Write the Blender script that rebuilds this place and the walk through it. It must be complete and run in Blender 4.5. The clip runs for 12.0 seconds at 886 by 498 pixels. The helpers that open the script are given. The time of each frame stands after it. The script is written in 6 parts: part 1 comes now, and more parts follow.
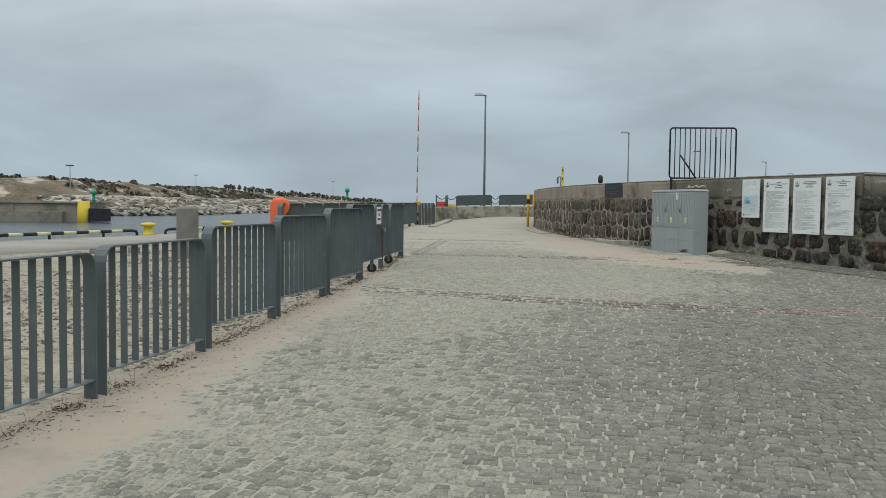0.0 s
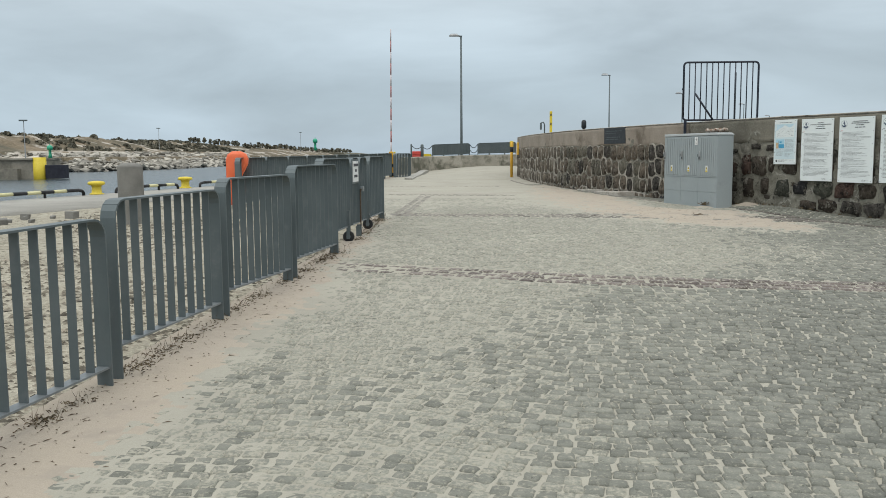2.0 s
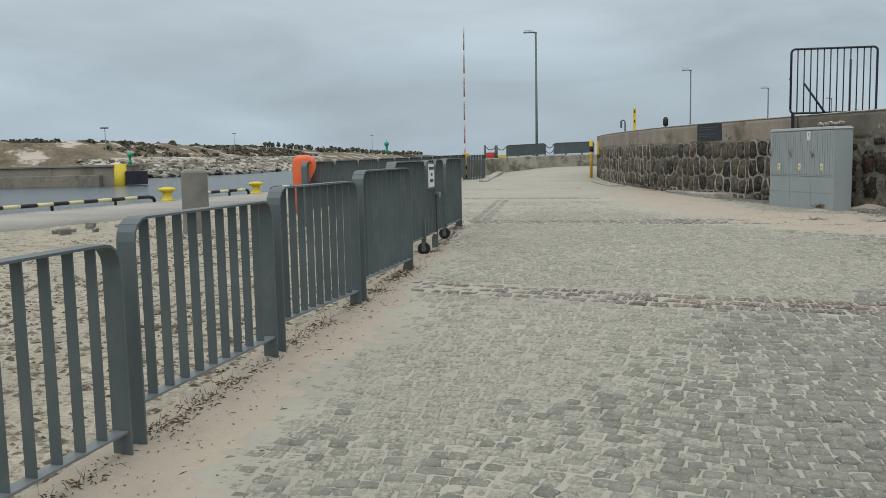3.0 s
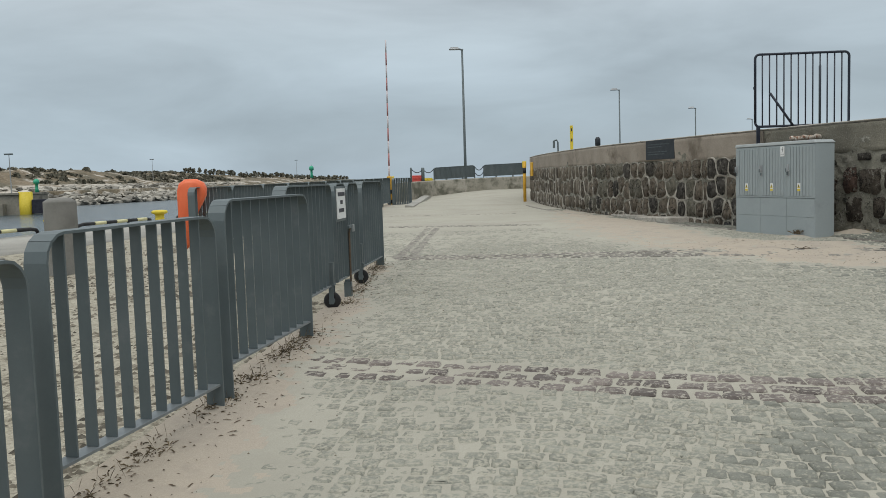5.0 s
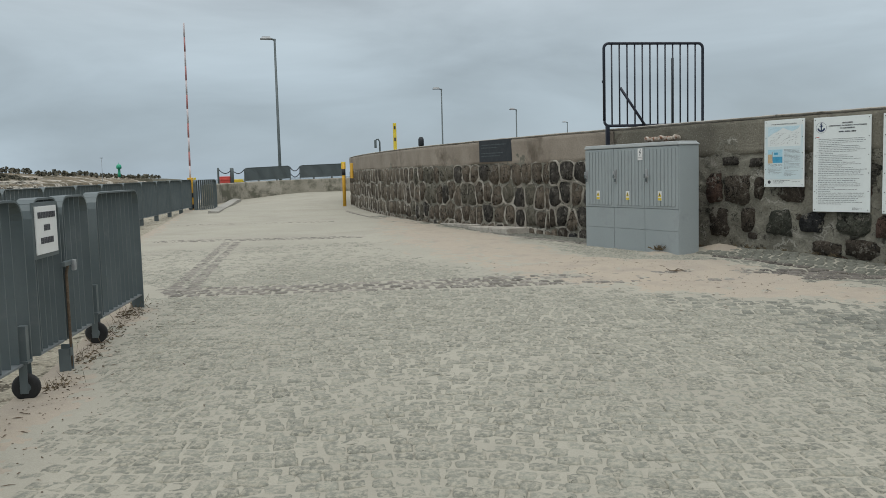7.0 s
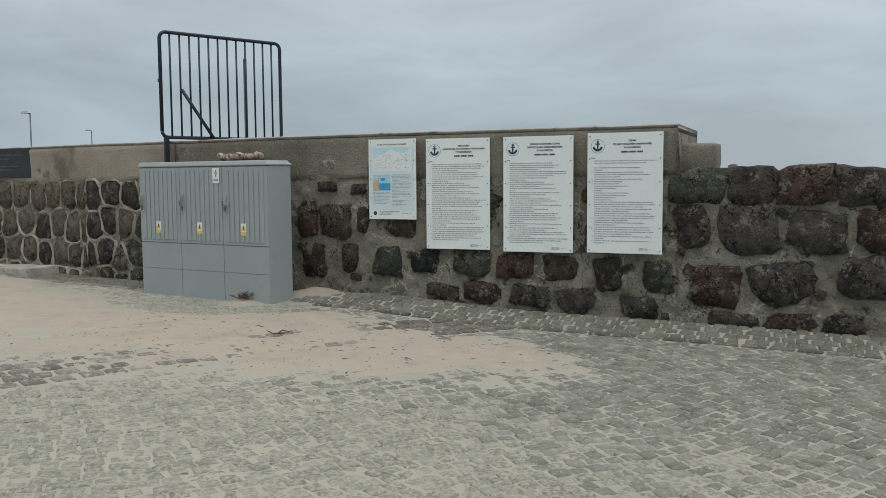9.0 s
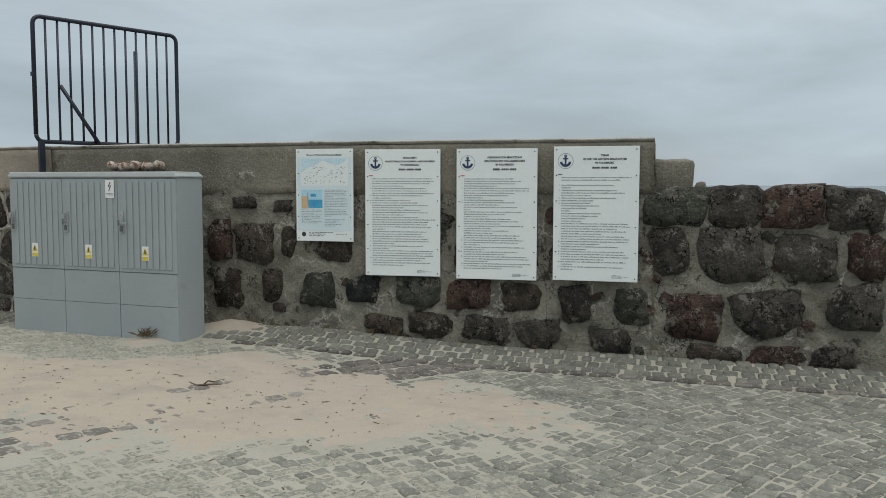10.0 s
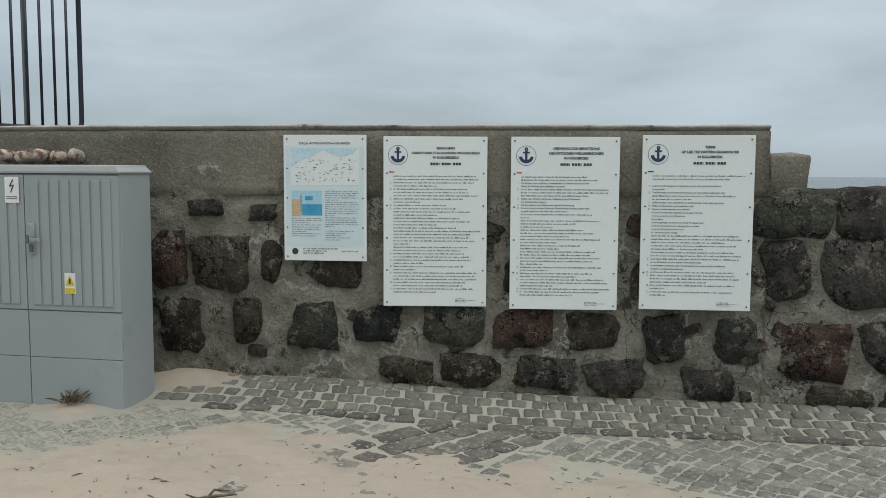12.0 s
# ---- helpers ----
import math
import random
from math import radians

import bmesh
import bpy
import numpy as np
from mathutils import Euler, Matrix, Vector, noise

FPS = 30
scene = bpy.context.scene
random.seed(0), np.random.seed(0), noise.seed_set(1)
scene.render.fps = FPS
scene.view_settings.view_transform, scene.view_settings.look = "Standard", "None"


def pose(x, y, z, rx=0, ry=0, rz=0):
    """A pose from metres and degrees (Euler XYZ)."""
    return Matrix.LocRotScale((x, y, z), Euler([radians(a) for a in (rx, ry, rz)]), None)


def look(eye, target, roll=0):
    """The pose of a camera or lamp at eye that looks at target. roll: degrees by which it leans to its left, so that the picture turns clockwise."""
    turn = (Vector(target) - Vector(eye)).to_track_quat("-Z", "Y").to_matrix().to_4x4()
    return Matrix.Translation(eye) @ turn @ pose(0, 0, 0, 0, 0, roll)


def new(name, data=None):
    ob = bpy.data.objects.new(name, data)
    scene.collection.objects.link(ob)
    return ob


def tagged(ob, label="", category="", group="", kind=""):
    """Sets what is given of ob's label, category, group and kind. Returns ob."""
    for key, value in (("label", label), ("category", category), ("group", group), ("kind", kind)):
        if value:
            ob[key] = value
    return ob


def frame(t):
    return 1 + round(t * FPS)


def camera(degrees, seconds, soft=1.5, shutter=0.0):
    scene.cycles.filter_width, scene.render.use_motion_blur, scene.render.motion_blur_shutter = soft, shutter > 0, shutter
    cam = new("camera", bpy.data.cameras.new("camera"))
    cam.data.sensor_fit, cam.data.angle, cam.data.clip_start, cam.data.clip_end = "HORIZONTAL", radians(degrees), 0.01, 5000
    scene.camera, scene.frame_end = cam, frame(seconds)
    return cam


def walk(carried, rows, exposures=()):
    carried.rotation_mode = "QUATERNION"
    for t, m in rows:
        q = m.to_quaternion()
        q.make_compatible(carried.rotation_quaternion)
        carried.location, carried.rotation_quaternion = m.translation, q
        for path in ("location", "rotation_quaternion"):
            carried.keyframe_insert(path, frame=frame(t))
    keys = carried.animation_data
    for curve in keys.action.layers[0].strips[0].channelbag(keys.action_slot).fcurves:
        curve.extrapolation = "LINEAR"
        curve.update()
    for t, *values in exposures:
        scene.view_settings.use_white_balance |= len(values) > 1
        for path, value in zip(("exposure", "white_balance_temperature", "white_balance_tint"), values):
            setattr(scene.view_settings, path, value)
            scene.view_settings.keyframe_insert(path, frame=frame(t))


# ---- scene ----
cam = camera(54.6, 12.0, soft=0.55)
PATH = [
    (0, (0.053, 0.008, 1.486), (0.057, 2.005, 1.383), 0.7),
    (0.5, (0.002, 0.615, 1.503), (0.002, 2.612, 1.387), -0.2),
    (1, (-0.066, 1.227, 1.51), (-0.048, 3.221, 1.357), -0.8),
    (1.5, (-0.141, 1.89, 1.485), (-0.073, 3.879, 1.288), -0.7),
    (2, (-0.234, 2.549, 1.529), (-0.162, 4.536, 1.308), -0.4),
    (2.5, (-0.258, 3.174, 1.503), (-0.315, 5.162, 1.293), -1.3),
    (2.7, (-0.309, 3.445, 1.52), (-0.404, 5.431, 1.302), -1.2),
    (4.3, (-0.447, 5.458, 1.538), (-0.429, 7.449, 1.353), -1.9),
    (4.5, (-0.423, 5.722, 1.516), (-0.359, 7.713, 1.333), -1.7),
    (5, (-0.362, 6.291, 1.503), (-0.286, 8.283, 1.338), -1.8),
    (5.5, (-0.315, 6.954, 1.515), (-0.157, 8.942, 1.351), -1.5),
    (6, (-0.217, 7.572, 1.528), (0.006, 9.553, 1.367), -1.3),
    (6.5, (-0.133, 8.228, 1.54), (0.129, 10.204, 1.374), -2.0),
    (7, (0.055, 8.825, 1.569), (0.538, 10.758, 1.392), -1.5),
    (7.2, (0.128, 9.067, 1.603), (0.742, 10.962, 1.418), -1.3),
    (8.8, (0.775, 11.023, 1.673), (2.052, 12.554, 1.515), -0.6),
    (9, (0.803, 11.26, 1.692), (2.203, 12.679, 1.529), -0.4),
    (9.5, (0.982, 11.857, 1.781), (2.526, 13.118, 1.626), -0.1),
    (10, (1.085, 12.487, 1.787), (2.694, 13.666, 1.636), 0.1),
    (10.5, (1.273, 13.062, 1.79), (2.931, 14.172, 1.639), 1.3),
    (11, (1.445, 13.61, 1.794), (3.128, 14.681, 1.645), 1.4),
    (11.5, (1.644, 14.116, 1.802), (3.395, 15.069, 1.639), 1.6),
    (12, (1.893, 14.606, 1.844), (3.683, 15.48, 1.67), 0.3),
]
walk(cam, [(t, look(eye, target, roll)) for t, eye, target, roll in PATH], [(0, -0.07), (0.6, 0.0), (1, 0.1), (1.5, 0.12), (2, 0.22), (2.5, 0.0), (4.5, 0.0), (6, 0.0), (7, -0.06), (9, -0.08), (10.5, -0.04), (11, 0.0), (11.5, 0.14), (12, 0.0)])

# ---- world, sun ----
world = bpy.data.worlds.new("overcast_sky")
scene.world = world
world.use_nodes = True
wn, wl = world.node_tree.nodes, world.node_tree.links
wn.clear()


def wnode(kind, **props):
    n = wn.new(kind)
    for k, v in props.items():
        n.inputs[k].default_value = v
    return n


w_out, w_bg = wnode("ShaderNodeOutputWorld"), wnode("ShaderNodeBackground")
w_bg.inputs["Strength"].default_value = 1.0
sky = wnode("ShaderNodeTexSky")
sky.sky_type, sky.sun_disc, sky.sun_elevation, sky.sun_rotation = "NISHITA", False, radians(48), radians(68)
w_tc, w_sep = wnode("ShaderNodeTexCoord"), wnode("ShaderNodeSeparateXYZ")
wl.new(w_tc.outputs["Generated"], w_sep.inputs[0])
w_ramp = wnode("ShaderNodeValToRGB")
ramp = w_ramp.color_ramp
ramp.elements[0].position, ramp.elements[0].color = 0.0, (0.385, 0.48, 0.56, 1)
ramp.elements[1].position, ramp.elements[1].color = 1.0, (1.42, 1.46, 1.46, 1)
for at, c in ((0.06, (0.40, 0.49, 0.56, 1)), (0.16, (0.48, 0.56, 0.61, 1)), (0.3, (0.62, 0.67, 0.70, 1))):
    e = ramp.elements.new(at)
    e.color = c
wl.new(w_sep.outputs["Z"], w_ramp.inputs["Fac"])
w_map = wnode("ShaderNodeMapping", Scale=(1.5, 1.5, 5.5))
w_noise = wnode("ShaderNodeTexNoise", Scale=2.1, Detail=6.0, Roughness=0.52, Distortion=0.35)
wl.new(w_tc.outputs["Generated"], w_map.inputs["Vector"])
wl.new(w_map.outputs["Vector"], w_noise.inputs["Vector"])
w_cl = wnode("ShaderNodeMapRange", **{"From Min": 0.32, "From Max": 0.7, "To Min": 0.82, "To Max": 1.17})
wl.new(w_noise.outputs["Fac"], w_cl.inputs["Value"])
w_mul = wn.new("ShaderNodeVectorMath")
w_mul.operation = "SCALE"
wl.new(w_ramp.outputs["Color"], w_mul.inputs[0])
w_dot = wn.new("ShaderNodeVectorMath")
w_dot.operation = "DOT_PRODUCT"
w_dot.inputs[1].default_value = (0.86, 0.34, 0.38)
wl.new(w_tc.outputs["Generated"], w_dot.inputs[0])
w_glow = wnode("ShaderNodeValToRGB")
w_glow.color_ramp.elements[0].position, w_glow.color_ramp.elements[0].color = 0.0, (1.05, 1.05, 1.05, 1)
w_glow.color_ramp.elements[1].position, w_glow.color_ramp.elements[1].color = 0.98, (1.06, 1.06, 1.06, 1)
for at, g in ((0.45, 1.0), (0.8, 0.9)):
    w_glow.color_ramp.elements.new(at).color = (g, g, g, 1)
wl.new(w_dot.outputs["Value"], w_glow.inputs["Fac"])
w_both = wn.new("ShaderNodeMath")
w_both.operation = "MULTIPLY"
wl.new(w_cl.outputs["Result"], w_both.inputs[0])
wl.new(w_glow.outputs["Color"], w_both.inputs[1])
wl.new(w_both.outputs[0], w_mul.inputs["Scale"])
w_skys = wn.new("ShaderNodeVectorMath")
w_skys.operation = "SCALE"
w_skys.inputs["Scale"].default_value = 0.1
wl.new(sky.outputs["Color"], w_skys.inputs[0])
w_mix = wn.new("ShaderNodeMix")
w_mix.data_type = "RGBA"
w_mix.inputs["Factor"].default_value = 0.9
wl.new(w_skys.outputs[0], w_mix.inputs["A"])
wl.new(w_mul.outputs[0], w_mix.inputs["B"])
wl.new(w_mix.outputs["Result"], w_bg.inputs["Color"])
wl.new(w_bg.outputs[0], w_out.inputs[0])

sun = new("sun", bpy.data.lights.new("sun", "SUN"))
sun.data.energy, sun.data.angle, sun.data.color = 0.9, radians(35), (1.0, 0.97, 0.92)
sun.matrix_world = look((-4, -15, 31), (0, 0, 0))

# ---- materials ----
SAND = (0.385, 0.333, 0.264)


def surface(name, c1, c2, rough=0.8, metal=0.0, scale=8.0, fine=90.0, bump=0.2, bump_dist=0.01, vary="", vary_amount=0.25,
            c3=None, c3_scale=2.0, c3_from=0.55, c3_to=0.7, spec=0.4, tint_amount=0.0, tints=None, grit=0.2, c4=None, c4_scale=3.0, c4_from=0.6, c4_to=0.64, bump_grain=1.0, veins=()):
    """Two-scale procedural surface: patches of c1 and c2, fine grain, a third colour in stains, relief; vary: 'object' or 'island'."""
    m = bpy.data.materials.new(name)
    m.use_nodes = True
    nt = m.node_tree
    n, l = nt.nodes, nt.links
    b = n["Principled BSDF"]
    b.inputs["Roughness"].default_value, b.inputs["Metallic"].default_value = rough, metal
    b.inputs["Specular IOR Level"].default_value = spec
    tc = n.new("ShaderNodeTexCoord")
    geo = n.new("ShaderNodeNewGeometry")
    place = geo.outputs["Position"]

    def noise_node(sc, det=4.0, r=0.55):
        t = n.new("ShaderNodeTexNoise")
        t.inputs["Scale"].default_value, t.inputs["Detail"].default_value, t.inputs["Roughness"].default_value = sc, det, r
        l.new(place, t.inputs["Vector"])
        return t.outputs["Fac"]

    def ranged(v, a, bb, c=0.0, d=1.0):
        r = n.new("ShaderNodeMapRange")
        for k, x in (("From Min", a), ("From Max", bb), ("To Min", c), ("To Max", d)):
            r.inputs[k].default_value = x
        l.new(v, r.inputs["Value"])
        return r.outputs["Result"]

    def mixed(f, a, bb):
        x = n.new("ShaderNodeMix")
        x.data_type = "RGBA"
        for k, v in (("Factor", f), ("A", a), ("B", bb)):
            if isinstance(v, (tuple, float, int)):
                x.inputs[k].default_value = (*v, 1) if isinstance(v, tuple) else v
            else:
                l.new(v, x.inputs[k])
        return x.outputs["Result"]

    col = mixed(ranged(noise_node(scale), 0.35, 0.65), c1, c2)
    if vary:
        rnd = n.new("ShaderNodeObjectInfo").outputs["Random"] if vary == "object" else geo.outputs["Random Per Island"]
        if tints:
            r = n.new("ShaderNodeValToRGB")
            r.color_ramp.interpolation = "CONSTANT"
            r.color_ramp.elements[0].color = (*tints[0], 1)
            r.color_ramp.elements[1].position, r.color_ramp.elements[1].color = 1 / len(tints), (*tints[1], 1)
            for i, c in enumerate(tints[2:]):
                r.color_ramp.elements.new((i + 2) / len(tints)).color = (*c, 1)
            l.new(rnd, r.inputs["Fac"])
            col = mixed(tint_amount, col, r.outputs["Color"])
        hsv = n.new("ShaderNodeHueSaturation")
        wn2 = n.new("ShaderNodeTexWhiteNoise")
        wn2.noise_dimensions = "1D"
        l.new(rnd, wn2.inputs["W"])
        l.new(ranged(wn2.outputs["Value"], 0, 1, 1 - vary_amount, 1 + vary_amount), hsv.inputs["Value"])
        l.new(col, hsv.inputs["Color"])
        col = hsv.outputs["Color"]
    grain = noise_node(fine, 3.0, 0.7)
    g = n.new("ShaderNodeHueSaturation")
    l.new(ranged(grain, 0.25, 0.75, 1 - grit, 1 + grit), g.inputs["Value"])
    l.new(col, g.inputs["Color"])
    col = g.outputs["Color"]
    if c3:
        col = mixed(ranged(noise_node(c3_scale, 6.0, 0.65), c3_from, c3_to), col, c3)
    if c4:
        col = mixed(ranged(noise_node(c4_scale, 8.0, 0.7), c4_from, c4_to), col, c4)
    for v_col, v_scale, v_width, v_from in veins:
        away = n.new("ShaderNodeMath")
        away.operation = "SUBTRACT"
        away.inputs[1].default_value = 0.5
        l.new(noise_node(v_scale, 5.0, 0.6), away.inputs[0])
        size = n.new("ShaderNodeMath")
        size.operation = "ABSOLUTE"
        l.new(away.outputs[0], size.inputs[0])
        line = ranged(size.outputs[0], v_width * 0.4, v_width, 1.0, 0.0)
        some = n.new("ShaderNodeMath")
        some.operation = "MULTIPLY"
        l.new(line, some.inputs[0])
        l.new(ranged(noise_node(v_scale * 0.7 + 0.37, 3.0, 0.5), v_from, v_from + 0.08), some.inputs[1])
        col = mixed(some.outputs[0], col, v_col)
    l.new(col, b.inputs["Base Color"])
    if bump:
        bn = n.new("ShaderNodeBump")
        bn.inputs["Strength"].default_value, bn.inputs["Distance"].default_value = bump, bump_dist
        both = n.new("ShaderNodeMath")
        both.operation = "ADD"
        l.new(noise_node(scale * 3, 5.0, 0.6), both.inputs[0])
        weak = n.new("ShaderNodeMath")
        weak.operation = "MULTIPLY"
        weak.inputs[1].default_value = bump_grain
        l.new(grain, weak.inputs[0])
        l.new(weak.outputs[0], both.inputs[1])
        l.new(both.outputs[0], bn.inputs["Height"])
        l.new(bn.outputs["Normal"], b.inputs["Normal"])
    return m


M = {
    "sand": surface("blown_sand", SAND, (0.375, 0.328, 0.267), 0.95, scale=0.9, fine=160, bump=0.5, bump_dist=0.004, c3=(0.325, 0.285, 0.235), c3_scale=3, c3_from=0.5, c3_to=0.7, grit=0.16, c4=(0.2, 0.165, 0.12), c4_scale=26, c4_from=0.645, c4_to=0.7),
    "joint_sand": surface("joint_sand", (0.37, 0.352, 0.292), (0.335, 0.32, 0.266), 0.95, scale=0.7, fine=150, bump=0.5, bump_dist=0.004, c3=(0.305, 0.288, 0.238), c3_scale=1.1, c3_from=0.48, c3_to=0.72, grit=0.14),
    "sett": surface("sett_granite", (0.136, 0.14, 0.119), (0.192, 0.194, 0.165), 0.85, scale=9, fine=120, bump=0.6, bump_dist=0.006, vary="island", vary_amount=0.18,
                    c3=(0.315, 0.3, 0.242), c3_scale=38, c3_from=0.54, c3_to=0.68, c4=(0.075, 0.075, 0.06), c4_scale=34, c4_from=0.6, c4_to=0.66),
    # darker granite tone for the strip along the wall's foot
    "sett_strip": surface("sett_granite_darker", (0.122, 0.126, 0.105), (0.172, 0.174, 0.145), 0.82, scale=9, fine=120, bump=0.6, bump_dist=0.006, vary="island", vary_amount=0.18,
                          c3=(0.28, 0.265, 0.213), c3_scale=36, c3_from=0.56, c3_to=0.7, c4=(0.07, 0.07, 0.055), c4_scale=30, c4_from=0.6, c4_to=0.66),
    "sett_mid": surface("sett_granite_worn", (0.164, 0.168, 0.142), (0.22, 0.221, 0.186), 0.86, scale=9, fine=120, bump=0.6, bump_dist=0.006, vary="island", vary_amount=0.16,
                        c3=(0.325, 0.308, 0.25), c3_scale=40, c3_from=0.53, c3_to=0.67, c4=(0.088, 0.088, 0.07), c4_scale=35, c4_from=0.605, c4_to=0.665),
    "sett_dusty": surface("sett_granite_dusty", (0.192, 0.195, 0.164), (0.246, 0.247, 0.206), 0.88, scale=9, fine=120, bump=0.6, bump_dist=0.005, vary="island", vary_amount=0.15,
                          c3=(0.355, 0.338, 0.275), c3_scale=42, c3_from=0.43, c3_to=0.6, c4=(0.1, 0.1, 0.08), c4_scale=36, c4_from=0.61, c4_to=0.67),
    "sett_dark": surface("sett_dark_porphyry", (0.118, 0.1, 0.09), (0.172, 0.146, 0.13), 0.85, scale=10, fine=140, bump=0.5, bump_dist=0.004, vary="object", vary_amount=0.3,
                         c3=(0.34, 0.318, 0.268), c3_scale=34, c3_from=0.51, c3_to=0.6),
    "sett_kerb": surface("sett_kerb_dark", (0.1, 0.092, 0.082), (0.155, 0.139, 0.122), 0.85, scale=10, fine=120, bump=0.6, bump_dist=0.004, vary="object", vary_amount=0.3,
                         c3=(0.32, 0.3, 0.25), c3_scale=30, c3_from=0.54, c3_to=0.66),
    "sett_dark_far": surface("sett_dark_worn", (0.15, 0.139, 0.12), (0.205, 0.188, 0.162), 0.85, scale=10, fine=140, bump=0.5, bump_dist=0.004, vary="island", vary_amount=0.3,
                             c3=(0.35, 0.328, 0.283), c3_scale=24, c3_from=0.5, c3_to=0.64),
    "mortar": surface("wall_mortar", (0.145, 0.138, 0.11), (0.238, 0.228, 0.185), 0.92, scale=2.6, fine=42, bump=1.0, bump_dist=0.035, bump_grain=0.5, grit=0.26,
                      c3=(0.31, 0.29, 0.255), c3_scale=5.5, c3_from=0.6, c3_to=0.72, c4=(0.056, 0.052, 0.044), c4_scale=4.2, c4_from=0.585, c4_to=0.62,
                      veins=(((0.33, 0.318, 0.275), 3.1, 0.020, 0.5), ((0.045, 0.042, 0.036), 2.3, 0.007, 0.47), ((0.05, 0.046, 0.04), 7.0, 0.008, 0.52))),
    "concrete_old": surface("weathered_concrete", (0.136, 0.126, 0.098), (0.222, 0.207, 0.165), 0.92, scale=1.3, fine=48, bump=1.0, bump_dist=0.012, grit=0.3,
                            c3=(0.33, 0.305, 0.265), c3_scale=40, c3_from=0.61, c3_to=0.67, c4=(0.085, 0.072, 0.056), c4_scale=2.6, c4_from=0.58, c4_to=0.68),
    "cap": surface("cap_concrete", (0.32, 0.295, 0.255), (0.48, 0.45, 0.4), 0.9, scale=5, fine=70, bump=0.7, bump_dist=0.01, grit=0.3, c4=(0.13, 0.115, 0.09), c4_scale=6, c4_from=0.58, c4_to=0.66),
    "concrete": surface("quay_concrete", (0.28, 0.272, 0.245), (0.34, 0.33, 0.295), 0.9, scale=0.6, fine=30, bump=0.3, c3=(0.24, 0.23, 0.2), c3_scale=0.9, c3_from=0.6, c3_to=0.8),
    "parapet": surface("stained_concrete", (0.25, 0.235, 0.19), (0.38, 0.355, 0.3), 0.9, scale=1.2, fine=40, bump=0.3, c3=(0.13, 0.128, 0.098), c3_scale=1.6, c3_from=0.47, c3_to=0.6),
    "stone": surface("field_stone", (0.034, 0.030, 0.0255), (0.088, 0.076, 0.063), 0.8, scale=11, fine=34, bump=1.0, bump_dist=0.035, bump_grain=0.6, grit=0.45, spec=0.15, vary="object", vary_amount=0.3,
                     tint_amount=0.5, tints=((0.058, 0.047, 0.038), (0.085, 0.042, 0.034), (0.046, 0.052, 0.042), (0.085, 0.068, 0.05), (0.026, 0.026, 0.027), (0.095, 0.056, 0.043)),
                     c3=(0.15, 0.135, 0.112), c3_scale=26, c3_from=0.6, c3_to=0.7, c4=(0.16, 0.15, 0.125), c4_scale=7.5, c4_from=0.57, c4_to=0.595,
                     veins=(((0.012, 0.011, 0.010), 6.0, 0.02, 0.45), ((0.25, 0.235, 0.205), 9.0, 0.012, 0.55))),
    "stone_far": surface("field_stone_far", (0.105, 0.088, 0.068), (0.17, 0.144, 0.112), 0.85, scale=7, fine=40, bump=1.0, bump_dist=0.03, grit=0.35, spec=0.15, vary="island", vary_amount=0.35,
                         c3=(0.22, 0.195, 0.16), c3_scale=14, c3_from=0.6, c3_to=0.72, c4=(0.2, 0.175, 0.14), c4_scale=6, c4_from=0.585, c4_to=0.62),
    "pointing": surface("pale_pointing", (0.285, 0.258, 0.212), (0.5, 0.465, 0.405), 0.92, scale=4, fine=45, bump=0.9, bump_dist=0.02, grit=0.25,
                        c3=(0.2, 0.178, 0.145), c3_scale=2.2, c3_from=0.52, c3_to=0.68),
    "concrete_far": surface("brown_render", (0.235, 0.2, 0.162), (0.335, 0.291, 0.24), 0.92, scale=1.1, fine=40, bump=0.8, bump_dist=0.01, grit=0.16,
                            c3=(0.14, 0.115, 0.088), c3_scale=1.7, c3_from=0.56, c3_to=0.72, c4=(0.36, 0.325, 0.28), c4_scale=3.1, c4_from=0.62, c4_to=0.72),
    "fence": surface("grey_painted_steel", (0.102, 0.126, 0.131), (0.125, 0.149, 0.153), 0.5, 0.15, scale=2.5, fine=60, bump=0.08, bump_dist=0.002, c3=(0.165, 0.18, 0.185), c3_scale=5, c3_from=0.58, c3_to=0.8, grit=0.03),
    # paler steel tone for the bottom rails
    "fence_pale": surface("pale_grey_steel", (0.16, 0.18, 0.188), (0.215, 0.236, 0.242), 0.45, 0.2, scale=4, fine=60, bump=0.08, bump_dist=0.002, c3=(0.26, 0.27, 0.27), c3_scale=7, c3_from=0.58, c3_to=0.75, grit=0.05),
    "cabinet": surface("cabinet_grey", (0.295, 0.332, 0.338), (0.318, 0.354, 0.36), 0.6, scale=1.5, fine=50, bump=0.04, bump_dist=0.002, c3=(0.25, 0.275, 0.28), c3_scale=3, c3_from=0.55, c3_to=0.85, grit=0.03),
    "cabinet_lid": surface("cabinet_lid_grey", (0.37, 0.4, 0.4), (0.42, 0.445, 0.445), 0.7, scale=3, fine=60, bump=0.06, bump_dist=0.002, grit=0.03),
    "board": surface("white_board", (0.735, 0.785, 0.772), (0.765, 0.81, 0.795), 0.35, scale=2, fine=30, bump=0.0, c3=(0.69, 0.735, 0.725), c3_scale=3, c3_from=0.6, c3_to=0.9, grit=0.03),
    "board_blue": surface("pale_blue_board", (0.60, 0.72, 0.75), (0.65, 0.75, 0.77), 0.35, scale=2, fine=30, bump=0.0, grit=0.03),
    "ink": surface("dark_ink", (0.03, 0.032, 0.04), (0.07, 0.07, 0.08), 0.6, scale=5, bump=0.0),
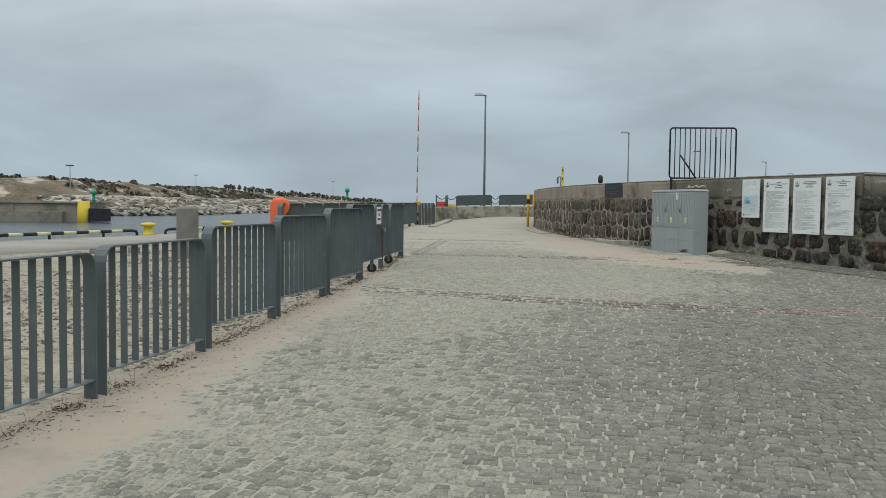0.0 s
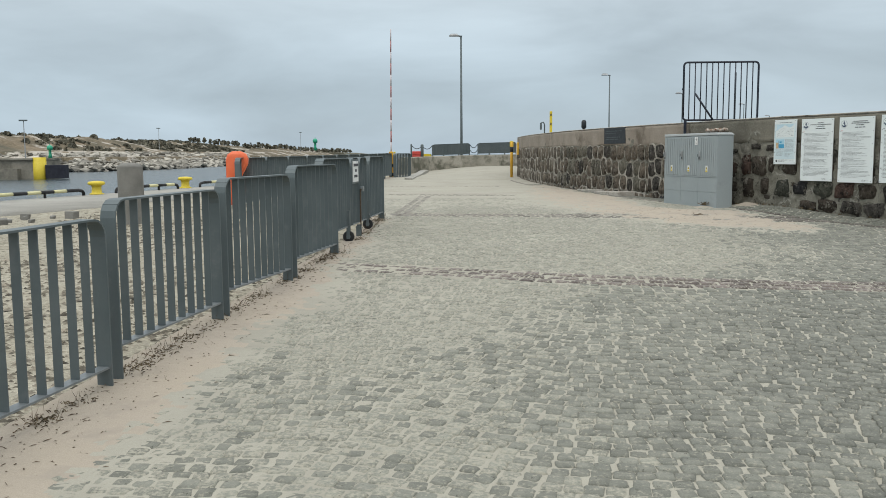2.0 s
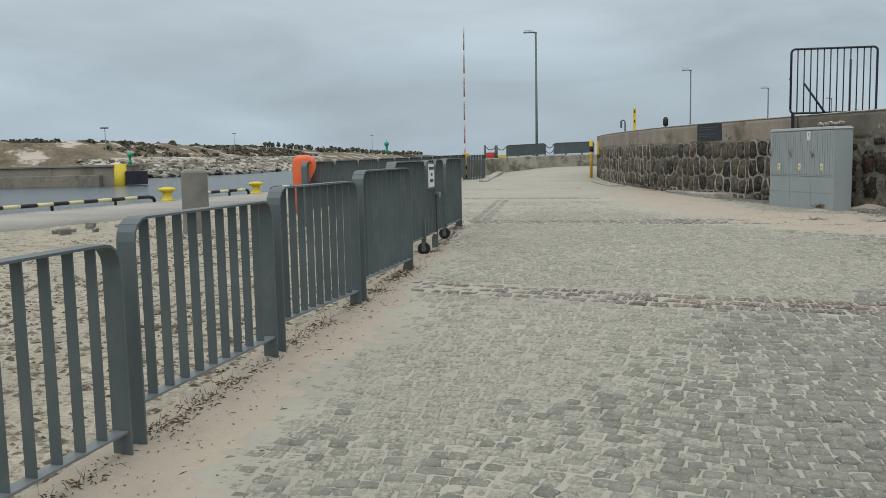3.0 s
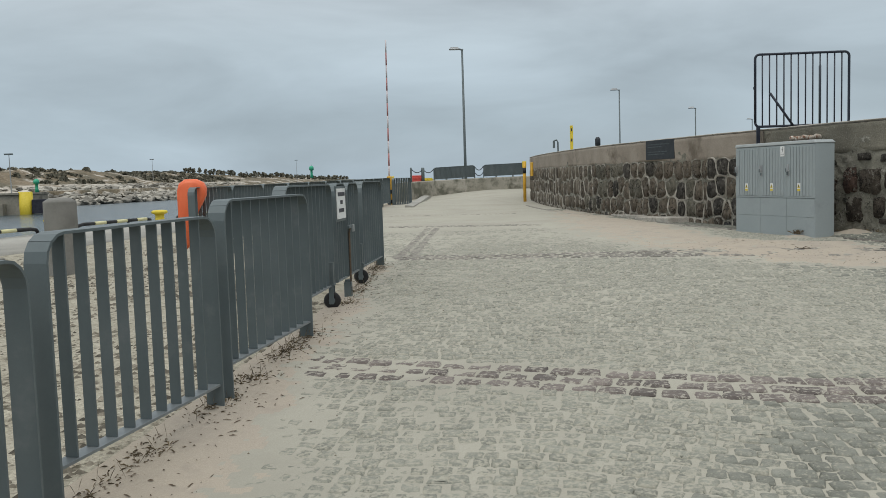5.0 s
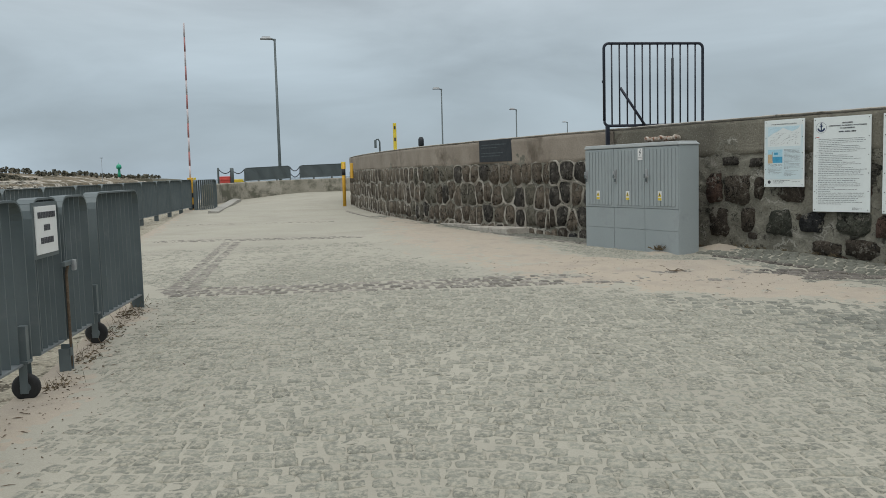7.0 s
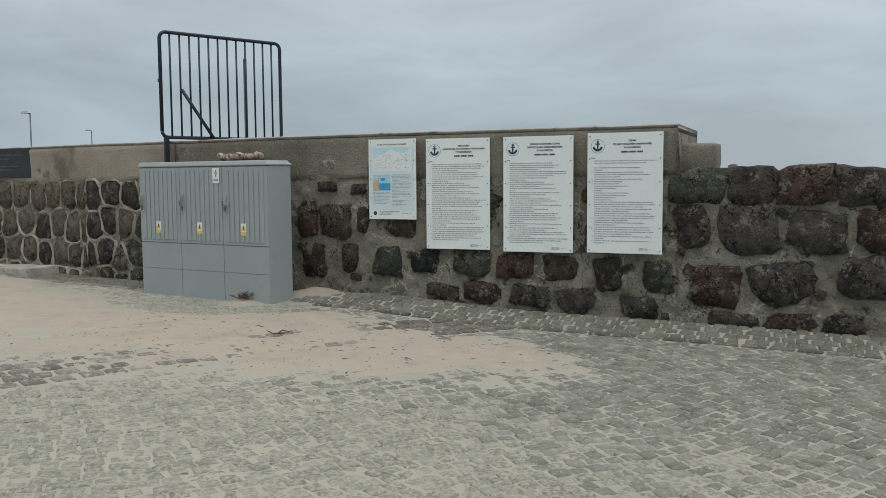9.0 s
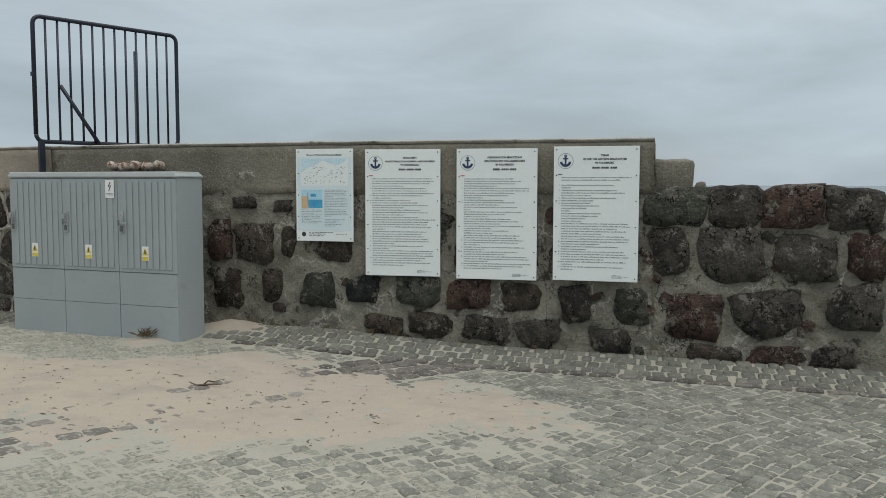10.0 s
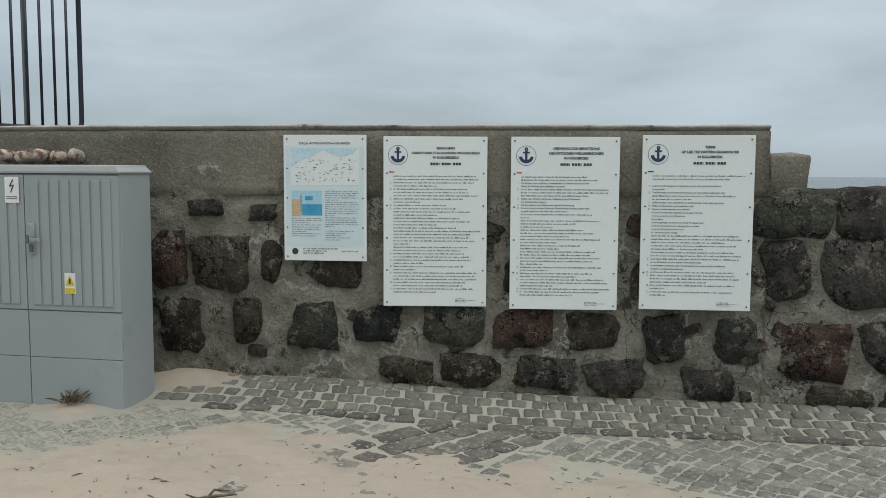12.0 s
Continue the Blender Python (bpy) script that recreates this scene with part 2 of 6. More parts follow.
    "ink_blue": surface("dark_blue_ink", (0.025, 0.045, 0.10), (0.03, 0.055, 0.12), 0.6, scale=5, bump=0.0),
    "ink_soft": surface("small_print", (0.10, 0.106, 0.115), (0.17, 0.178, 0.19), 0.6, scale=70, bump=0.0),
    "navy": surface("navy_painted_steel", (0.012, 0.016, 0.028), (0.022, 0.027, 0.04), 0.4, 0.1, scale=6, fine=60, bump=0.05, bump_dist=0.002, grit=0.03),
    "black": surface("black_rubber", (0.015, 0.015, 0.016), (0.03, 0.03, 0.03), 0.75, scale=9, bump=0.2, bump_dist=0.003),
    "steel": surface("galvanised_steel", (0.33, 0.34, 0.345), (0.42, 0.43, 0.43), 0.5, 0.5, scale=9, fine=60, bump=0.05, bump_dist=0.002),
    "yellow": surface("yellow_paint", (0.62, 0.47, 0.03), (0.70, 0.55, 0.06), 0.55, scale=5, fine=50, bump=0.1, bump_dist=0.003, c3=(0.35, 0.24, 0.06), c3_scale=6, c3_from=0.66, c3_to=0.78),
    "amber": surface("amber_paint", (0.62, 0.33, 0.03), (0.68, 0.40, 0.05), 0.55, scale=5, fine=50, bump=0.1, bump_dist=0.003),
    "red": surface("red_paint", (0.55, 0.06, 0.05), (0.60, 0.09, 0.07), 0.55, scale=5, fine=50, bump=0.1, bump_dist=0.003),
    "white": surface("white_paint", (0.72, 0.72, 0.70), (0.78, 0.78, 0.76), 0.5, scale=5, fine=50, bump=0.05, bump_dist=0.003, grit=0.03),
    "orange": surface("orange_plastic", (0.72, 0.125, 0.045), (0.78, 0.16, 0.06), 0.45, scale=4, fine=40, bump=0.04, bump_dist=0.002, grit=0.03),
    "green": surface("green_paint", (0.03, 0.33, 0.19), (0.05, 0.40, 0.24), 0.5, scale=5, bump=0.05, bump_dist=0.003),
    "plaque": surface("dark_bronze_plaque", (0.022, 0.027, 0.032), (0.035, 0.04, 0.045), 0.5, 0.2, scale=14, fine=60, bump=0.3, bump_dist=0.004),
    "weed": surface("dry_weed", (0.11, 0.085, 0.05), (0.18, 0.14, 0.085), 0.9, scale=40, bump=0.0, vary="island", vary_amount=0.5),
    "twig": surface("brown_twig", (0.09, 0.065, 0.045), (0.15, 0.11, 0.075), 0.9, scale=30, bump=0.2),
    "blue": surface("print_blue", (0.05, 0.30, 0.50), (0.07, 0.36, 0.56), 0.4, scale=9, bump=0.0),
    "tan": surface("print_tan", (0.55, 0.40, 0.24), (0.6, 0.45, 0.28), 0.4, scale=9, bump=0.0),
    "map_blue": surface("print_pale_sea", (0.5, 0.68, 0.75), (0.56, 0.72, 0.78), 0.4, scale=9, bump=0.0),
    "sky_print": surface("print_sky", (0.35, 0.60, 0.72), (0.42, 0.66, 0.76), 0.4, scale=9, bump=0.0),
    "gravel": surface("sandy_rubble_ground", (0.42, 0.388, 0.308), (0.335, 0.306, 0.236), 0.95, scale=2.4, fine=35, bump=1.0, bump_dist=0.03, c3=(0.1, 0.088, 0.06), c3_scale=9, c3_from=0.54, c3_to=0.64, grit=0.4),
    "rust": surface("rust_white_pipe", (0.40, 0.35, 0.29), (0.52, 0.47, 0.41), 0.85, scale=14, fine=60, bump=0.6, c3=(0.17, 0.08, 0.045), c3_scale=17, c3_from=0.48, c3_to=0.6),
}

# kinds of field stone in the wall
for kind, low, high in (("red", (0.058, 0.040, 0.033), (0.118, 0.076, 0.06)), ("brown", (0.046, 0.038, 0.030), (0.098, 0.082, 0.065)), ("dark", (0.038, 0.035, 0.031), (0.097, 0.088, 0.076)),
                        ("black", (0.020, 0.021, 0.022), (0.046, 0.046, 0.047)), ("green", (0.042, 0.045, 0.036), (0.093, 0.095, 0.076)), ("grey", (0.052, 0.048, 0.042), (0.115, 0.105, 0.09)),
                        ("warm", (0.096, 0.078, 0.058), (0.195, 0.163, 0.127)), ("olive", (0.105, 0.098, 0.075), (0.19, 0.175, 0.138))):
    M["stone_" + kind] = surface("field_stone_" + kind, low, high, 0.8, scale=9, fine=48, bump=1.0, bump_dist=0.045, bump_grain=0.9, grit=0.45, spec=0.15, vary="object", vary_amount=0.22,
                                 c3=tuple(c * 1.7 + 0.03 for c in high), c3_scale=26, c3_from=0.6, c3_to=0.7, c4=(0.19, 0.178, 0.148), c4_scale=7.5, c4_from=0.58, c4_to=0.6,
                                 veins=(((0.012, 0.011, 0.010), 6.0, 0.02, 0.45), ((0.27, 0.255, 0.222), 9.0, 0.012, 0.55)))

# ---- small builders ----


def finish(name, me, material, parent=None, label="", smooth=False):
    me.materials.append(material)
    if smooth:
        me.polygons.foreach_set("use_smooth", [True] * len(me.polygons))
    ob = new(name, me)
    ob.parent = parent
    if label:
        tagged(ob, label)
    return ob


def part(name, bm, material, parent=None, label="", smooth=False):
    """Link a bmesh as one mesh object under a thing or a part."""
    me = bpy.data.meshes.new(name)
    bm.to_mesh(me)
    bm.free()
    return finish(name, me, material, parent, label, smooth)


def thing(name, m, label, category, group="", kind=""):
    ob = new(name)
    ob.empty_display_size = 0.1
    ob.matrix_world = m
    return tagged(ob, label, category, group, kind)


def box(bm, lo, hi, bevel=0.0, m=None):
    """A box between two corners, its edges rounded by bevel."""
    c = [(a + b) / 2 for a, b in zip(lo, hi)]
    size = [b - a for a, b in zip(lo, hi)]
    got = bmesh.ops.create_cube(bm, size=1.0, matrix=Matrix.Translation(c) @ Matrix.Diagonal((*size, 1)))
    vs = got["verts"]
    if bevel:
        es = list({e for v in vs for e in v.link_edges})
        vs = list({v for f in bmesh.ops.bevel(bm, geom=es, offset=bevel, segments=2, profile=0.6, affect="EDGES")["faces"] for v in f.verts} | {v for v in vs if v.is_valid})
    if m is not None:
        bmesh.ops.transform(bm, matrix=m, verts=vs)
    return bm


def tube(bm, pts, r, n=8, cap=True):
    """A round bar along points; r: one radius or one for each point."""
    pts = [Vector(p) for p in pts]
    rs = r if isinstance(r, (list, tuple)) else [r] * len(pts)
    rings = []
    side = None
    for i, p in enumerate(pts):
        d = (pts[min(i + 1, len(pts) - 1)] - pts[max(i - 1, 0)]).normalized()
        if side is None:
            side = d.orthogonal().normalized()
        side = (side - d * side.dot(d)).normalized()
        up = d.cross(side)
        rings.append([bm.verts.new(p + rs[i] * (math.cos(2 * math.pi * k / n) * side + math.sin(2 * math.pi * k / n) * up)) for k in range(n)])
    for a, b in zip(rings, rings[1:]):
        for k in range(n):
            bm.faces.new((a[k], a[(k + 1) % n], b[(k + 1) % n], b[k]))
    if cap:
        bm.faces.new(rings[0][::-1])
        bm.faces.new(rings[-1])
    return bm


def lathe(bm, profile, n=16, centre=(0, 0, 0)):
    """A turned shape from (radius, height) pairs."""
    c = Vector(centre)
    return tube_rings(bm, [[c + Vector((r * math.cos(2 * math.pi * k / n), r * math.sin(2 * math.pi * k / n), z)) for k in range(n)] for r, z in profile])


def tube_rings(bm, rings, cap=True):
    vr = [[bm.verts.new(p) for p in ring] for ring in rings]
    n = len(vr[0])
    for a, b in zip(vr, vr[1:]):
        for k in range(n):
            bm.faces.new((a[k], a[(k + 1) % n], b[(k + 1) % n], b[k]))
    if cap:
        bm.faces.new(vr[0][::-1])
        bm.faces.new(vr[-1])
    return bm


def mesh_np(name, verts, faces):
    """A mesh from numpy arrays of vertices and of quads or triangles."""
    me = bpy.data.meshes.new(name)
    me.vertices.add(len(verts))
    me.vertices.foreach_set("co", np.asarray(verts, np.float32).ravel())
    faces = np.asarray(faces, np.int32)
    k = faces.shape[1]
    me.loops.add(faces.size)
    me.loops.foreach_set("vertex_index", faces.ravel())
    me.polygons.add(len(faces))
    me.polygons.foreach_set("loop_start", np.arange(0, faces.size, k, dtype=np.int32))
    me.update(calc_edges=True)
    return me


def grid_faces(nu, nv):
    i = np.arange((nu - 1) * (nv - 1))
    a = (i // (nv - 1)) * nv + i % (nv - 1)
    return np.stack([a, a + nv, a + nv + 1, a + 1], 1)


def value_noise(x, y, seed=0):
    """Smooth random values from 0 to 1 on a unit lattice."""
    x, y = np.asarray(x, float), np.asarray(y, float)
    xi, yi = np.floor(x).astype(np.int64), np.floor(y).astype(np.int64)
    fx, fy = x - xi, y - yi
    fx, fy = fx * fx * (3 - 2 * fx), fy * fy * (3 - 2 * fy)

    def h(a, b):
        v = (a * 374761393 + b * 668265263 + seed * 974634777) & 0xFFFFFFFF
        v = ((v ^ (v >> 13)) * 1274126177) & 0xFFFFFFFF
        return ((v ^ (v >> 16)) & 0xFFFF) / 65535.0
    return (h(xi, yi) * (1 - fx) + h(xi + 1, yi) * fx) * (1 - fy) + (h(xi, yi + 1) * (1 - fx) + h(xi + 1, yi + 1) * fx) * fy


def fbm(x, y, seed=0, octaves=4):
    s, a, t = 0.0, 1.0, 0.0
    for o in range(octaves):
        s = s + a * value_noise(np.asarray(x) * 2 ** o, np.asarray(y) * 2 ** o, seed + o)
        t += a
        a *= 0.5
    return s / t


def ramp01(v, a, b):
    t = np.clip((np.asarray(v, float) - a) / (b - a), 0, 1)
    return t * t * (3 - 2 * t)


# ---- plan: the road's height, the wall's line, the fence's line ----
ROAD_Y = [-60, 5, 6.5, 7.6, 9.5, 11, 12.5, 14, 16.6, 18, 23.5, 30, 38, 44, 50, 120]
ROAD_Z = [0, 0.02, 0.05, 0.09, 0.178, 0.285, 0.385, 0.43, 0.475, 0.48, 0.5, 0.53, 0.62, 0.88, 1.0, 1.0]


def road_z(x, y):
    """Height of the paved road; it climbs a ramp and dips a little towards the wall."""
    x, y = np.asarray(x, float), np.asarray(y, float)
    z = (np.interp(y - 0.5, ROAD_Y, ROAD_Z) + np.interp(y, ROAD_Y, ROAD_Z) + np.interp(y + 0.5, ROAD_Y, ROAD_Z)) / 3
    z = z - 0.07 * np.exp(-((x + 1.1) / 0.55) ** 2 - ((y - 14.3) / 1.2) ** 2)
    z = z + 0.06 * ramp01(x - wall_x(y), -0.6, -0.03) * (1 - ramp01(y, 18.5, 19.2))
    z = z - 0.22 * ramp01(y, 37, 43) * (1 - ramp01(x, -0.5, 3.6))
    return z - 0.075 * ramp01(x, 1, 5) * ramp01(y, 9, 12) * (1 - ramp01(y, 16.2, 17.8))


def catmull(points, step=0.05):
    p = np.array([2 * np.array(points[0]) - points[1], *points, 2 * np.array(points[-1]) - points[-2]], float)
    out = []
    for i in range(1, len(p) - 2):
        t = np.linspace(0, 1, 40, endpoint=False)[:, None]
        a, b, c, d = p[i - 1], p[i], p[i + 1], p[i + 2]
        out.append(0.5 * (2 * b + (c - a) * t + (2 * a - 5 * b + 4 * c - d) * t ** 2 + (3 * b - a - 3 * c + d) * t ** 3))
    q = np.vstack([*out, p[-2:-1]])
    s = np.concatenate([[0], np.cumsum(np.linalg.norm(np.diff(q, axis=0), axis=1))])
    ss = np.arange(0, s[-1], step)
    return ss, np.stack([np.interp(ss, s, q[:, 0]), np.interp(ss, s, q[:, 1])], 1)


WALL_S, WALL_XY = catmull([(11.0, 6.0), (9.4, 10.2), (8.42, 12.75), (7.66, 14.67), (7.13, 15.975), (6.545, 17.405), (6.19, 18.4), (5.6, 20.55), (5.24, 21.9), (4.93, 23.2),
                           (4.67, 24.2), (4.28, 26.3), (4.02, 29), (3.88, 32), (3.92, 35), (4.25, 38.3), (5.5, 42), (8.0, 45.2), (12, 48)])

# the wall runs on straight behind the walk's start
BEHIND = np.arange(-22, -0.01, 0.05)
WALL_XY = np.vstack([WALL_XY[0] + BEHIND[:, None] * (WALL_XY[1] - WALL_XY[0]) / 0.05, WALL_XY])
WALL_S = np.concatenate([BEHIND, WALL_S])


def wall_at(s):
    """Place on the wall's face, its direction (away from the start) and its normal (towards the road), in plan."""
    s = np.asarray(s, float)
    p = np.stack([np.interp(s, WALL_S, WALL_XY[:, 0]), np.interp(s, WALL_S, WALL_XY[:, 1])], -1)
    q = np.stack([np.interp(s + 0.15, WALL_S, WALL_XY[:, 0]), np.interp(s + 0.15, WALL_S, WALL_XY[:, 1])], -1)
    o = np.stack([np.interp(s - 0.15, WALL_S, WALL_XY[:, 0]), np.interp(s - 0.15, WALL_S, WALL_XY[:, 1])], -1)
    d = q - o
    d = d / np.linalg.norm(d, axis=-1, keepdims=True)
    return p, d, np.stack([-d[..., 1], d[..., 0]], -1)


def wall_s(y):
    """Arc length at which the wall's face reaches y."""
    return float(np.interp(y, WALL_XY[:, 1], WALL_S))


def wall_x(y):
    return np.interp(y, WALL_XY[:, 1], WALL_XY[:, 0])


FENCE = [(-4.35, -3.8), (-4.03, -2.15), (-3.71, -0.5), (-3.4, 1.15), (-3.08, 2.83), (-2.76, 4.52), (-2.45, 6.2), (-2.13, 7.88), (-1.81, 9.56), (-1.44, 11.02), (-1.124, 12.56)]


def fence_x(y):
    ys = [p[1] for p in FENCE] + [16.6, 18, 19.2, 36.8, 43, 60]
    xs = [p[0] for p in FENCE] + [-0.73, -0.9, -1.6, -1.0, -0.2, 0.0]
    return np.interp(y, ys, xs)


WALL_TOP, S_END = 2.115, wall_s(15.13)

# ---- ground, quay, water ----
WATER_Z = -1.5


def quay_x(y):
    """The quay's edge."""
    return -13.2 + 0.335 * (np.asarray(y, float) - 26.8)


def land_z(x, y):
    """Height of the ground: the road between fence and wall, falling off to the quay."""
    x, y = np.asarray(x, float), np.asarray(y, float)
    d = fence_x(y) - x
    low = 0.16 + 0.05 * ramp01(y, 20, 40)
    z = road_z(x, y) * (1 - ramp01(d, 0.3, 4.5)) + low * ramp01(d, 0.3, 4.5)
    return z


def blown(x, y):
    """Thickness of the drifts: a strip along the fence, a patch before the wall, heaps by the cabinet."""
    x, y = np.asarray(x, float), np.asarray(y, float)
    n1 = fbm(x * 1.1, y * 1.1, 11, 3) - 0.5
    width = np.interp(y, [0, 5, 6, 7.4, 8.8, 9.9, 10.9, 11.7, 13, 14, 17], [0.5, 0.58, 0.58, 0.44, 0.33, 0.24, 0.1, -0.04, -0.08, 0.0, -0.2])
    strip = ramp01(fence_x(y) + width + 0.45 * n1 - x, -0.65, 0.3) * 0.024
    edge = np.interp(y, [14.3, 14.6, 15.0, 15.3, 15.75, 16.2, 16.5, 17.0, 17.6, 20, 24, 29, 32], [5.5, 5.1, 4.75, 4.5, 4.1, 3.65, 3.25, 2.9, 2.65, 2.4, 2.5, 3.3, 4.0]) + 0.5 * n1
    back = np.interp(y, [14.3, 14.65, 15.0, 15.35, 15.6, 15.85, 16.3, 16.8, 17.3, 17.65, 17.85, 18.3, 18.9, 19.6, 21.0, 22.4, 23, 26, 32], [5.4, 5.65, 5.85, 5.95, 5.98, 5.92, 5.85, 5.72, 5.76, 5.55, 5.1, 4.65, 4.4, 4.35, 4.45, 4.55, 4.5, 4.2, 4.1]) + 0.15 * n1
    patch = ramp01(x - edge, -0.5, 0.7) * ramp01(back + 0.5 * (fbm(x * 4.5, y * 4.5, 41, 3) - 0.5) - x, -0.22, 0.4) * ramp01(y, 14.1, 15.3) * (1 - ramp01(y, 29, 33)) * 0.0185 * (0.1 + 1.5 * fbm(x * 5.5, y * 5.5, 91, 3) + 0.35 * ramp01(x - edge, 0.4, 1.3))
    drift = 0.05 * np.exp(-(((x - 6.06) / 0.15) ** 2 + ((y - 18.4) / 0.28) ** 2)) + 0.03 * np.exp(-(((x - 5.3) / 0.16) ** 2 + ((y - 18.62) / 0.2) ** 2))
    foot = ramp01(wall_x(y) - x, 0.95, 0.6) * (y < 18.6)
    return strip + patch * (1 - foot) + drift


def sand_cover(x, y):
    """How thick wind-blown sand lies on the setts, in metres over their tops."""
    x, y = np.asarray(x, float), np.asarray(y, float)
    n1, n2, n3 = fbm(x * 1.1, y * 1.1, 11, 3) - 0.5, fbm(x * 9, y * 9, 23, 3) - 0.5, value_noise(x * 26, y * 26, 5) + 0.7 * value_noise(x * 52, y * 52, 8) - 0.85
    base = -0.0095 + 0.0036 * ramp01(y, 6, 11.5) * (1 - 0.6 * ramp01(x, 2.8, 5.2)) + 0.0055 * ramp01(y, 17.5, 21) + 0.003 * ramp01(y, 24, 30) + 0.0022 * (1 - ramp01(x, -1.4, 0.6)) * (1 - ramp01(y, 9, 12)) - 0.004 * ramp01(x, 0.3, 2.5) * (1 - ramp01(y, 9, 13))
    foot = ramp01(wall_x(y) - x, 0.95, 0.6) * (y < 18.6)
    return base * (1 - foot) - 0.003 * foot + 0.009 * n2 + 0.0075 * n3 + 0.005 * n1 + blown(x, y)


def sheet(name, xs_of, us, ys, z_of, material, label, category, kind="structure"):
    """A grid sheet: for each y a row of x from xs_of(y, u)."""
    u, y = np.meshgrid(us, ys, indexing="ij")
    x = xs_of(y, u)
    v = np.stack([x.ravel(), y.ravel(), z_of(x, y).ravel()], 1)
    ob = finish(name, mesh_np(name, v, grid_faces(len(us), len(ys))), material, smooth=True)
    return tagged(ob, label, category, kind=kind)


# blown sand between and over the setts, from fence to wall
ys_near = np.concatenate([np.arange(-14, 2.5, 0.25), np.arange(2.5, 18, 0.022), np.arange(18, 19, 0.045), np.arange(19, 26, 0.08), np.arange(26, 50, 0.3)])
sheet("pavement_sand", lambda y, u: fence_x(y) - 0.16 + u * (wall_x(y) + 0.25 - fence_x(y) + 0.16), np.linspace(0, 1, 440), ys_near,
      lambda x, y: road_z(x, y) + sand_cover(x, y), M["joint_sand"], "pale wind-blown beach sand filling the sett joints", "sand")
sand_me = bpy.data.objects["pavement_sand"].data
sand_me.materials.append(M["sand"])
co = np.empty(len(sand_me.vertices) * 3, np.float32)
sand_me.vertices.foreach_get("co", co)
co = co.reshape(-1, 3).astype(float)
thick = blown(co[:, 0], co[:, 1]) + 0.012 * (value_noise(co[:, 0] * 14, co[:, 1] * 14, 3) - 0.5)
first = grid_faces(440, len(ys_near))[:, 0]
sand_me.polygons.foreach_set("material_index", (thick[first] > 0.012).astype(np.int32))

# rubble-strewn ground behind the fence, down to the quay
sheet("ground", lambda y, u: quay_x(y) + 0.3 + u * (fence_x(y) - 0.1 - quay_x(y) - 0.3), np.linspace(0, 1, 90), np.arange(-40, 48, 0.25),
      lambda x, y: land_z(x, y) + 0.05 * (fbm(x * 1.5, y * 1.5, 7, 4) - 0.55) * ramp01(x - quay_x(y), 1.0, 5.0) * ramp01(fence_x(y) - x, 0.5, 1.2) - 0.012, M["gravel"],
      "sandy ground with dry weed and rubble behind the fence", "ground")

# concrete quay deck with its front wall down into the water
qy = np.arange(-60, 75, 1.5)


def quay_profile(y):
    q, wd = quay_x(y), 4.6 + 0.5 * np.sin(y * 0.3)
    return [(q + wd, -0.4), (q + wd, 0.205), (q + 0.06, 0.215), (q, 0.19), (q, WATER_Z - 1.2)]


v = np.array([[px, y, pz] for y in qy for px, pz in quay_profile(y)])
tagged(finish("quay", mesh_np("quay", v, grid_faces(len(qy), 5)), M["concrete"]), "pale concrete quay deck along the harbour water", "quay", kind="structure")

# ---- the stone wall ----
THICK = 1.3


def wall_body(name, s0, s1, z_of_top, material, out=0.0, rough=0.036, z0=0.1):
    """A stretch of wall: rough front face, top, back, ends."""
    ss = np.concatenate([np.arange(s0, 6.5, 0.15), np.arange(6.5, 21, 0.024), np.arange(21, s1, 0.07)])
    p, d, nrm = wall_at(ss)
    nz = 84
    rows = []
    for k in range(nz):
        z = z0 + (z_of_top(ss) - z0) * k / (nz - 1)
        o = out + rough * (fbm(ss * 4.3, z * 4.3, 31, 5) - 0.5) + 0.044 * (fbm(ss * 13, z * 13, 37, 3) - 0.5)
        rows.append(np.stack([p[:, 0] + nrm[:, 0] * o, p[:, 1] + nrm[:, 1] * o, z], 1))
    for dz in (0.0, None):
        z = z_of_top(ss) if dz == 0.0 else np.full_like(ss, z0)
        rows.append(np.stack([p[:, 0] - nrm[:, 0] * THICK, p[:, 1] - nrm[:, 1] * THICK, z], 1))
    n = len(ss)
    f = grid_faces(len(rows), n)
    caps = []
    for c in (0, n - 1):
        for k in range(nz - 1):
            a = [k * n + c, (k + 1) * n + c]
            caps.append([a[0], a[1], nz * n + c, (nz + 1) * n + c])
    me = mesh_np(name, np.vstack(rows), np.vstack([f, np.array(caps)]))
    return finish(name, me, material)


wall = tagged(wall_body("wall_east", -21.5, wall_s(45), lambda s: np.where(s < S_END, 1.66 + 0.05 * fbm(s * 2, s * 0, 3, 3), WALL_TOP - 0.02), M["mortar"], z0=-0.15),
              "rubble stone wall with mortar and a concrete top, lower at one end", "wall", kind="structure")


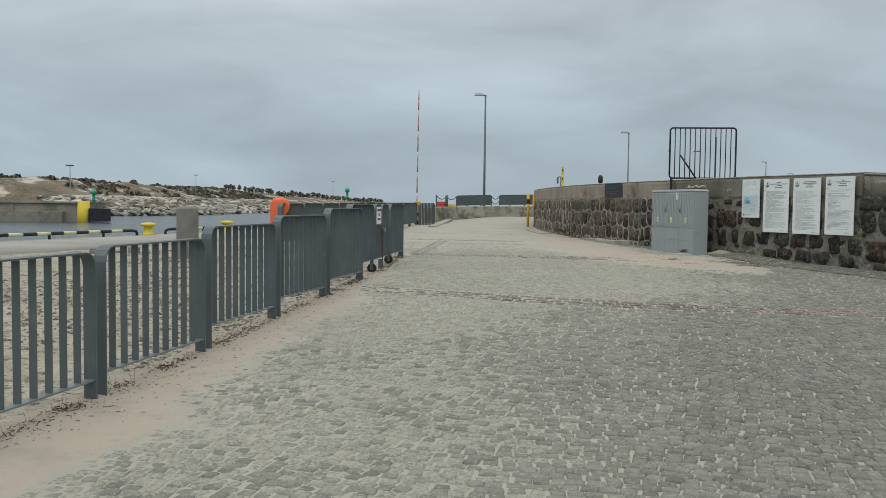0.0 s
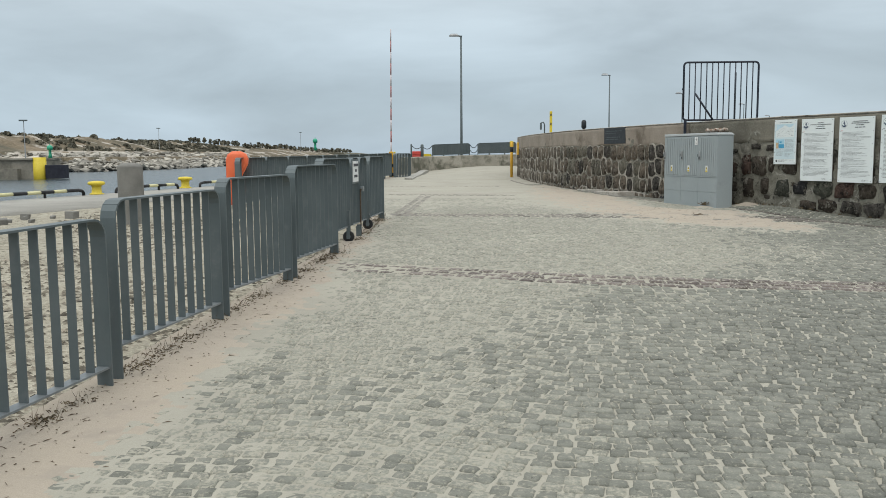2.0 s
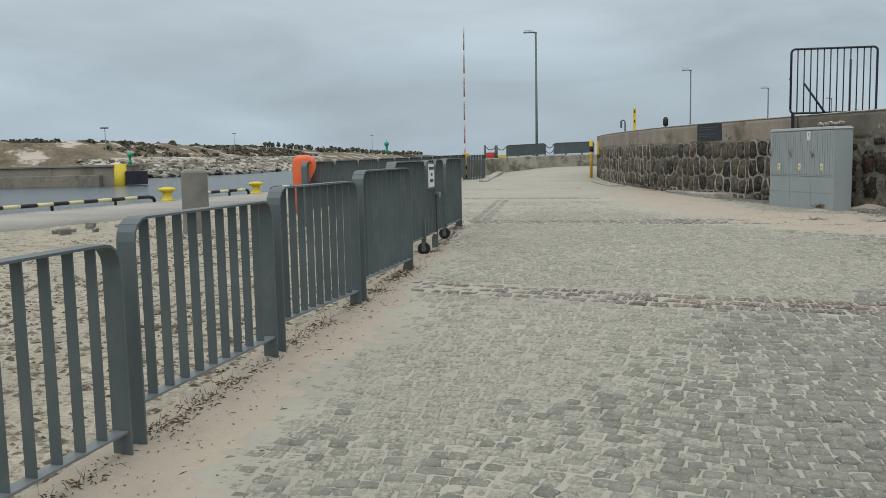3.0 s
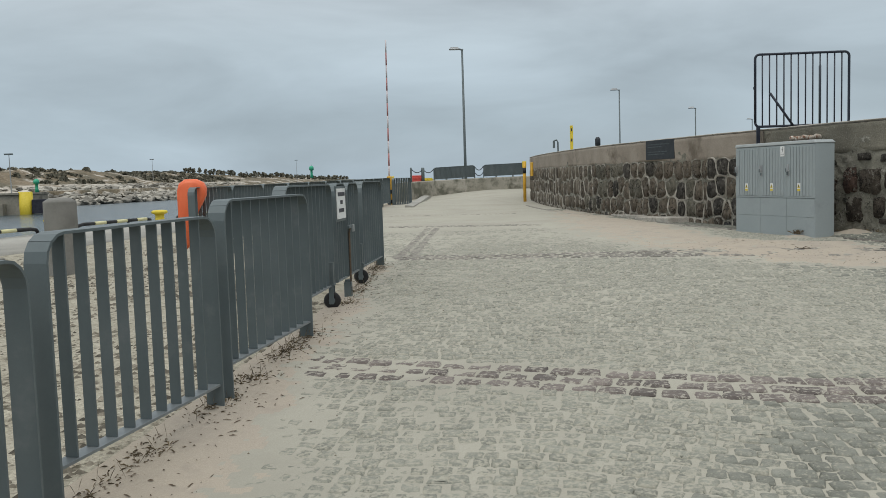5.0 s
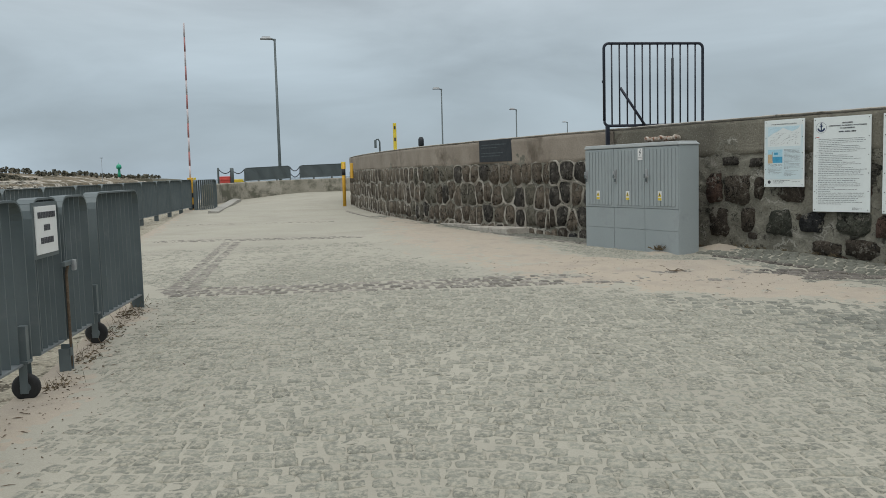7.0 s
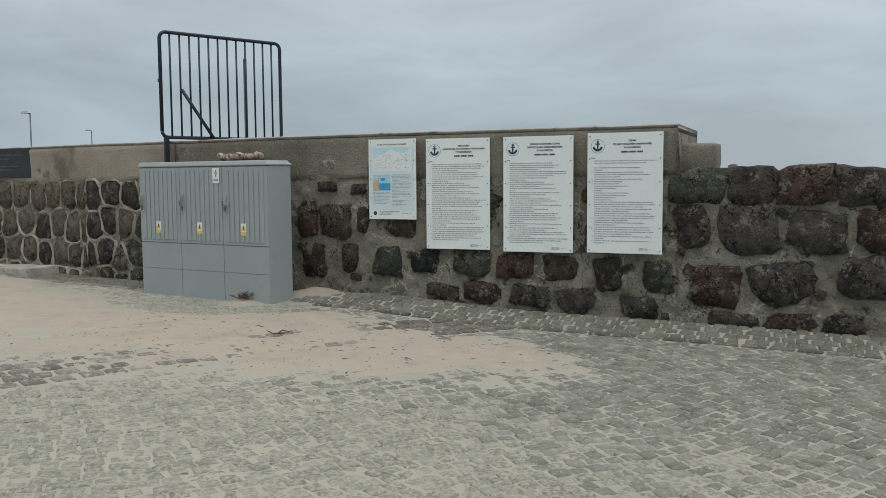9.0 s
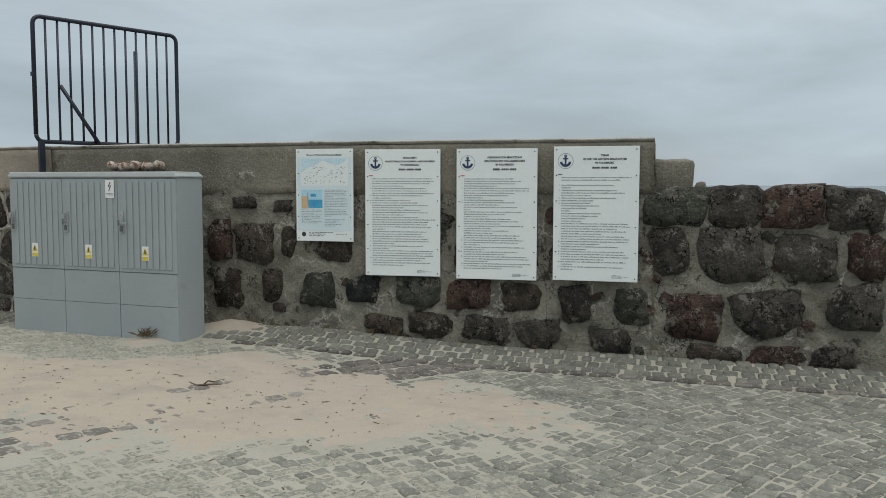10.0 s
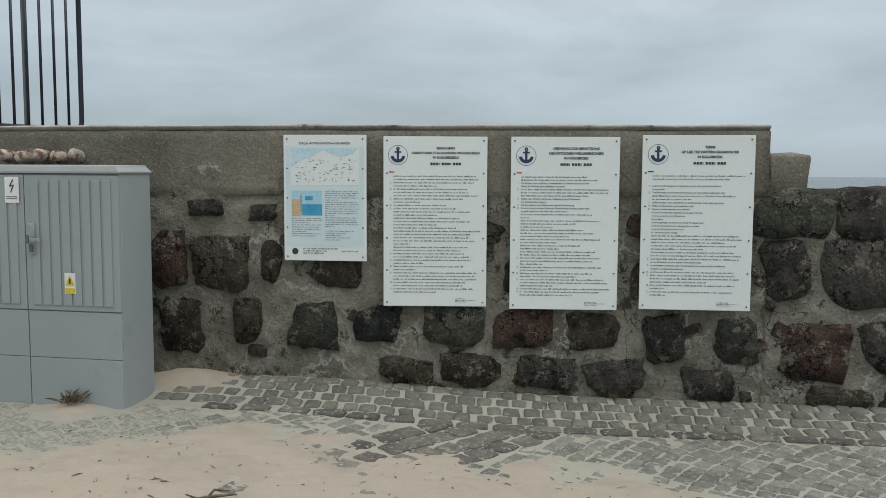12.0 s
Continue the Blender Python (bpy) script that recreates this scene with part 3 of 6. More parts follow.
def band(name, s0, s1, z0, z1, out, back, material, rough, parent, step=0.06, nz=9, label=""):
    ss = np.linspace(s0, s1, int((s1 - s0) / step))
    p, d, nrm = wall_at(ss)
    rows = []
    prof = [(out - 0.03, z0)] + [(out * (0.45 + 0.55 * k / (nz - 1)), z0 + 0.012 + (z1 - 0.012 - z0 - 0.012) * k / (nz - 1)) for k in range(nz)] + [(out - 0.012, z1), (-back, z1), (-back, z0)]
    for o, z in prof:
        zz = np.full_like(ss, z)
        oo = o + (rough * (fbm(ss * 6, z * 6 + ss * 0, 47, 4) - 0.5) if o > 0 else 0)
        zz = zz + (0.012 * (fbm(ss * 2.3, ss * 0 + z, 59, 3) - 0.5) if z == z1 else 0)
        if z == z0 and nz > 2:
            zz = zz + 0.12 * (fbm(ss * 1.7, ss * 0, 71, 4) - 0.5)
        rows.append(np.stack([p[:, 0] + nrm[:, 0] * oo, p[:, 1] + nrm[:, 1] * oo, zz], 1))
    n = len(ss)
    k = len(rows)
    caps = [[j * n + c, (j + 1) * n + c, (k - 2) * n + c, (k - 1) * n + c] for c in (0, n - 1) for j in range(0, k - 3)]
    return finish(name, mesh_np(name, np.vstack(rows), np.vstack([grid_faces(k, n), np.array(caps)])), material, parent, label)


band("concrete_band", S_END, wall_s(20.5), 1.70, WALL_TOP, 0.022, THICK, M["concrete_old"], 0.02, wall, label="rough brown-grey concrete band")
band("render_band", wall_s(20.5) + 0.004, wall_s(45), 1.70, WALL_TOP, 0.026, THICK, M["concrete_far"], 0.012, wall, label="smoother warm brown rendered band")
band("cap", S_END, wall_s(45), WALL_TOP + 0.002, WALL_TOP + 0.034, 0.027, THICK + 0.02, M["cap"], 0.008, wall, nz=2, label="thin pale weathered concrete cap")


# rough blocks on the back of the low wall where the tall part stops
def rough_block(name, place, size, turn, label):
    bm = bmesh.new()
    box(bm, (-size[0] / 2, -size[1] / 2, 0), (size[0] / 2, size[1] / 2, size[2]), 0.04)
    bmesh.ops.subdivide_edges(bm, edges=bm.edges[:], cuts=1, use_grid_fill=True)
    for vv in bm.verts:
        vv.co += Vector(noise.noise_vector(vv.co * 6 + Vector(place))) * 0.03
    ob = part(name, bm, M["concrete_old"], smooth=True)
    ob.matrix_world = pose(*place, 0, 0, turn)
    return tagged(ob, label, "stone block")


rough_block("stone_block", (7.84, 15.2, 1.66), (0.46, 0.42, 0.33), -68, "rough grey-brown stone block on the low wall")
rough_block("loose_stone", (8.42, 15.1, 1.69), (0.15, 0.1, 0.12), 20, "small loose stone lying on the low wall")


# ---- stones of the wall ----
def softened(poly):
    """Cut a polygon's corners once."""
    out = []
    for (ax, ay), (bx, by) in zip(poly, poly[1:] + poly[:1]):
        out += [(ax * 0.86 + bx * 0.14, ay * 0.86 + by * 0.14), (ax * 0.16 + bx * 0.84, ay * 0.16 + by * 0.84)]
    return out


def stone_from(outline, material, rnd, deep, crown):
    """A stone's mesh from its outline: buried edge, worn shoulder, uneven low crown."""
    n = len(outline)
    cx, cy = sum(p[0] for p in outline) / n, sum(p[1] for p in outline) / n
    vs = [(cx + (x - cx) * 1.04, cy + (y - cy) * 1.04, -deep) for x, y in outline]
    for x, y in outline:
        k = rnd.uniform(0.84, 0.93)
        vs.append((cx + (x - cx) * k, cy + (y - cy) * k, crown * rnd.uniform(0.7, 1.08)))
    vs.append((cx, cy, crown * rnd.uniform(0.8, 1.12)))
    fs = [(k, (k + 1) % n, n + (k + 1) % n, n + k) for k in range(n)] + [(n + k, n + (k + 1) % n, 2 * n) for k in range(n)]
    me = bpy.data.meshes.new("stone")
    me.from_pydata(vs, [], fs)
    me.polygons.foreach_set("use_smooth", [True] * len(me.polygons))
    me.materials.append(material)
    return me


def ragged(poly, n, rnd, bite):
    """A polygon walked round in n steps, its edge bitten unevenly."""
    ends = poly[1:] + poly[:1]
    lens = [math.hypot(b[0] - a[0], b[1] - a[1]) for a, b in zip(poly, ends)]
    total, out = sum(lens), []
    for k in range(n):
        d = total * (k + rnd.uniform(-0.25, 0.25)) / n % total
        i = 0
        while d > lens[i]:
            d -= lens[i]
            i += 1
        t = d / lens[i]
        g = 1 - bite * rnd.random() ** 1.6
        out.append(((poly[i][0] * (1 - t) + ends[i][0] * t) * g, (poly[i][1] * (1 - t) + ends[i][1] * t) * g))
    return out


def stone_outline(i):
    """An irregular, roughly squared field stone of unit size with broken corners."""
    rnd = random.Random(100 + i)
    poly = []
    for cx, cy in ((-1, -1), (1, -1), (1, 1), (-1, 1)):
        x, y = cx * 0.53 * rnd.uniform(0.72, 1.05), cy * 0.53 * rnd.uniform(0.8, 1.05)
        if rnd.random() < 0.55:
            a, b = rnd.uniform(0.08, 0.3), rnd.uniform(0.08, 0.26)
            pair = [(x - cx * a, y), (x, y - cy * b)]
            poly += pair if cx * cy < 0 else pair[::-1]
        else:
            poly.append((x, y))
    return ragged(poly, 18, rnd, 0.13)


def stone_mesh(i):
    return stone_from(stone_outline(i), M["stone"], random.Random(300 + i), 1.0, 0.85)


STONES = [stone_mesh(i) for i in range(26)]
RIDGES = []


def ridge(m, outline, wide, seed):
    """A raised, uneven fillet of pale pointing round a stone; m: the stone's place on the wall, unscaled."""
    rnd = random.Random(seed)
    n = len(outline)
    cx, cy = sum(p[0] for p in outline) / n, sum(p[1] for p in outline) / n
    rows = []
    at = m.to_translation()
    for far_out, lo, hi in ((-0.06, 0.008, 0.014), (0.45, 0.012, 0.04), (1.25, -0.03, -0.02)):
        row = []
        for x, y in outline:
            d = math.hypot(x - cx, y - cy) or 1
            o = far_out * wide * rnd.uniform(0.5, 1.4)
            sunk = 0.05 * (float(fbm(at.y * 1.6 + x * 3.0, at.z * 2.0 + y * 3.0, 53, 3)) - 0.51)
            row.append(m @ Vector((x + (x - cx) / d * o, y + (y - cy) / d * o, rnd.uniform(lo, hi) - max(0.0, sunk) * 6)))
        rows.append(row)
    RIDGES.append(rows)


def stone_pose(s, z, w, h, depth, spin):
    p, d, nrm = wall_at(s)
    x, y, n3 = Vector((-d[0], -d[1], 0)), Vector((0, 0, 1)), Vector((nrm[0], nrm[1], 0))
    m = Matrix(((x.x, y.x, n3.x, p[0]), (x.y, y.y, n3.y, p[1]), (x.z, y.z, n3.z, z), (0, 0, 0, 1)))
    return m @ Matrix.Rotation(spin, 4, "Z") @ Matrix.Diagonal((w, h, depth, 1))


def courses(s0, s1, zs, width, gap, skip, seed, spin=0.25, bulge=(0.026, 0.036)):
    """Poses of stones laid in uneven courses: zs are the courses' (bottom, top)."""
    rnd = random.Random(seed)
    out = []
    for z0, z1 in zs:
        s = s0 + rnd.uniform(0, 0.1)
        while s < s1 - 0.1:
            w = rnd.uniform(*width)
            if s + w > s1 + 0.06:
                w = s1 - s
            if w < 0.15:
                break
            if rnd.random() > skip:
                h = (z1 - z0) * rnd.uniform(0.82, 1.05)
                out.append(stone_pose(s + w / 2, (z0 + z1) / 2 + rnd.uniform(-0.03, 0.03), w - gap, h - gap * 0.6, rnd.uniform(*bulge), rnd.uniform(-spin, spin)))
            s += w
    return out


def lay(poses, parent):
    for i, m in enumerate(poses):
        ob = new("stone", STONES[(i * 7 + len(poses)) % len(STONES)])
        ob.parent = parent
        ob.matrix_local = m


def lay_known(rows, parent, bulge, seed, grow=1.06):
    """Stones of known place, size and kind."""
    rnd = random.Random(seed)
    for i, (s, z, w, h, kind) in enumerate(rows):
        outline = [(x * w * grow, y * h * grow) for x, y in stone_outline(i * 3 + seed)]
        ob = new("stone", stone_from(outline, M["stone_" + kind], rnd, 0.03, rnd.uniform(*bulge)))
        ob.parent = parent
        ob.matrix_local = stone_pose(s, z, 1, 1, 1, rnd.uniform(-0.08, 0.08))


def cut(poly, px, pz, nx, nz):
    """The part of a convex polygon on the inner side of a line."""
    out = []
    for (ax, az), (bx, bz) in zip(poly, poly[1:] + poly[:1]):
        da, db = (ax - px) * nx + (az - pz) * nz, (bx - px) * nx + (bz - pz) * nz
        if da <= 0:
            out.append((ax, az))
        if (da < 0 < db) or (db < 0 < da):
            t = da / (da - db)
            out.append((ax + (bx - ax) * t, az + (bz - az) * t))
    return out


def rubble(s0, s1, zs, width, gap, seed):
    """Close-fitted rubble between two places on the wall: (centre, outline about it) of each stone."""
    rnd = random.Random(seed)
    seeds = []
    for z0, z1 in zs:
        s = s0 - rnd.uniform(0, 0.3)
        while s < s1 + 0.2:
            w = rnd.uniform(*width) * (1.0 if z1 - z0 > 0.25 else 0.8)
            seeds.append((s + w / 2, (z0 + z1) / 2 + rnd.uniform(-0.2, 0.2) * (z1 - z0)))
            s += w
    found = []
    for i, (cs, cz) in enumerate(seeds):
        poly = [(s0, zs[0][0]), (s1, zs[0][0]), (s1, zs[-1][1]), (s0, zs[-1][1])]
        for j, (qs, qz) in enumerate(seeds):
            ds, dz = qs - cs, qz - cz
            far_off = math.hypot(ds, dz)
            if j == i or far_off > 1.2 or not poly:
                continue
            g = gap * rnd.uniform(0.3, 0.75)
            k = 0.5 - g / far_off
            poly = cut(poly, cs + ds * k, cz + dz * k, ds / far_off, dz / far_off)
        if len(poly) < 3:
            continue
        ss, zz = [p[0] for p in poly], [p[1] for p in poly]
        if max(ss) - min(ss) < 0.09 or max(zz) - min(zz) < 0.07:
            continue
        ms, mz = sum(ss) / len(ss), sum(zz) / len(zz)
        found.append(((ms, mz), ragged(softened([(-(a - ms), b - mz) for a, b in poly][::-1]), 16, rnd, 0.06)))
    return found


def lay_rubble(cells, parent, kinds, bulge, seed, wide):
    rnd = random.Random(seed)
    for i, ((s, z), outline) in enumerate(cells):
        ob = new("stone", stone_from(outline, M["stone_" + rnd.choice(kinds)], rnd, 0.03, rnd.uniform(*bulge)))
        ob.parent = parent
        m = stone_pose(s, z, 1, 1, 1, 0)
        ob.matrix_local = m
        if wide and rnd.random() < 0.85:
            ridge(m, outline, wide, seed * 1000 + i)


# (place along the wall, height, width, tall) of the big stones in the stretch by the notice boards
UNDER_BOARDS = [(13.3, 1.625, 0.25, 0.12, "dark"), (12.92, 1.59, 0.2, 0.11, "dark"), (13.56, 1.28, 0.28, 0.37, "red"), (13.22, 1.26, 0.38, 0.39, "brown"), (12.87, 1.29, 0.15, 0.28, "brown"), (12.44, 1.24, 0.40, 0.24, "brown"), (13.5, 0.86, 0.35, 0.37, "brown"), (13.03, 0.89, 0.24, 0.3, "brown"),
                (12.61, 0.87, 0.33, 0.31, "green"), (12.19, 0.9, 0.33, 0.25, "black"), (11.69, 0.9, 0.42, 0.28, "green"), (11.25, 0.88, 0.38, 0.25, "red"), (10.83, 0.87, 0.37, 0.25, "brown"), (10.38, 0.82, 0.28, 0.31, "dark"),
                (9.94, 0.82, 0.3, 0.31, "green"), (12.01, 0.6, 0.37, 0.17, "brown"), (11.59, 0.61, 0.45, 0.24, "brown"), (11.12, 0.59, 0.41, 0.23, "dark"), (10.66, 0.57, 0.44, 0.26, "dark"), (10.12, 0.54, 0.37, 0.2, "dark")]
LOW_END = [(9.62, 1.62, 0.51, 0.3, "green"), (9.17, 1.61, 0.40, 0.3, "dark"), (8.76, 1.62, 0.40, 0.3, "red"), (8.34, 1.61, 0.43, 0.31, "dark"), (9.65, 1.26, 0.29, 0.36, "dark"), (9.19, 1.26, 0.51, 0.43, "grey"), (8.68, 1.24, 0.45, 0.34, "grey"),
           (8.22, 1.26, 0.36, 0.36, "red"), (9.47, 0.74, 0.44, 0.37, "red"), (8.9, 0.8, 0.58, 0.37, "dark"), (8.33, 0.87, 0.42, 0.34, "dark"), (9.31, 0.47, 0.4, 0.15, "brown"), (8.88, 0.47, 0.42, 0.17, "red"), (8.45, 0.49, 0.36, 0.18, "dark")]
rnd = random.Random(44)
FAR_COURSES = [(0.40, 0.53), (0.53, 0.94), (0.94, 1.38), (1.38, 1.70)]
lay_known(UNDER_BOARDS, wall, (0.026, 0.034), 44)
lay_known(LOW_END, wall, (0.032, 0.045), 71, 1.13)
lay_rubble(rubble(wall_s(10.8), 8.05, [(0.38, 0.62), (0.62, 1.03), (1.03, 1.44), (1.44, 1.76)], (0.36, 0.6), 0.06, 5), wall, ("dark", "grey", "green", "red", "brown", "dark"), (0.032, 0.05), 5, 0.0)
lay(courses(9.95, 12.1, [(1.06, 1.36), (1.38, 1.6)], (0.28, 0.46), 0.05, 0.1, 9), wall)
lay(courses(13.75, 14.6, [(0.45, 0.66), (0.68, 1.0), (1.06, 1.40), (1.46, 1.62)], (0.30, 0.46), 0.07, 0.15, 12), wall)
lay_rubble(rubble(14.65, 17.1, FAR_COURSES, (0.26, 0.4), 0.03, 15), wall, ("dark", "warm", "dark", "black", "brown"), (0.022, 0.034), 15, 0.04)
lay_rubble(rubble(17.1, 23.5, FAR_COURSES, (0.26, 0.4), 0.03, 16), wall, ("warm", "warm", "warm", "dark", "olive"), (0.02, 0.032), 16, 0.036)

# small pinning stones pressed into the mortar
lay([stone_pose(rnd.uniform(7.6, 14.5), rnd.uniform(0.42, 1.58), rnd.uniform(0.06, 0.16), rnd.uniform(0.05, 0.1), rnd.uniform(0.02, 0.028), rnd.uniform(-0.6, 0.6)) for _ in range(60)], wall)


def joined_stones(name, placed, material):
    """Many far stones in one mesh: placed holds each one's mesh and place."""
    vs, quads, tris, off = [], [], [], 0
    for me, m in placed:
        co = np.empty(len(me.vertices) * 3, np.float32)
        me.vertices.foreach_get("co", co)
        vs.append((np.hstack([co.reshape(-1, 3), np.ones((len(me.vertices), 1))]) @ np.array(m).T)[:, :3])
        for poly in me.polygons:
            f = [off + a for a in poly.vertices]
            (quads if len(f) == 4 else tris).append(f)
        off += len(me.vertices)
    me = bpy.data.meshes.new(name)
    me.from_pydata(np.vstack(vs).tolist(), [], quads + tris)
    return tagged(finish(name, me, material, wall, smooth=True), kind="stuff")


behind = courses(-21, wall_s(10.8), [(0.0, 0.3), (0.3, 0.62), (0.64, 1.02), (1.04, 1.44), (1.44, 1.77)], (0.36, 0.6), 0.02, 0.02, 7, 0.12, (0.03, 0.05))
joined_stones("start_stones", [(STONES[i * 5 % len(STONES)], m) for i, m in enumerate(behind)], M["stone_far"])
far = []
for i, ((s, z), outline) in enumerate(rubble(23.5, wall_s(43), FAR_COURSES, (0.26, 0.4), 0.034, 19)):
    m = stone_pose(s, z, 1, 1, 1, 0)
    far.append((stone_from(outline, M["stone_far"], rnd, 0.03, rnd.uniform(0.02, 0.032)), m))
    if s < 31 and rnd.random() < 0.8:
        ridge(m, outline, 0.034, 5000 + i)
joined_stones("far_stones", far, M["stone_far"])
bm = bmesh.new()
for rows in RIDGES:
    tube_rings(bm, rows, cap=False)
tagged(part("pointing", bm, M["pointing"], wall, "pale raised mortar pointing between the stones", smooth=True), kind="stuff")


# ---- steel fence panels ----
def flat_bar(bm, pts, width, thick):
    """A flat bar bent along points in the x-z plane, its width across (y)."""
    pts = [Vector((p[0], 0, p[1])) for p in pts]
    rings = []
    for i, p in enumerate(pts):
        d = (pts[min(i + 1, len(pts) - 1)] - pts[max(i - 1, 0)]).normalized()
        nrm = Vector((-d.z, 0, d.x)) * thick / 2
        w = Vector((0, width / 2, 0))
        rings.append([p - nrm - w, p + nrm - w, p + nrm + w, p - nrm + w])
    return tube_rings(bm, rings)


def fence_panel(p0, p1, top, g0, g1, tall=0.92, slats=9, feet=(True, True), label="grey painted steel fence panel with flat vertical slats", group="harbour fence panels", inset=0.02):
    """A level panel: a bent flat-bar frame with rounded shoulders, a bottom rail and slats set edge-on; its posts run down to the ground."""
    a = Vector((*p0, top))
    d = Vector(p1) - Vector(p0)
    ln = d.length
    base = thing("fence_panel", pose(a.x, a.y, top, 0, 0, math.degrees(math.atan2(d.y, d.x))), label, "fence", group)
    g, r, low = inset, 0.11, -tall
    f0, f1 = (g0 - top - 0.06) if feet[0] else low, (g1 - top - 0.06) if feet[1] else low
    shoulder = [(g + r - r * math.cos(t), -r + r * math.sin(t)) for t in (0, 0.4, 0.8, 1.2, math.pi / 2)]
    other = [(ln - g - r + r * math.sin(t), -r + r * math.cos(t)) for t in (0, 0.37, 0.77, 1.17, math.pi / 2)]
    bm = bmesh.new()
    flat_bar(bm, [(g, f0)] + shoulder[:3], 0.1, 0.012)
    part("post", bm, M["fence"], base)
    bm = bmesh.new()
    flat_bar(bm, shoulder[2:] + other[:3], 0.1, 0.012)
    part("top_rail", bm, M["fence"], base)
    bm = bmesh.new()
    flat_bar(bm, other[2:] + [(ln - g, f1)], 0.1, 0.012)
    part("post", bm, M["fence"], base)
    bm = bmesh.new()
    flat_bar(bm, [(g + 0.008, low), (ln - g - 0.008, low)], 0.075, 0.012)
    part("bottom_rail", bm, M["fence_pale"], base, "paler grey bottom rail")
    for k in range(slats):
        x = g + (ln - 2 * g) * (k + 1) / (slats + 1)
        bm = bmesh.new()
        flat_bar(bm, [(x, low + 0.007), (x, -0.007)], 0.054, 0.009)
        part("slat", bm, M["fence"], base)
    return base


def zr(p):
    return float(road_z(*p))


for a, b, top in zip(FENCE, FENCE[1:], (1.07, 1.075, 1.08, 1.09, 1.10, 1.115, 1.15, 1.255, 1.335, 1.415)):
    fence_panel(a, b, top, zr(a), zr(b), inset=0.062)


def along(p, q, t):
    return (p[0] + (q[0] - p[0]) * t, p[1] + (q[1] - p[1]) * t)


G0, G1 = (-1.31, 12.5), (-0.727, 16.62)


def gate_point(y):
    return along(G0, G1, (y - 12.5) / 4.12)


for ya, yb, feet, top in ((12.53, 14.03, (False, False), 1.475), (14.13, 14.62, (False, False), 1.478), (14.64, 15.2, (False, False), 1.48), (15.36, 16.62, (False, True), 1.488)):
    a, b = gate_point(ya), gate_point(yb)
    fence_panel(a, b, top, zr(a), zr(b), 0.9, max(4, int((yb - ya) / 0.13)), feet, "grey steel gate leaf with vertical slats", "harbour gate leaves")

# second fence line past the gate
F0, F1 = (-3.47, 18.7), (-1.04, 36.7)
for k in range(11):
    a, b = along(F0, F1, k / 11), along(F0, F1, (k + 1) / 11)
    fence_panel(a, b, 1.475 + 0.008 * k, float(land_z(*a)), float(land_z(*b)), 0.85)
fence_panel((-0.9, 36.4), (-0.28, 37.5), 1.545, 0.5, 0.5, 0.93, 9)

# ---- electrical cabinet ----


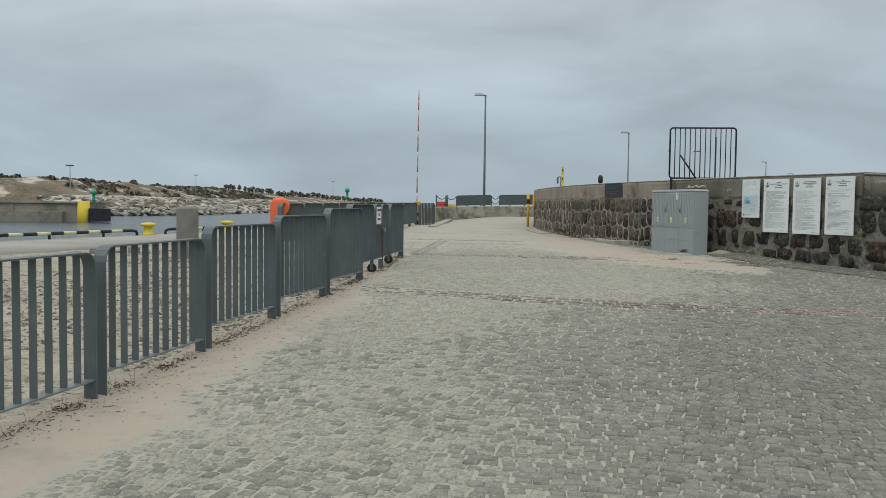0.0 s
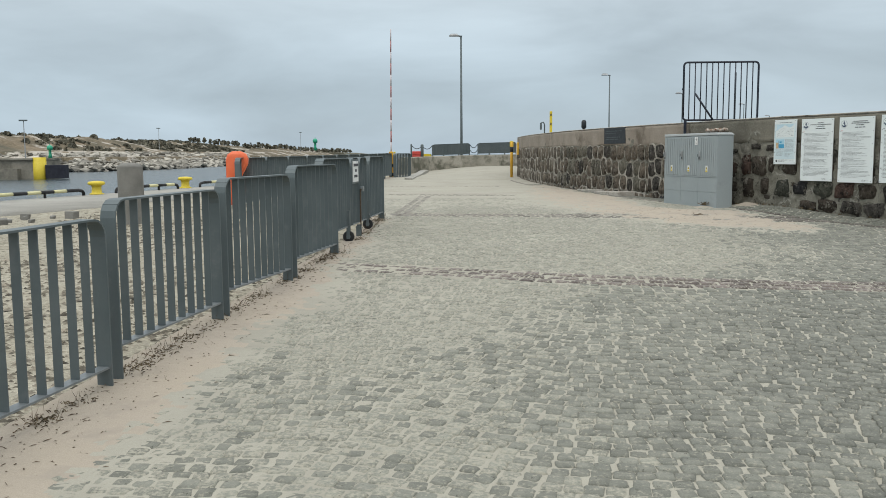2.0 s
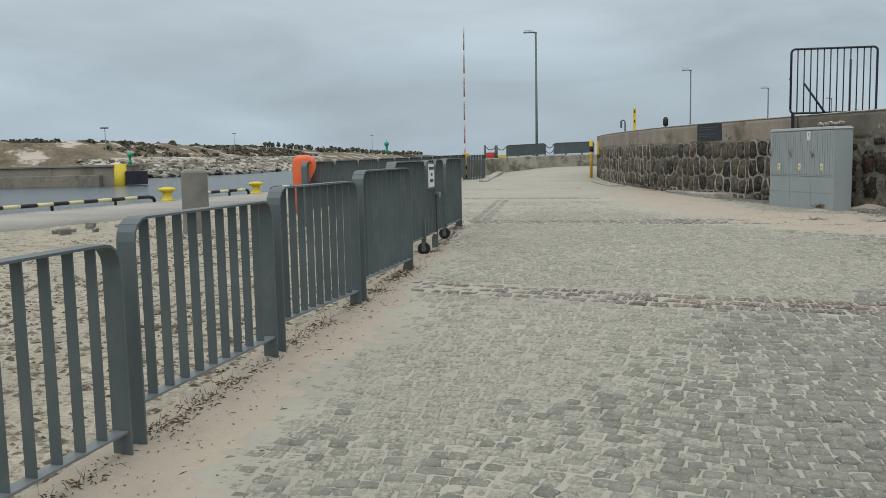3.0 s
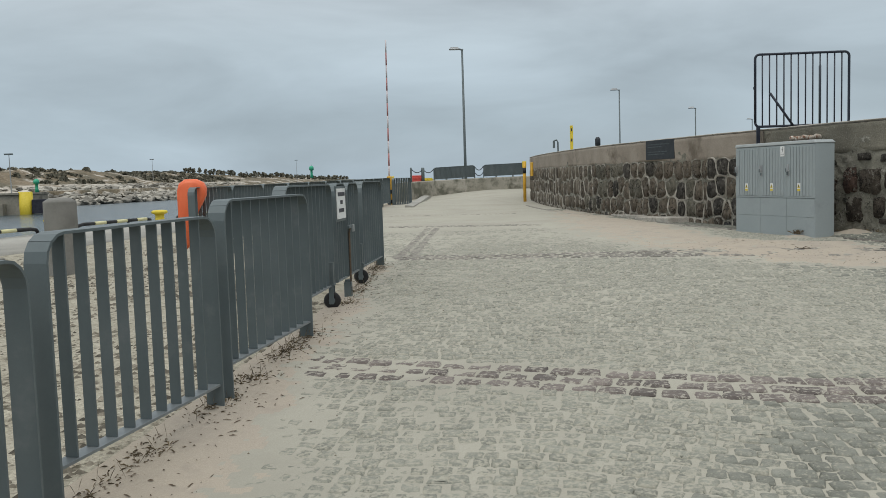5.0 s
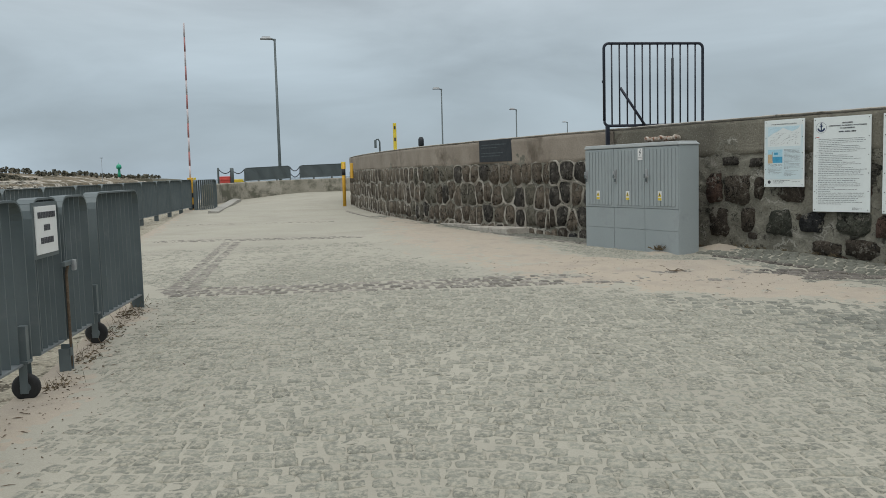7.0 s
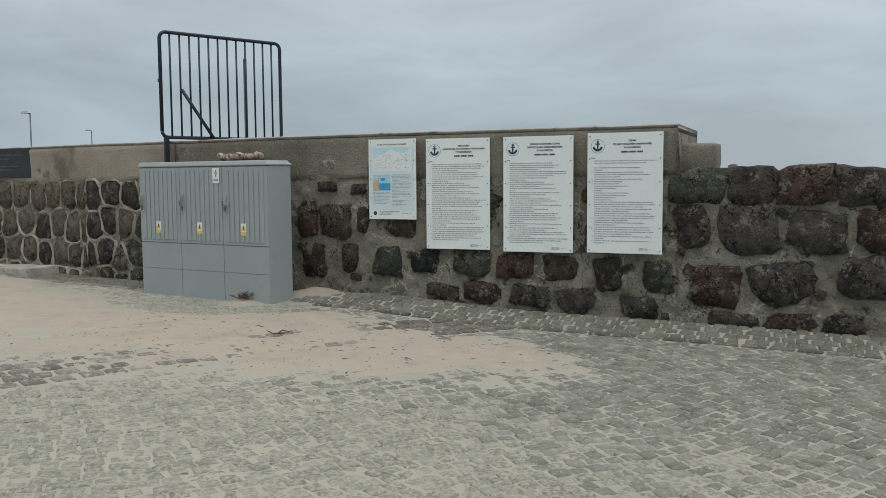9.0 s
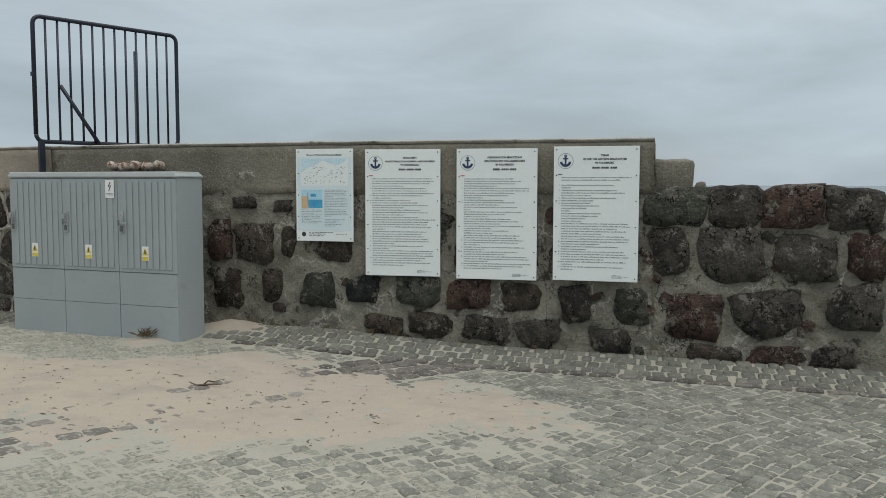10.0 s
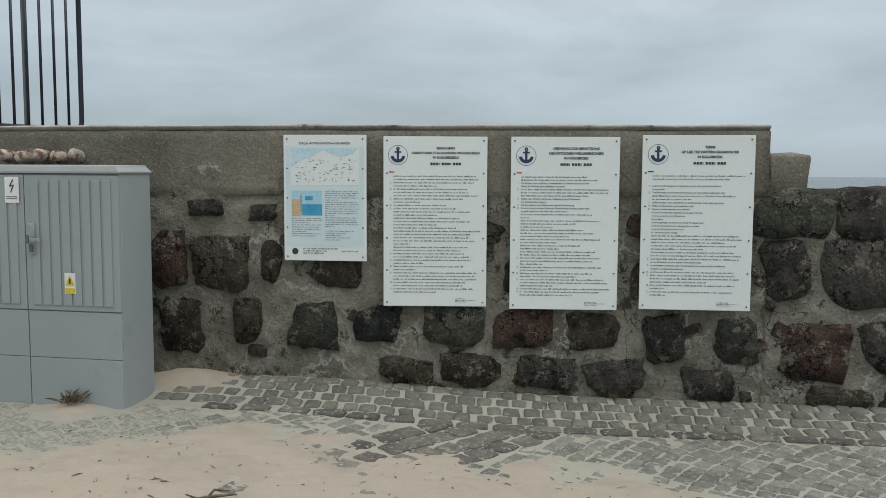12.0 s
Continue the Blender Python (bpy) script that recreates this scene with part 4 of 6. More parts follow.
def cabinet():
    a, b = Vector((4.975, 20.11, 0.50)), Vector((5.452, 18.385, 0.50))
    d = b - a
    base = thing("electrical_cabinet", pose(*a, 0, 0, math.degrees(math.atan2(d.y, d.x))), "grey three-door electrical cabinet standing against the stone wall", "electrical cabinet")
    W, D, Hb = d.length, 0.345, 1.335
    bm = bmesh.new()
    box(bm, (0, 0.012, -0.1), (W, D, Hb), 0.006)
    part("body", bm, M["cabinet"], base)
    bm = bmesh.new()
    box(bm, (-0.012, -0.012, Hb + 0.001), (W + 0.012, D + 0.01, Hb + 0.05), 0.012)
    for vv in bm.verts:
        if vv.co.z > Hb + 0.03:
            vv.co.y = 0.02 + (vv.co.y - 0.02) * 0.9
            vv.co.x = W / 2 + (vv.co.x - W / 2) * 0.985
    part("lid", bm, M["cabinet_lid"], base, "pale grey lid")
    w3 = W / 3
    for i in range(3):
        x0, x1 = i * w3 + 0.003, (i + 1) * w3 - 0.003
        for z0, z1 in ((-0.05, 0.263), (0.266, 0.539)):
            bm = bmesh.new()
            box(bm, (x0, 0.0, z0), (x1, 0.012, z1), 0.003)
            part("base_panel", bm, M["cabinet"], base)
        bm = bmesh.new()
        box(bm, (x0, -0.004, 0.545), (x1, 0.012, 1.325), 0.003)
        ribs = []
        for k in range(8):
            xc = x0 + 0.035 + (x1 - x0 - 0.07) * (k + 0.5) / 8
            ribs.append((xc, 0.575, 1.30))
        door = part("door", bm, M["cabinet"], base)
        for xc, z0, z1 in ribs:
            bm = bmesh.new()
            box(bm, (xc - 0.025, -0.012, z0), (xc + 0.025, -0.0035, z1), 0.004)
            part("rib", bm, M["cabinet"], door)
        bm = bmesh.new()
        box(bm, (x0 + 0.03, -0.024, 0.87), (x0 + 0.07, -0.010, 1.05), 0.004)
        box(bm, (x0 + 0.035, -0.05, 0.945), (x0 + 0.058, -0.023, 0.968), 0.004)
        box(bm, (x0 + 0.035, -0.055, 0.945), (x0 + (0.125 if i == 2 else 0.06), -0.043, (0.965 if i == 2 else 1.03)), 0.004)
        part("handle", bm, M["steel"], door, "grey metal lever handle")
        bm = bmesh.new()
        box(bm, (x0 + 0.038, -0.034, 0.885), (x0 + 0.062, -0.0235, 0.93), 0.003)
        box(bm, (x0 + 0.042, -0.062, 0.935), (x0 + 0.058, -0.0555, 0.985), 0.002)
        part("lock", bm, M["fence"], door, "dark lock on the handle")
        xl = x0 + w3 * 0.47
        bm = bmesh.new()
        box(bm, (xl - 0.034, -0.0135, 0.645), (xl + 0.034, -0.0115, 0.765))
        lab = part("warning_label", bm, M["white"], door, "white and yellow electrical warning label")
        bm = bmesh.new()
        box(bm, (xl - 0.03, -0.0155, 0.649), (xl + 0.03, -0.0138, 0.678))
        vv = [bm.verts.new(p) for p in ((xl - 0.03, -0.0150, 0.694), (xl + 0.03, -0.0150, 0.694), (xl, -0.0150, 0.752))]
        bm.faces.new(vv)
        lab.data.materials.append(M["yellow"])
        part("label_print", bm, M["yellow"], base)
        bm = bmesh.new()
        box(bm, (xl - 0.005, -0.0172, 0.703), (xl + 0.005, -0.0158, 0.735))
        part("label_symbol", bm, M["ink"], base)
    # white label with a bolt sign
    xl = 2 * w3 - 0.07
    bm = bmesh.new()
    box(bm, (xl - 0.045, -0.0145, 1.165), (xl + 0.045, -0.0115, 1.315), 0.001)
    part("bolt_label", bm, M["white"], base, "white label with a lightning bolt")
    bm = bmesh.new()
    for p, q in (((0.012, 1.30), (-0.012, 1.262)), ((-0.012, 1.262), (0.014, 1.268)), ((0.014, 1.268), (-0.006, 1.225))):
        tube(bm, [(xl + p[0], -0.0165, p[1]), (xl + q[0], -0.0165, q[1])], 0.003, 5)
    for z in (1.19, 1.2):
        box(bm, (xl - 0.035, -0.0165, z), (xl + 0.035, -0.0148, z + 0.003))
    part("bolt_sign", bm, M["ink"], base)
    return base


cabinet()


# ---- notice boards ----
def lettered(body, size, material, parent, x, z, y=-0.0105, align="CENTER", weight=0.017):
    cu = bpy.data.curves.new("lettering", "FONT")
    cu.resolution_u = 3
    cu.body, cu.size, cu.align_x, cu.offset = body, size, align, size * weight
    ob = bpy.data.objects.new("lettering_source", cu)
    scene.collection.objects.link(ob)
    me = bpy.data.meshes.new_from_object(ob.evaluated_get(bpy.context.evaluated_depsgraph_get()))
    bpy.data.objects.remove(ob)
    me.materials.clear()
    out = finish("lettering", me, material, parent)
    out.matrix_local = pose(x, y, z, 90, 0, 0)
    return out


def disc(bm, x, z, r0, r1, y, n=28):
    """A flat ring, or a disc where r0 is 0."""
    o = [bm.verts.new((x + r1 * math.cos(2 * math.pi * k / n), y, z + r1 * math.sin(2 * math.pi * k / n))) for k in range(n)]
    if r0 == 0:
        bm.faces.new(o)
        return
    i = [bm.verts.new((x + r0 * math.cos(2 * math.pi * k / n), y, z + r0 * math.sin(2 * math.pi * k / n))) for k in range(n)]
    for k in range(n):
        bm.faces.new((o[k], o[(k + 1) % n], i[(k + 1) % n], i[k]))


def anchor(bm, x, z, y):
    box(bm, (x - 0.007, y, z - 0.034), (x + 0.007, y + 0.0005, z + 0.036))
    box(bm, (x - 0.021, y - 0.0005, z + 0.014), (x + 0.021, y, z + 0.024))
    disc(bm, x, z + 0.04, 0.003, 0.011, y)
    for k in range(8):
        a0, a1 = math.pi * (1.05 + 0.9 * k / 8), math.pi * (1.05 + 0.9 * (k + 1) / 8)
        q = [bm.verts.new((x + r * math.cos(a), y - 0.0006, z + r * math.sin(a))) for r, a in ((0.046, a0), (0.046, a1), (0.027, a1), (0.027, a0))]
        bm.faces.new(q)


def board(tl, br, name, label):
    """A thin panel hung on the wall between two of its corners, with bolts."""
    a, b = Vector(tl), Vector(br)
    d = (b - a).to_2d()
    base = thing(name, pose(a.x, a.y, b.z, 0, 0, math.degrees(math.atan2(d.y, d.x))), label, "information board", "notice boards on the wall")
    W, Hh = d.length, a.z - b.z
    bm = bmesh.new()
    box(bm, (0, -0.008, 0), (W, 0.006, Hh), 0.002)
    panel = part("panel", bm, M["board"], base)
    for x in (0.022, W - 0.022):
        for k in range(6 if Hh > 0.9 else 5):
            n = 5 if Hh > 0.9 else 4
            z = 0.025 + (Hh - 0.05) * k / n
            bm = bmesh.new()
            tube(bm, [(x, -0.0085, z), (x, -0.013, z)], [0.0055, 0.0035], 8)
            part("bolt", bm, M["ink"], base)
    for z, y0, y1 in ((0.15, 0.007, 0.09), (Hh - 0.15, 0.007, 0.09)):
        bm = bmesh.new()
        box(bm, (0.08, y0, z - 0.015), (W - 0.08, y1, z + 0.015))
        part("batten", bm, M["steel"], base)
    return base, W, Hh


def small_print(base, x0, x1, z_top, lines, step, high, seed, material=None, indent=0.0):
    """Rows of word bars standing in for small print that cannot be read; lines: the share of the full width that each row fills."""
    rnd = random.Random(seed)
    bm = bmesh.new()
    for i, share in enumerate(lines):
        if share <= 0:
            continue
        z = z_top - i * step
        x, end = x0 + indent, x0 + indent + (x1 - x0 - indent) * share
        while x < end:
            w = min(rnd.uniform(0.010, 0.040), end - x)
            lx = x
            while lx < x + w - 0.003:
                lw, lh = rnd.uniform(0.0026, 0.005), high * rnd.choice((0.75, 0.75, 0.8, 1.1))
                bm.faces.new([bm.verts.new((px, -0.0098, pz)) for px, pz in ((lx, z), (lx + lw, z), (lx + lw, z + lh), (lx, z + lh))])
                lx += lw + rnd.uniform(0.0016, 0.0026)
            x += w + 0.0055
    return tagged(part("small_print", bm, material or M["ink_soft"], base), kind="stuff")


def notice(tl, br, heads, lines, numbers, label, flag, words=None):
    base, W, Hh = board(tl, br, "notice_board", label)
    cx = W * 0.60
    for i, (t, size) in enumerate(heads):
        lettered(t, size, M["ink"], base, cx, Hh - 0.078 - 0.029 * i, weight=0.038)
    bm = bmesh.new()
    for k in range(11):
        x = cx - 0.095 + 0.0175 * k
        box(bm, (x, -0.0098, Hh - 0.175), (x + (0.014 if k not in (3, 7) else 0.005), -0.0086, Hh - 0.16))
    part("company_line", bm, M["ink"], base)
    bm = bmesh.new()
    disc(bm, W * 0.14, Hh - 0.115, 0.0585, 0.061, -0.0095)
    anchor(bm, W * 0.14, Hh - 0.115, -0.0100)
    part("anchor_emblem", bm, M["ink_blue"], base, "dark blue anchor emblem in a thin ring")
    bm = bmesh.new()
    box(bm, (0.035, -0.0098, Hh - 0.222), (0.068, -0.0086, Hh - 0.215))
    part("flag_mark", bm, M["red"] if flag else M["ink"], base)
    top, bottom = Hh - 0.248, 0.085
    step = (top - bottom) / (len(lines) - 1)
    words = words or {}
    small_print(base, 0.035, W - 0.04, top, [0 if i in words else s for i, s in enumerate(lines)], step, 0.0082, len(lines), indent=0.028)
    for i, t in words.items():
        lettered(t, 0.0132, M["ink_soft"], base, 0.063, top - i * step, align="LEFT", weight=0.022)
    for i, num in numbers:
        lettered(num, 0.014, M["ink"], base, 0.046, top - i * step, align="CENTER")
    small_print(base, W * 0.7, W * 0.9, 0.045, [0.5, 1, 0.6], 0.009, 0.005, 3)
    return base


notice((6.523, 17.279, 2.074), (6.794, 16.698, 1.02), [("REGULAMIN", 0.0205), ("KORZYSTANIA Z FALOCHRONU WSCHODNIEGO", 0.0185), ("W KOŁOBRZEGU", 0.0205)],
       [0.95, 0.97, 0.92, 0.5, 0.84, 0.86, 0.98, 0.8, 0.3, 0.62, 0.72, 0.88, 0.5, 0.76, 0.88, 0.5, 0.72, 1, 0.9, 0.86, 0.94, 0.2, 0.86, 0.78, 0.82, 0.88, 0.9, 0.35, 0.8, 0.25, 0.96, 0.94, 0.97, 0.84, 0.8, 0.92, 0.5],
       [(2, "1."), (4, "2."), (7, "3."), (9, "4."), (10, "5."), (24, "6."), (26, "7."), (28, "8."), (30, "9."), (33, "10."), (35, "11.")],
       "white notice board with Polish rules on the stone wall", True)
notice((6.819, 16.551, 2.073), (7.078, 15.945, 1.013), [("ORDNUNG ZUR BENUTZUNG", 0.0205), ("DES ÖSTLICHEN WELLENBRECHERS", 0.0205), ("IN KOŁOBRZEG", 0.0205)],
       [0.72, 0.84, 0.93, 0.55, 0.96, 0.95, 0.74, 0.82, 0.34, 0.7, 0.92, 0.52, 0.78, 0.1, 0.86, 0.6, 0.36, 0.7, 0.8, 0.54, 0.88, 0.4, 0.66, 0.44, 0.82, 0.78, 0.88, 0.8, 0.25, 0.9, 0.3, 0.8, 0.62, 0.92, 0.96, 0.36, 1, 0.88, 0.58],
       [(2, "1."), (4, "2."), (7, "3."), (9, "4."), (10, "5."), (26, "6."), (29, "7."), (31, "8."), (33, "9."), (36, "10."), (37, "11.")],
       "white notice board with German rules on the stone wall", True,
       {2: "Die Benutzer sind verpflichtet, Hinweisschilder und Verbote, die sich auf dem", 3: "Gebiet des Wellenbrechers befinden, zu beachten.",
        7: "Kinder unter 10 Jahren dürfen nur in Begleitung eines Erwachsenen", 8: "den Wellenbrecher betreten.",
        9: "Auf dem Gelände des Wellenbrechers gilt die Hafenordnung.", 10: "Personen, die sich auf dem Gebiet des Wellenbrechers befinden, dürfen nicht:"})
notice((7.114, 15.816, 2.084), (7.347, 15.196, 1.025), [("TERMS", 0.0205), ("OF USE THE EASTERN BREAKWATER", 0.0205), ("IN KOLOBRZEG", 0.0205)],
       [0.98, 0.82, 0, 0.93, 0.14, 0.98, 0.88, 0.42, 0.97, 0.56, 0.5, 0.7, 0.44, 0.14, 0.7, 0.64, 0.44, 0.36, 0.94, 0.96, 0.78, 0.9, 0.56, 0.88, 0.96, 0.94, 0.55, 0.98, 0.42, 0.88, 0.9, 0.94, 0.6, 0.9, 0.16, 0.88, 0.16],
       [(3, "1."), (5, "2."), (8, "3."), (9, "4."), (10, "5."), (25, "6."), (27, "7."), (29, "8."), (30, "9."), (33, "10."), (35, "11.")],
       "white notice board with English breakwater terms on the stone wall", False,
       {3: "Users of the Breakwater are required to comply with signs and prohibitions", 4: "in its grounds.", 5: "The Breakwater is monitored and the people on its grounds are obliged to obey",
        8: "Children under 10 are only allowed on the Breakwater under adult supervision.", 9: "Within the Breakwater, port regulations apply.", 10: "Persons at the Breakwater are prohibited:",
        11: "to cross the safety line designated by the safety barriers,", 12: "to jump on and from the Breakwater,", 13: "from angling,",
        14: "to throw garbage into the sea and clutter the Breakwater,", 15: "to set up of mobile sites for selling goods or services,", 16: "to set up of food points at the road,",
        17: "to consume alcohol or drugs,", 27: "It is forbidden to enter the area of the Breakwater for persons under the influence", 28: "of alcohol or intoxicating substances."})


def map_board():
    base, W, Hh = board((6.297, 17.865, 2.082), (6.474, 17.372, 1.299), "map_board", "pale blue hydrological station board with a map")

    def flat(name, x0, z0, x1, z1, material, y=-0.0092, label=""):
        bm = bmesh.new()
        box(bm, (x0, y, z0), (x1, y + 0.0006, z1))
        return part(name, bm, material, base, label)
    lettered("STACJA HYDROLOGICZNA KOŁOBRZEG", 0.0178, M["ink"], base, W / 2, Hh - 0.058, -0.0108)
    flat("print_ground", 0.015, 0.09, W - 0.015, Hh - 0.07, M["board_blue"])
    flat("map_sheet", 0.045, Hh - 0.31, W - 0.045, Hh - 0.075, M["board"], -0.0100)
    rnd = random.Random(4)
    bm = bmesh.new()
    pts = [(0.05, Hh - 0.2), (0.11, Hh - 0.16), (0.2, Hh - 0.125), (0.25, Hh - 0.095), (0.31, Hh - 0.12), (0.37, Hh - 0.14), (0.44, Hh - 0.115), (W - 0.05, Hh - 0.08), (0.05, Hh - 0.08)]
    bm.faces.new([bm.verts.new((x, -0.0105, z)) for x, z in pts])
    part("map_sea", bm, M["map_blue"], base)
    bm = bmesh.new()
    for _ in range(90):
        x = rnd.uniform(0.07, W - 0.07)
        z = rnd.uniform(Hh - 0.295, Hh - 0.15)
        box(bm, (x, -0.0112, z), (x + rnd.uniform(0.004, 0.014), -0.0106, z + rnd.uniform(0.002, 0.005)))
    tagged(part("map_marks", bm, M["ink_soft"], base), kind="stuff")
    flat("picture_sky", 0.05, Hh - 0.43, 0.245, Hh - 0.345, M["sky_print"], -0.0100)
    flat("picture_water", 0.115, Hh - 0.5, 0.245, Hh - 0.43, M["blue"], -0.0100)
    flat("picture_shore", 0.05, Hh - 0.505, 0.115, Hh - 0.40, M["tan"], -0.0103)
    flat("picture_post", 0.105, Hh - 0.48, 0.115, Hh - 0.37, M["steel"], -0.0106)
    flat("picture_gauge", 0.135, Hh - 0.405, 0.185, Hh - 0.38, M["blue"], -0.0106)
    small_print(base, 0.265, W - 0.045, Hh - 0.35, [0.95, 1, 0.9, 0.97, 0.4, 0.95, 1, 0.88, 1, 0.93, 0.97, 0.3, 0.97, 0.92, 0.96, 0.98, 0.3, 0, 0.9, 0.6, 0.5, 0.7, 0.45], 0.0138, 0.005, 5).location.y = -0.0014
    small_print(base, 0.05, 0.245, Hh - 0.52, [0.95, 1, 0.6, 0.97, 0.9, 0.95, 0.5, 0.97, 0.8], 0.0138, 0.005, 6).location.y = -0.0014
    small_print(base, 0.12, 0.34, 0.072, [1, 0.7, 0.6], 0.014, 0.007, 7, M["ink"])
    small_print(base, 0.37, 0.48, 0.058, [1], 0.014, 0.007, 8)
    bm = bmesh.new()
    disc(bm, 0.07, 0.058, 0, 0.02, -0.0095)
    part("emblem", bm, M["ink"], base)


map_board()


# ---- barrier grille on the wall's top ----
def grille():
    a, b = Vector((5.475, 20.555, 2.19)), Vector((7.0, 20.42, 2.19))
    d = b - a
    base = thing("wall_barrier", pose(*a, 0, 0, math.degrees(math.atan2(d.y, d.x))), "navy painted steel bar grille barring the wall top", "barrier")
    W, Hh, r = d.length, 1.19, 0.07
    loop = []
    for cx, cz, t0 in ((r, r, 180), (W - r, r, 270), (W - r, Hh - r, 0), (r, Hh - r, 90)):
        loop += [(cx + r * math.cos(radians(t0 + k * 22.5)), 0, cz + r * math.sin(radians(t0 + k * 22.5))) for k in range(5)]
    bm = bmesh.new()
    tube(bm, loop + [loop[0]], 0.021, 8)
    part("frame", bm, M["navy"], base, smooth=True)
    for k in range(12):
        x = W * (k + 1) / 13
        bm = bmesh.new()
        tube(bm, [(x, 0, 0), (x, 0, Hh)], 0.0115, 6)
        part("bar", bm, M["navy"], base, smooth=True)
    bm = bmesh.new()
    tube(bm, [(0.235, -0.03, 0.55), (0.62, -0.03, -0.01)], 0.02, 8)
    part("brace", bm, M["navy"], base, smooth=True)
    bm = bmesh.new()
    box(bm, (W * 0.69, 0.025, -0.06), (W * 0.69 + 0.035, 0.055, 0.98), 0.004)
    part("support_post", bm, M["fence"], base, "grey steel support post")
    bm = bmesh.new()
    box(bm, (0.02, -0.02, -1.0), (0.075, 0.02, 0.02), 0.004)
    part("mounting_post", bm, M["navy"], base)
    bm = bmesh.new()
    box(bm, (-0.03, -0.015, 0.62), (0.01, 0.015, 0.66), 0.003)
    part("hinge", bm, M["navy"], base)
    return base


grille()


# ---- bronze plaque, duct ends, slab at the wall ----
def plaque():
    a, b = Vector((4.636, 24.17, 2.134)), Vector((4.925, 23.165, 1.74))
    d = (b - a).to_2d()
    base = thing("plaque", pose(a.x, a.y, b.z, 0, 0, math.degrees(math.atan2(d.y, d.x))), "dark bronze memorial plaque on the wall's concrete band", "plaque")
    bm = bmesh.new()
    box(bm, (0, -0.01, 0), (d.length, 0.05, a.z - b.z), 0.006)
    part("plate", bm, M["plaque"], base)
    small_print(base, 0.08, d.length - 0.08, 0.3, [0.9, 0.6, 0, 0.8, 0.7], 0.05, 0.02, 4, M["fence"]).location.y = -0.003


plaque()

for k in range(5):
    c = Vector((5.72, 19.67, 1.955)).lerp(Vector((5.895, 19.22, 1.96)), k / 4)
    bm = bmesh.new()
    prof = [(0.0, 0.02), (0.028, 0.0), (0.044, 0.02), (0.05, 0.08), (0.044, 0.16), (0.05, 0.24)]
    lathe(bm, [(r * 0.86, h) for r, h in prof[1:]], 12)
    for vv in bm.verts:
        vv.co += Vector(noise.noise_vector(vv.co * 20 + Vector((k * 3, 0, 0)))) * 0.008
    ob = part("duct_end", bm, M["rust"], smooth=True)
    ob.matrix_world = Matrix.Translation(c + Vector((-0.06, -0.025, -0.012 * (k % 2)))) @ Vector((0.9, 0.38, -0.1)).to_track_quat("Z", "Y").to_matrix().to_4x4()
    tagged(ob, "rusty whitish duct end sticking out of the wall", "pipe", "duct ends in the wall")


def slab(x, y, turn, size, z, label):
    bm = bmesh.new()
    box(bm, (-size[0] / 2, -size[1] / 2, -0.15), (size[0] / 2, size[1] / 2, 0), 0.015)
    ob = part("concrete_slab", bm, M["cap"])
    ob.matrix_world = pose(x, y, z, 1.0, -1.5, turn)
    return tagged(ob, label, "slab")


slab(4.74, 23.42, -82, (1.6, 0.5), 0.585, "pale concrete slab lying at the wall's foot")
slab(4.58, 25.1, -84, (1.7, 0.42), 0.57, "worn concrete slab at the wall's foot")


# ---- gate fittings ----
def wheel(y):
    p = gate_point(y)
    z = zr(p)
    base = thing("castor", pose(p[0] + 0.03, p[1], z + 0.004, 0, 0, -6), "black rubber castor in a grey steel fork under the gate", "castor", "gate castors")
    turn = pose(0, 0, 0.076, 90, 0, 0)
    bm = bmesh.new()
    lathe(bm, [(0.045, -0.02), (0.068, -0.02), (0.076, -0.011), (0.076, 0.011), (0.068, 0.02), (0.045, 0.02)], 22)
    bmesh.ops.transform(bm, matrix=turn, verts=bm.verts)
    part("tyre", bm, M["black"], base, smooth=True)
    bm = bmesh.new()
    lathe(bm, [(0.016, -0.026), (0.047, -0.012), (0.047, 0.012), (0.016, 0.026)], 14)
    bmesh.ops.transform(bm, matrix=turn, verts=bm.verts)
    part("hub", bm, M["fence"], base)
    bm = bmesh.new()
    for yy in (-0.036, 0.036):
        box(bm, (-0.022, yy - 0.003, 0.045), (0.022, yy + 0.003, 0.22), 0.002)
    box(bm, (-0.03, -0.04, 0.21), (0.03, 0.04, 0.225), 0.002)
    box(bm, (-0.022, -0.025, 0.222), (0.022, 0.025, 0.42), 0.003)
    part("fork", bm, M["fence"], base)


wheel(13.95)
wheel(15.28)


def gate_sign():
    p, q = gate_point(14.17), gate_point(14.52)
    d = Vector(q) - Vector(p)
    base = thing("gate_sign", pose(p[0] + 0.055, p[1], 0, 0, 0, math.degrees(math.atan2(d.y, d.x))), "white prohibition sign on a grey backing plate on the gate", "sign", "")
    W = d.length
    bm = bmesh.new()
    box(bm, (-0.03, 0.004, 1.13), (W + 0.03, 0.012, 1.46), 0.002)
    part("backing_plate", bm, M["fence"], base)
    bm = bmesh.new()
    box(bm, (0, -0.004, 1.155), (W, 0.003, 1.435), 0.001)
    part("panel", bm, M["white"], base)
    bm = bmesh.new()
    rnd = random.Random(8)
    for z, share in ((1.365, 0.8), (1.29, 0.28), (1.215, 0.62)):
        x = W / 2 - W * share / 2
        while x < W / 2 + W * share / 2 - 0.01:
            box(bm, (x, -0.0062, z), (x + 0.02, -0.0048, z + 0.036))
            x += 0.027
    tagged(part("sign_print", bm, M["ink"], base), kind="stuff")
    return base


gate_sign()


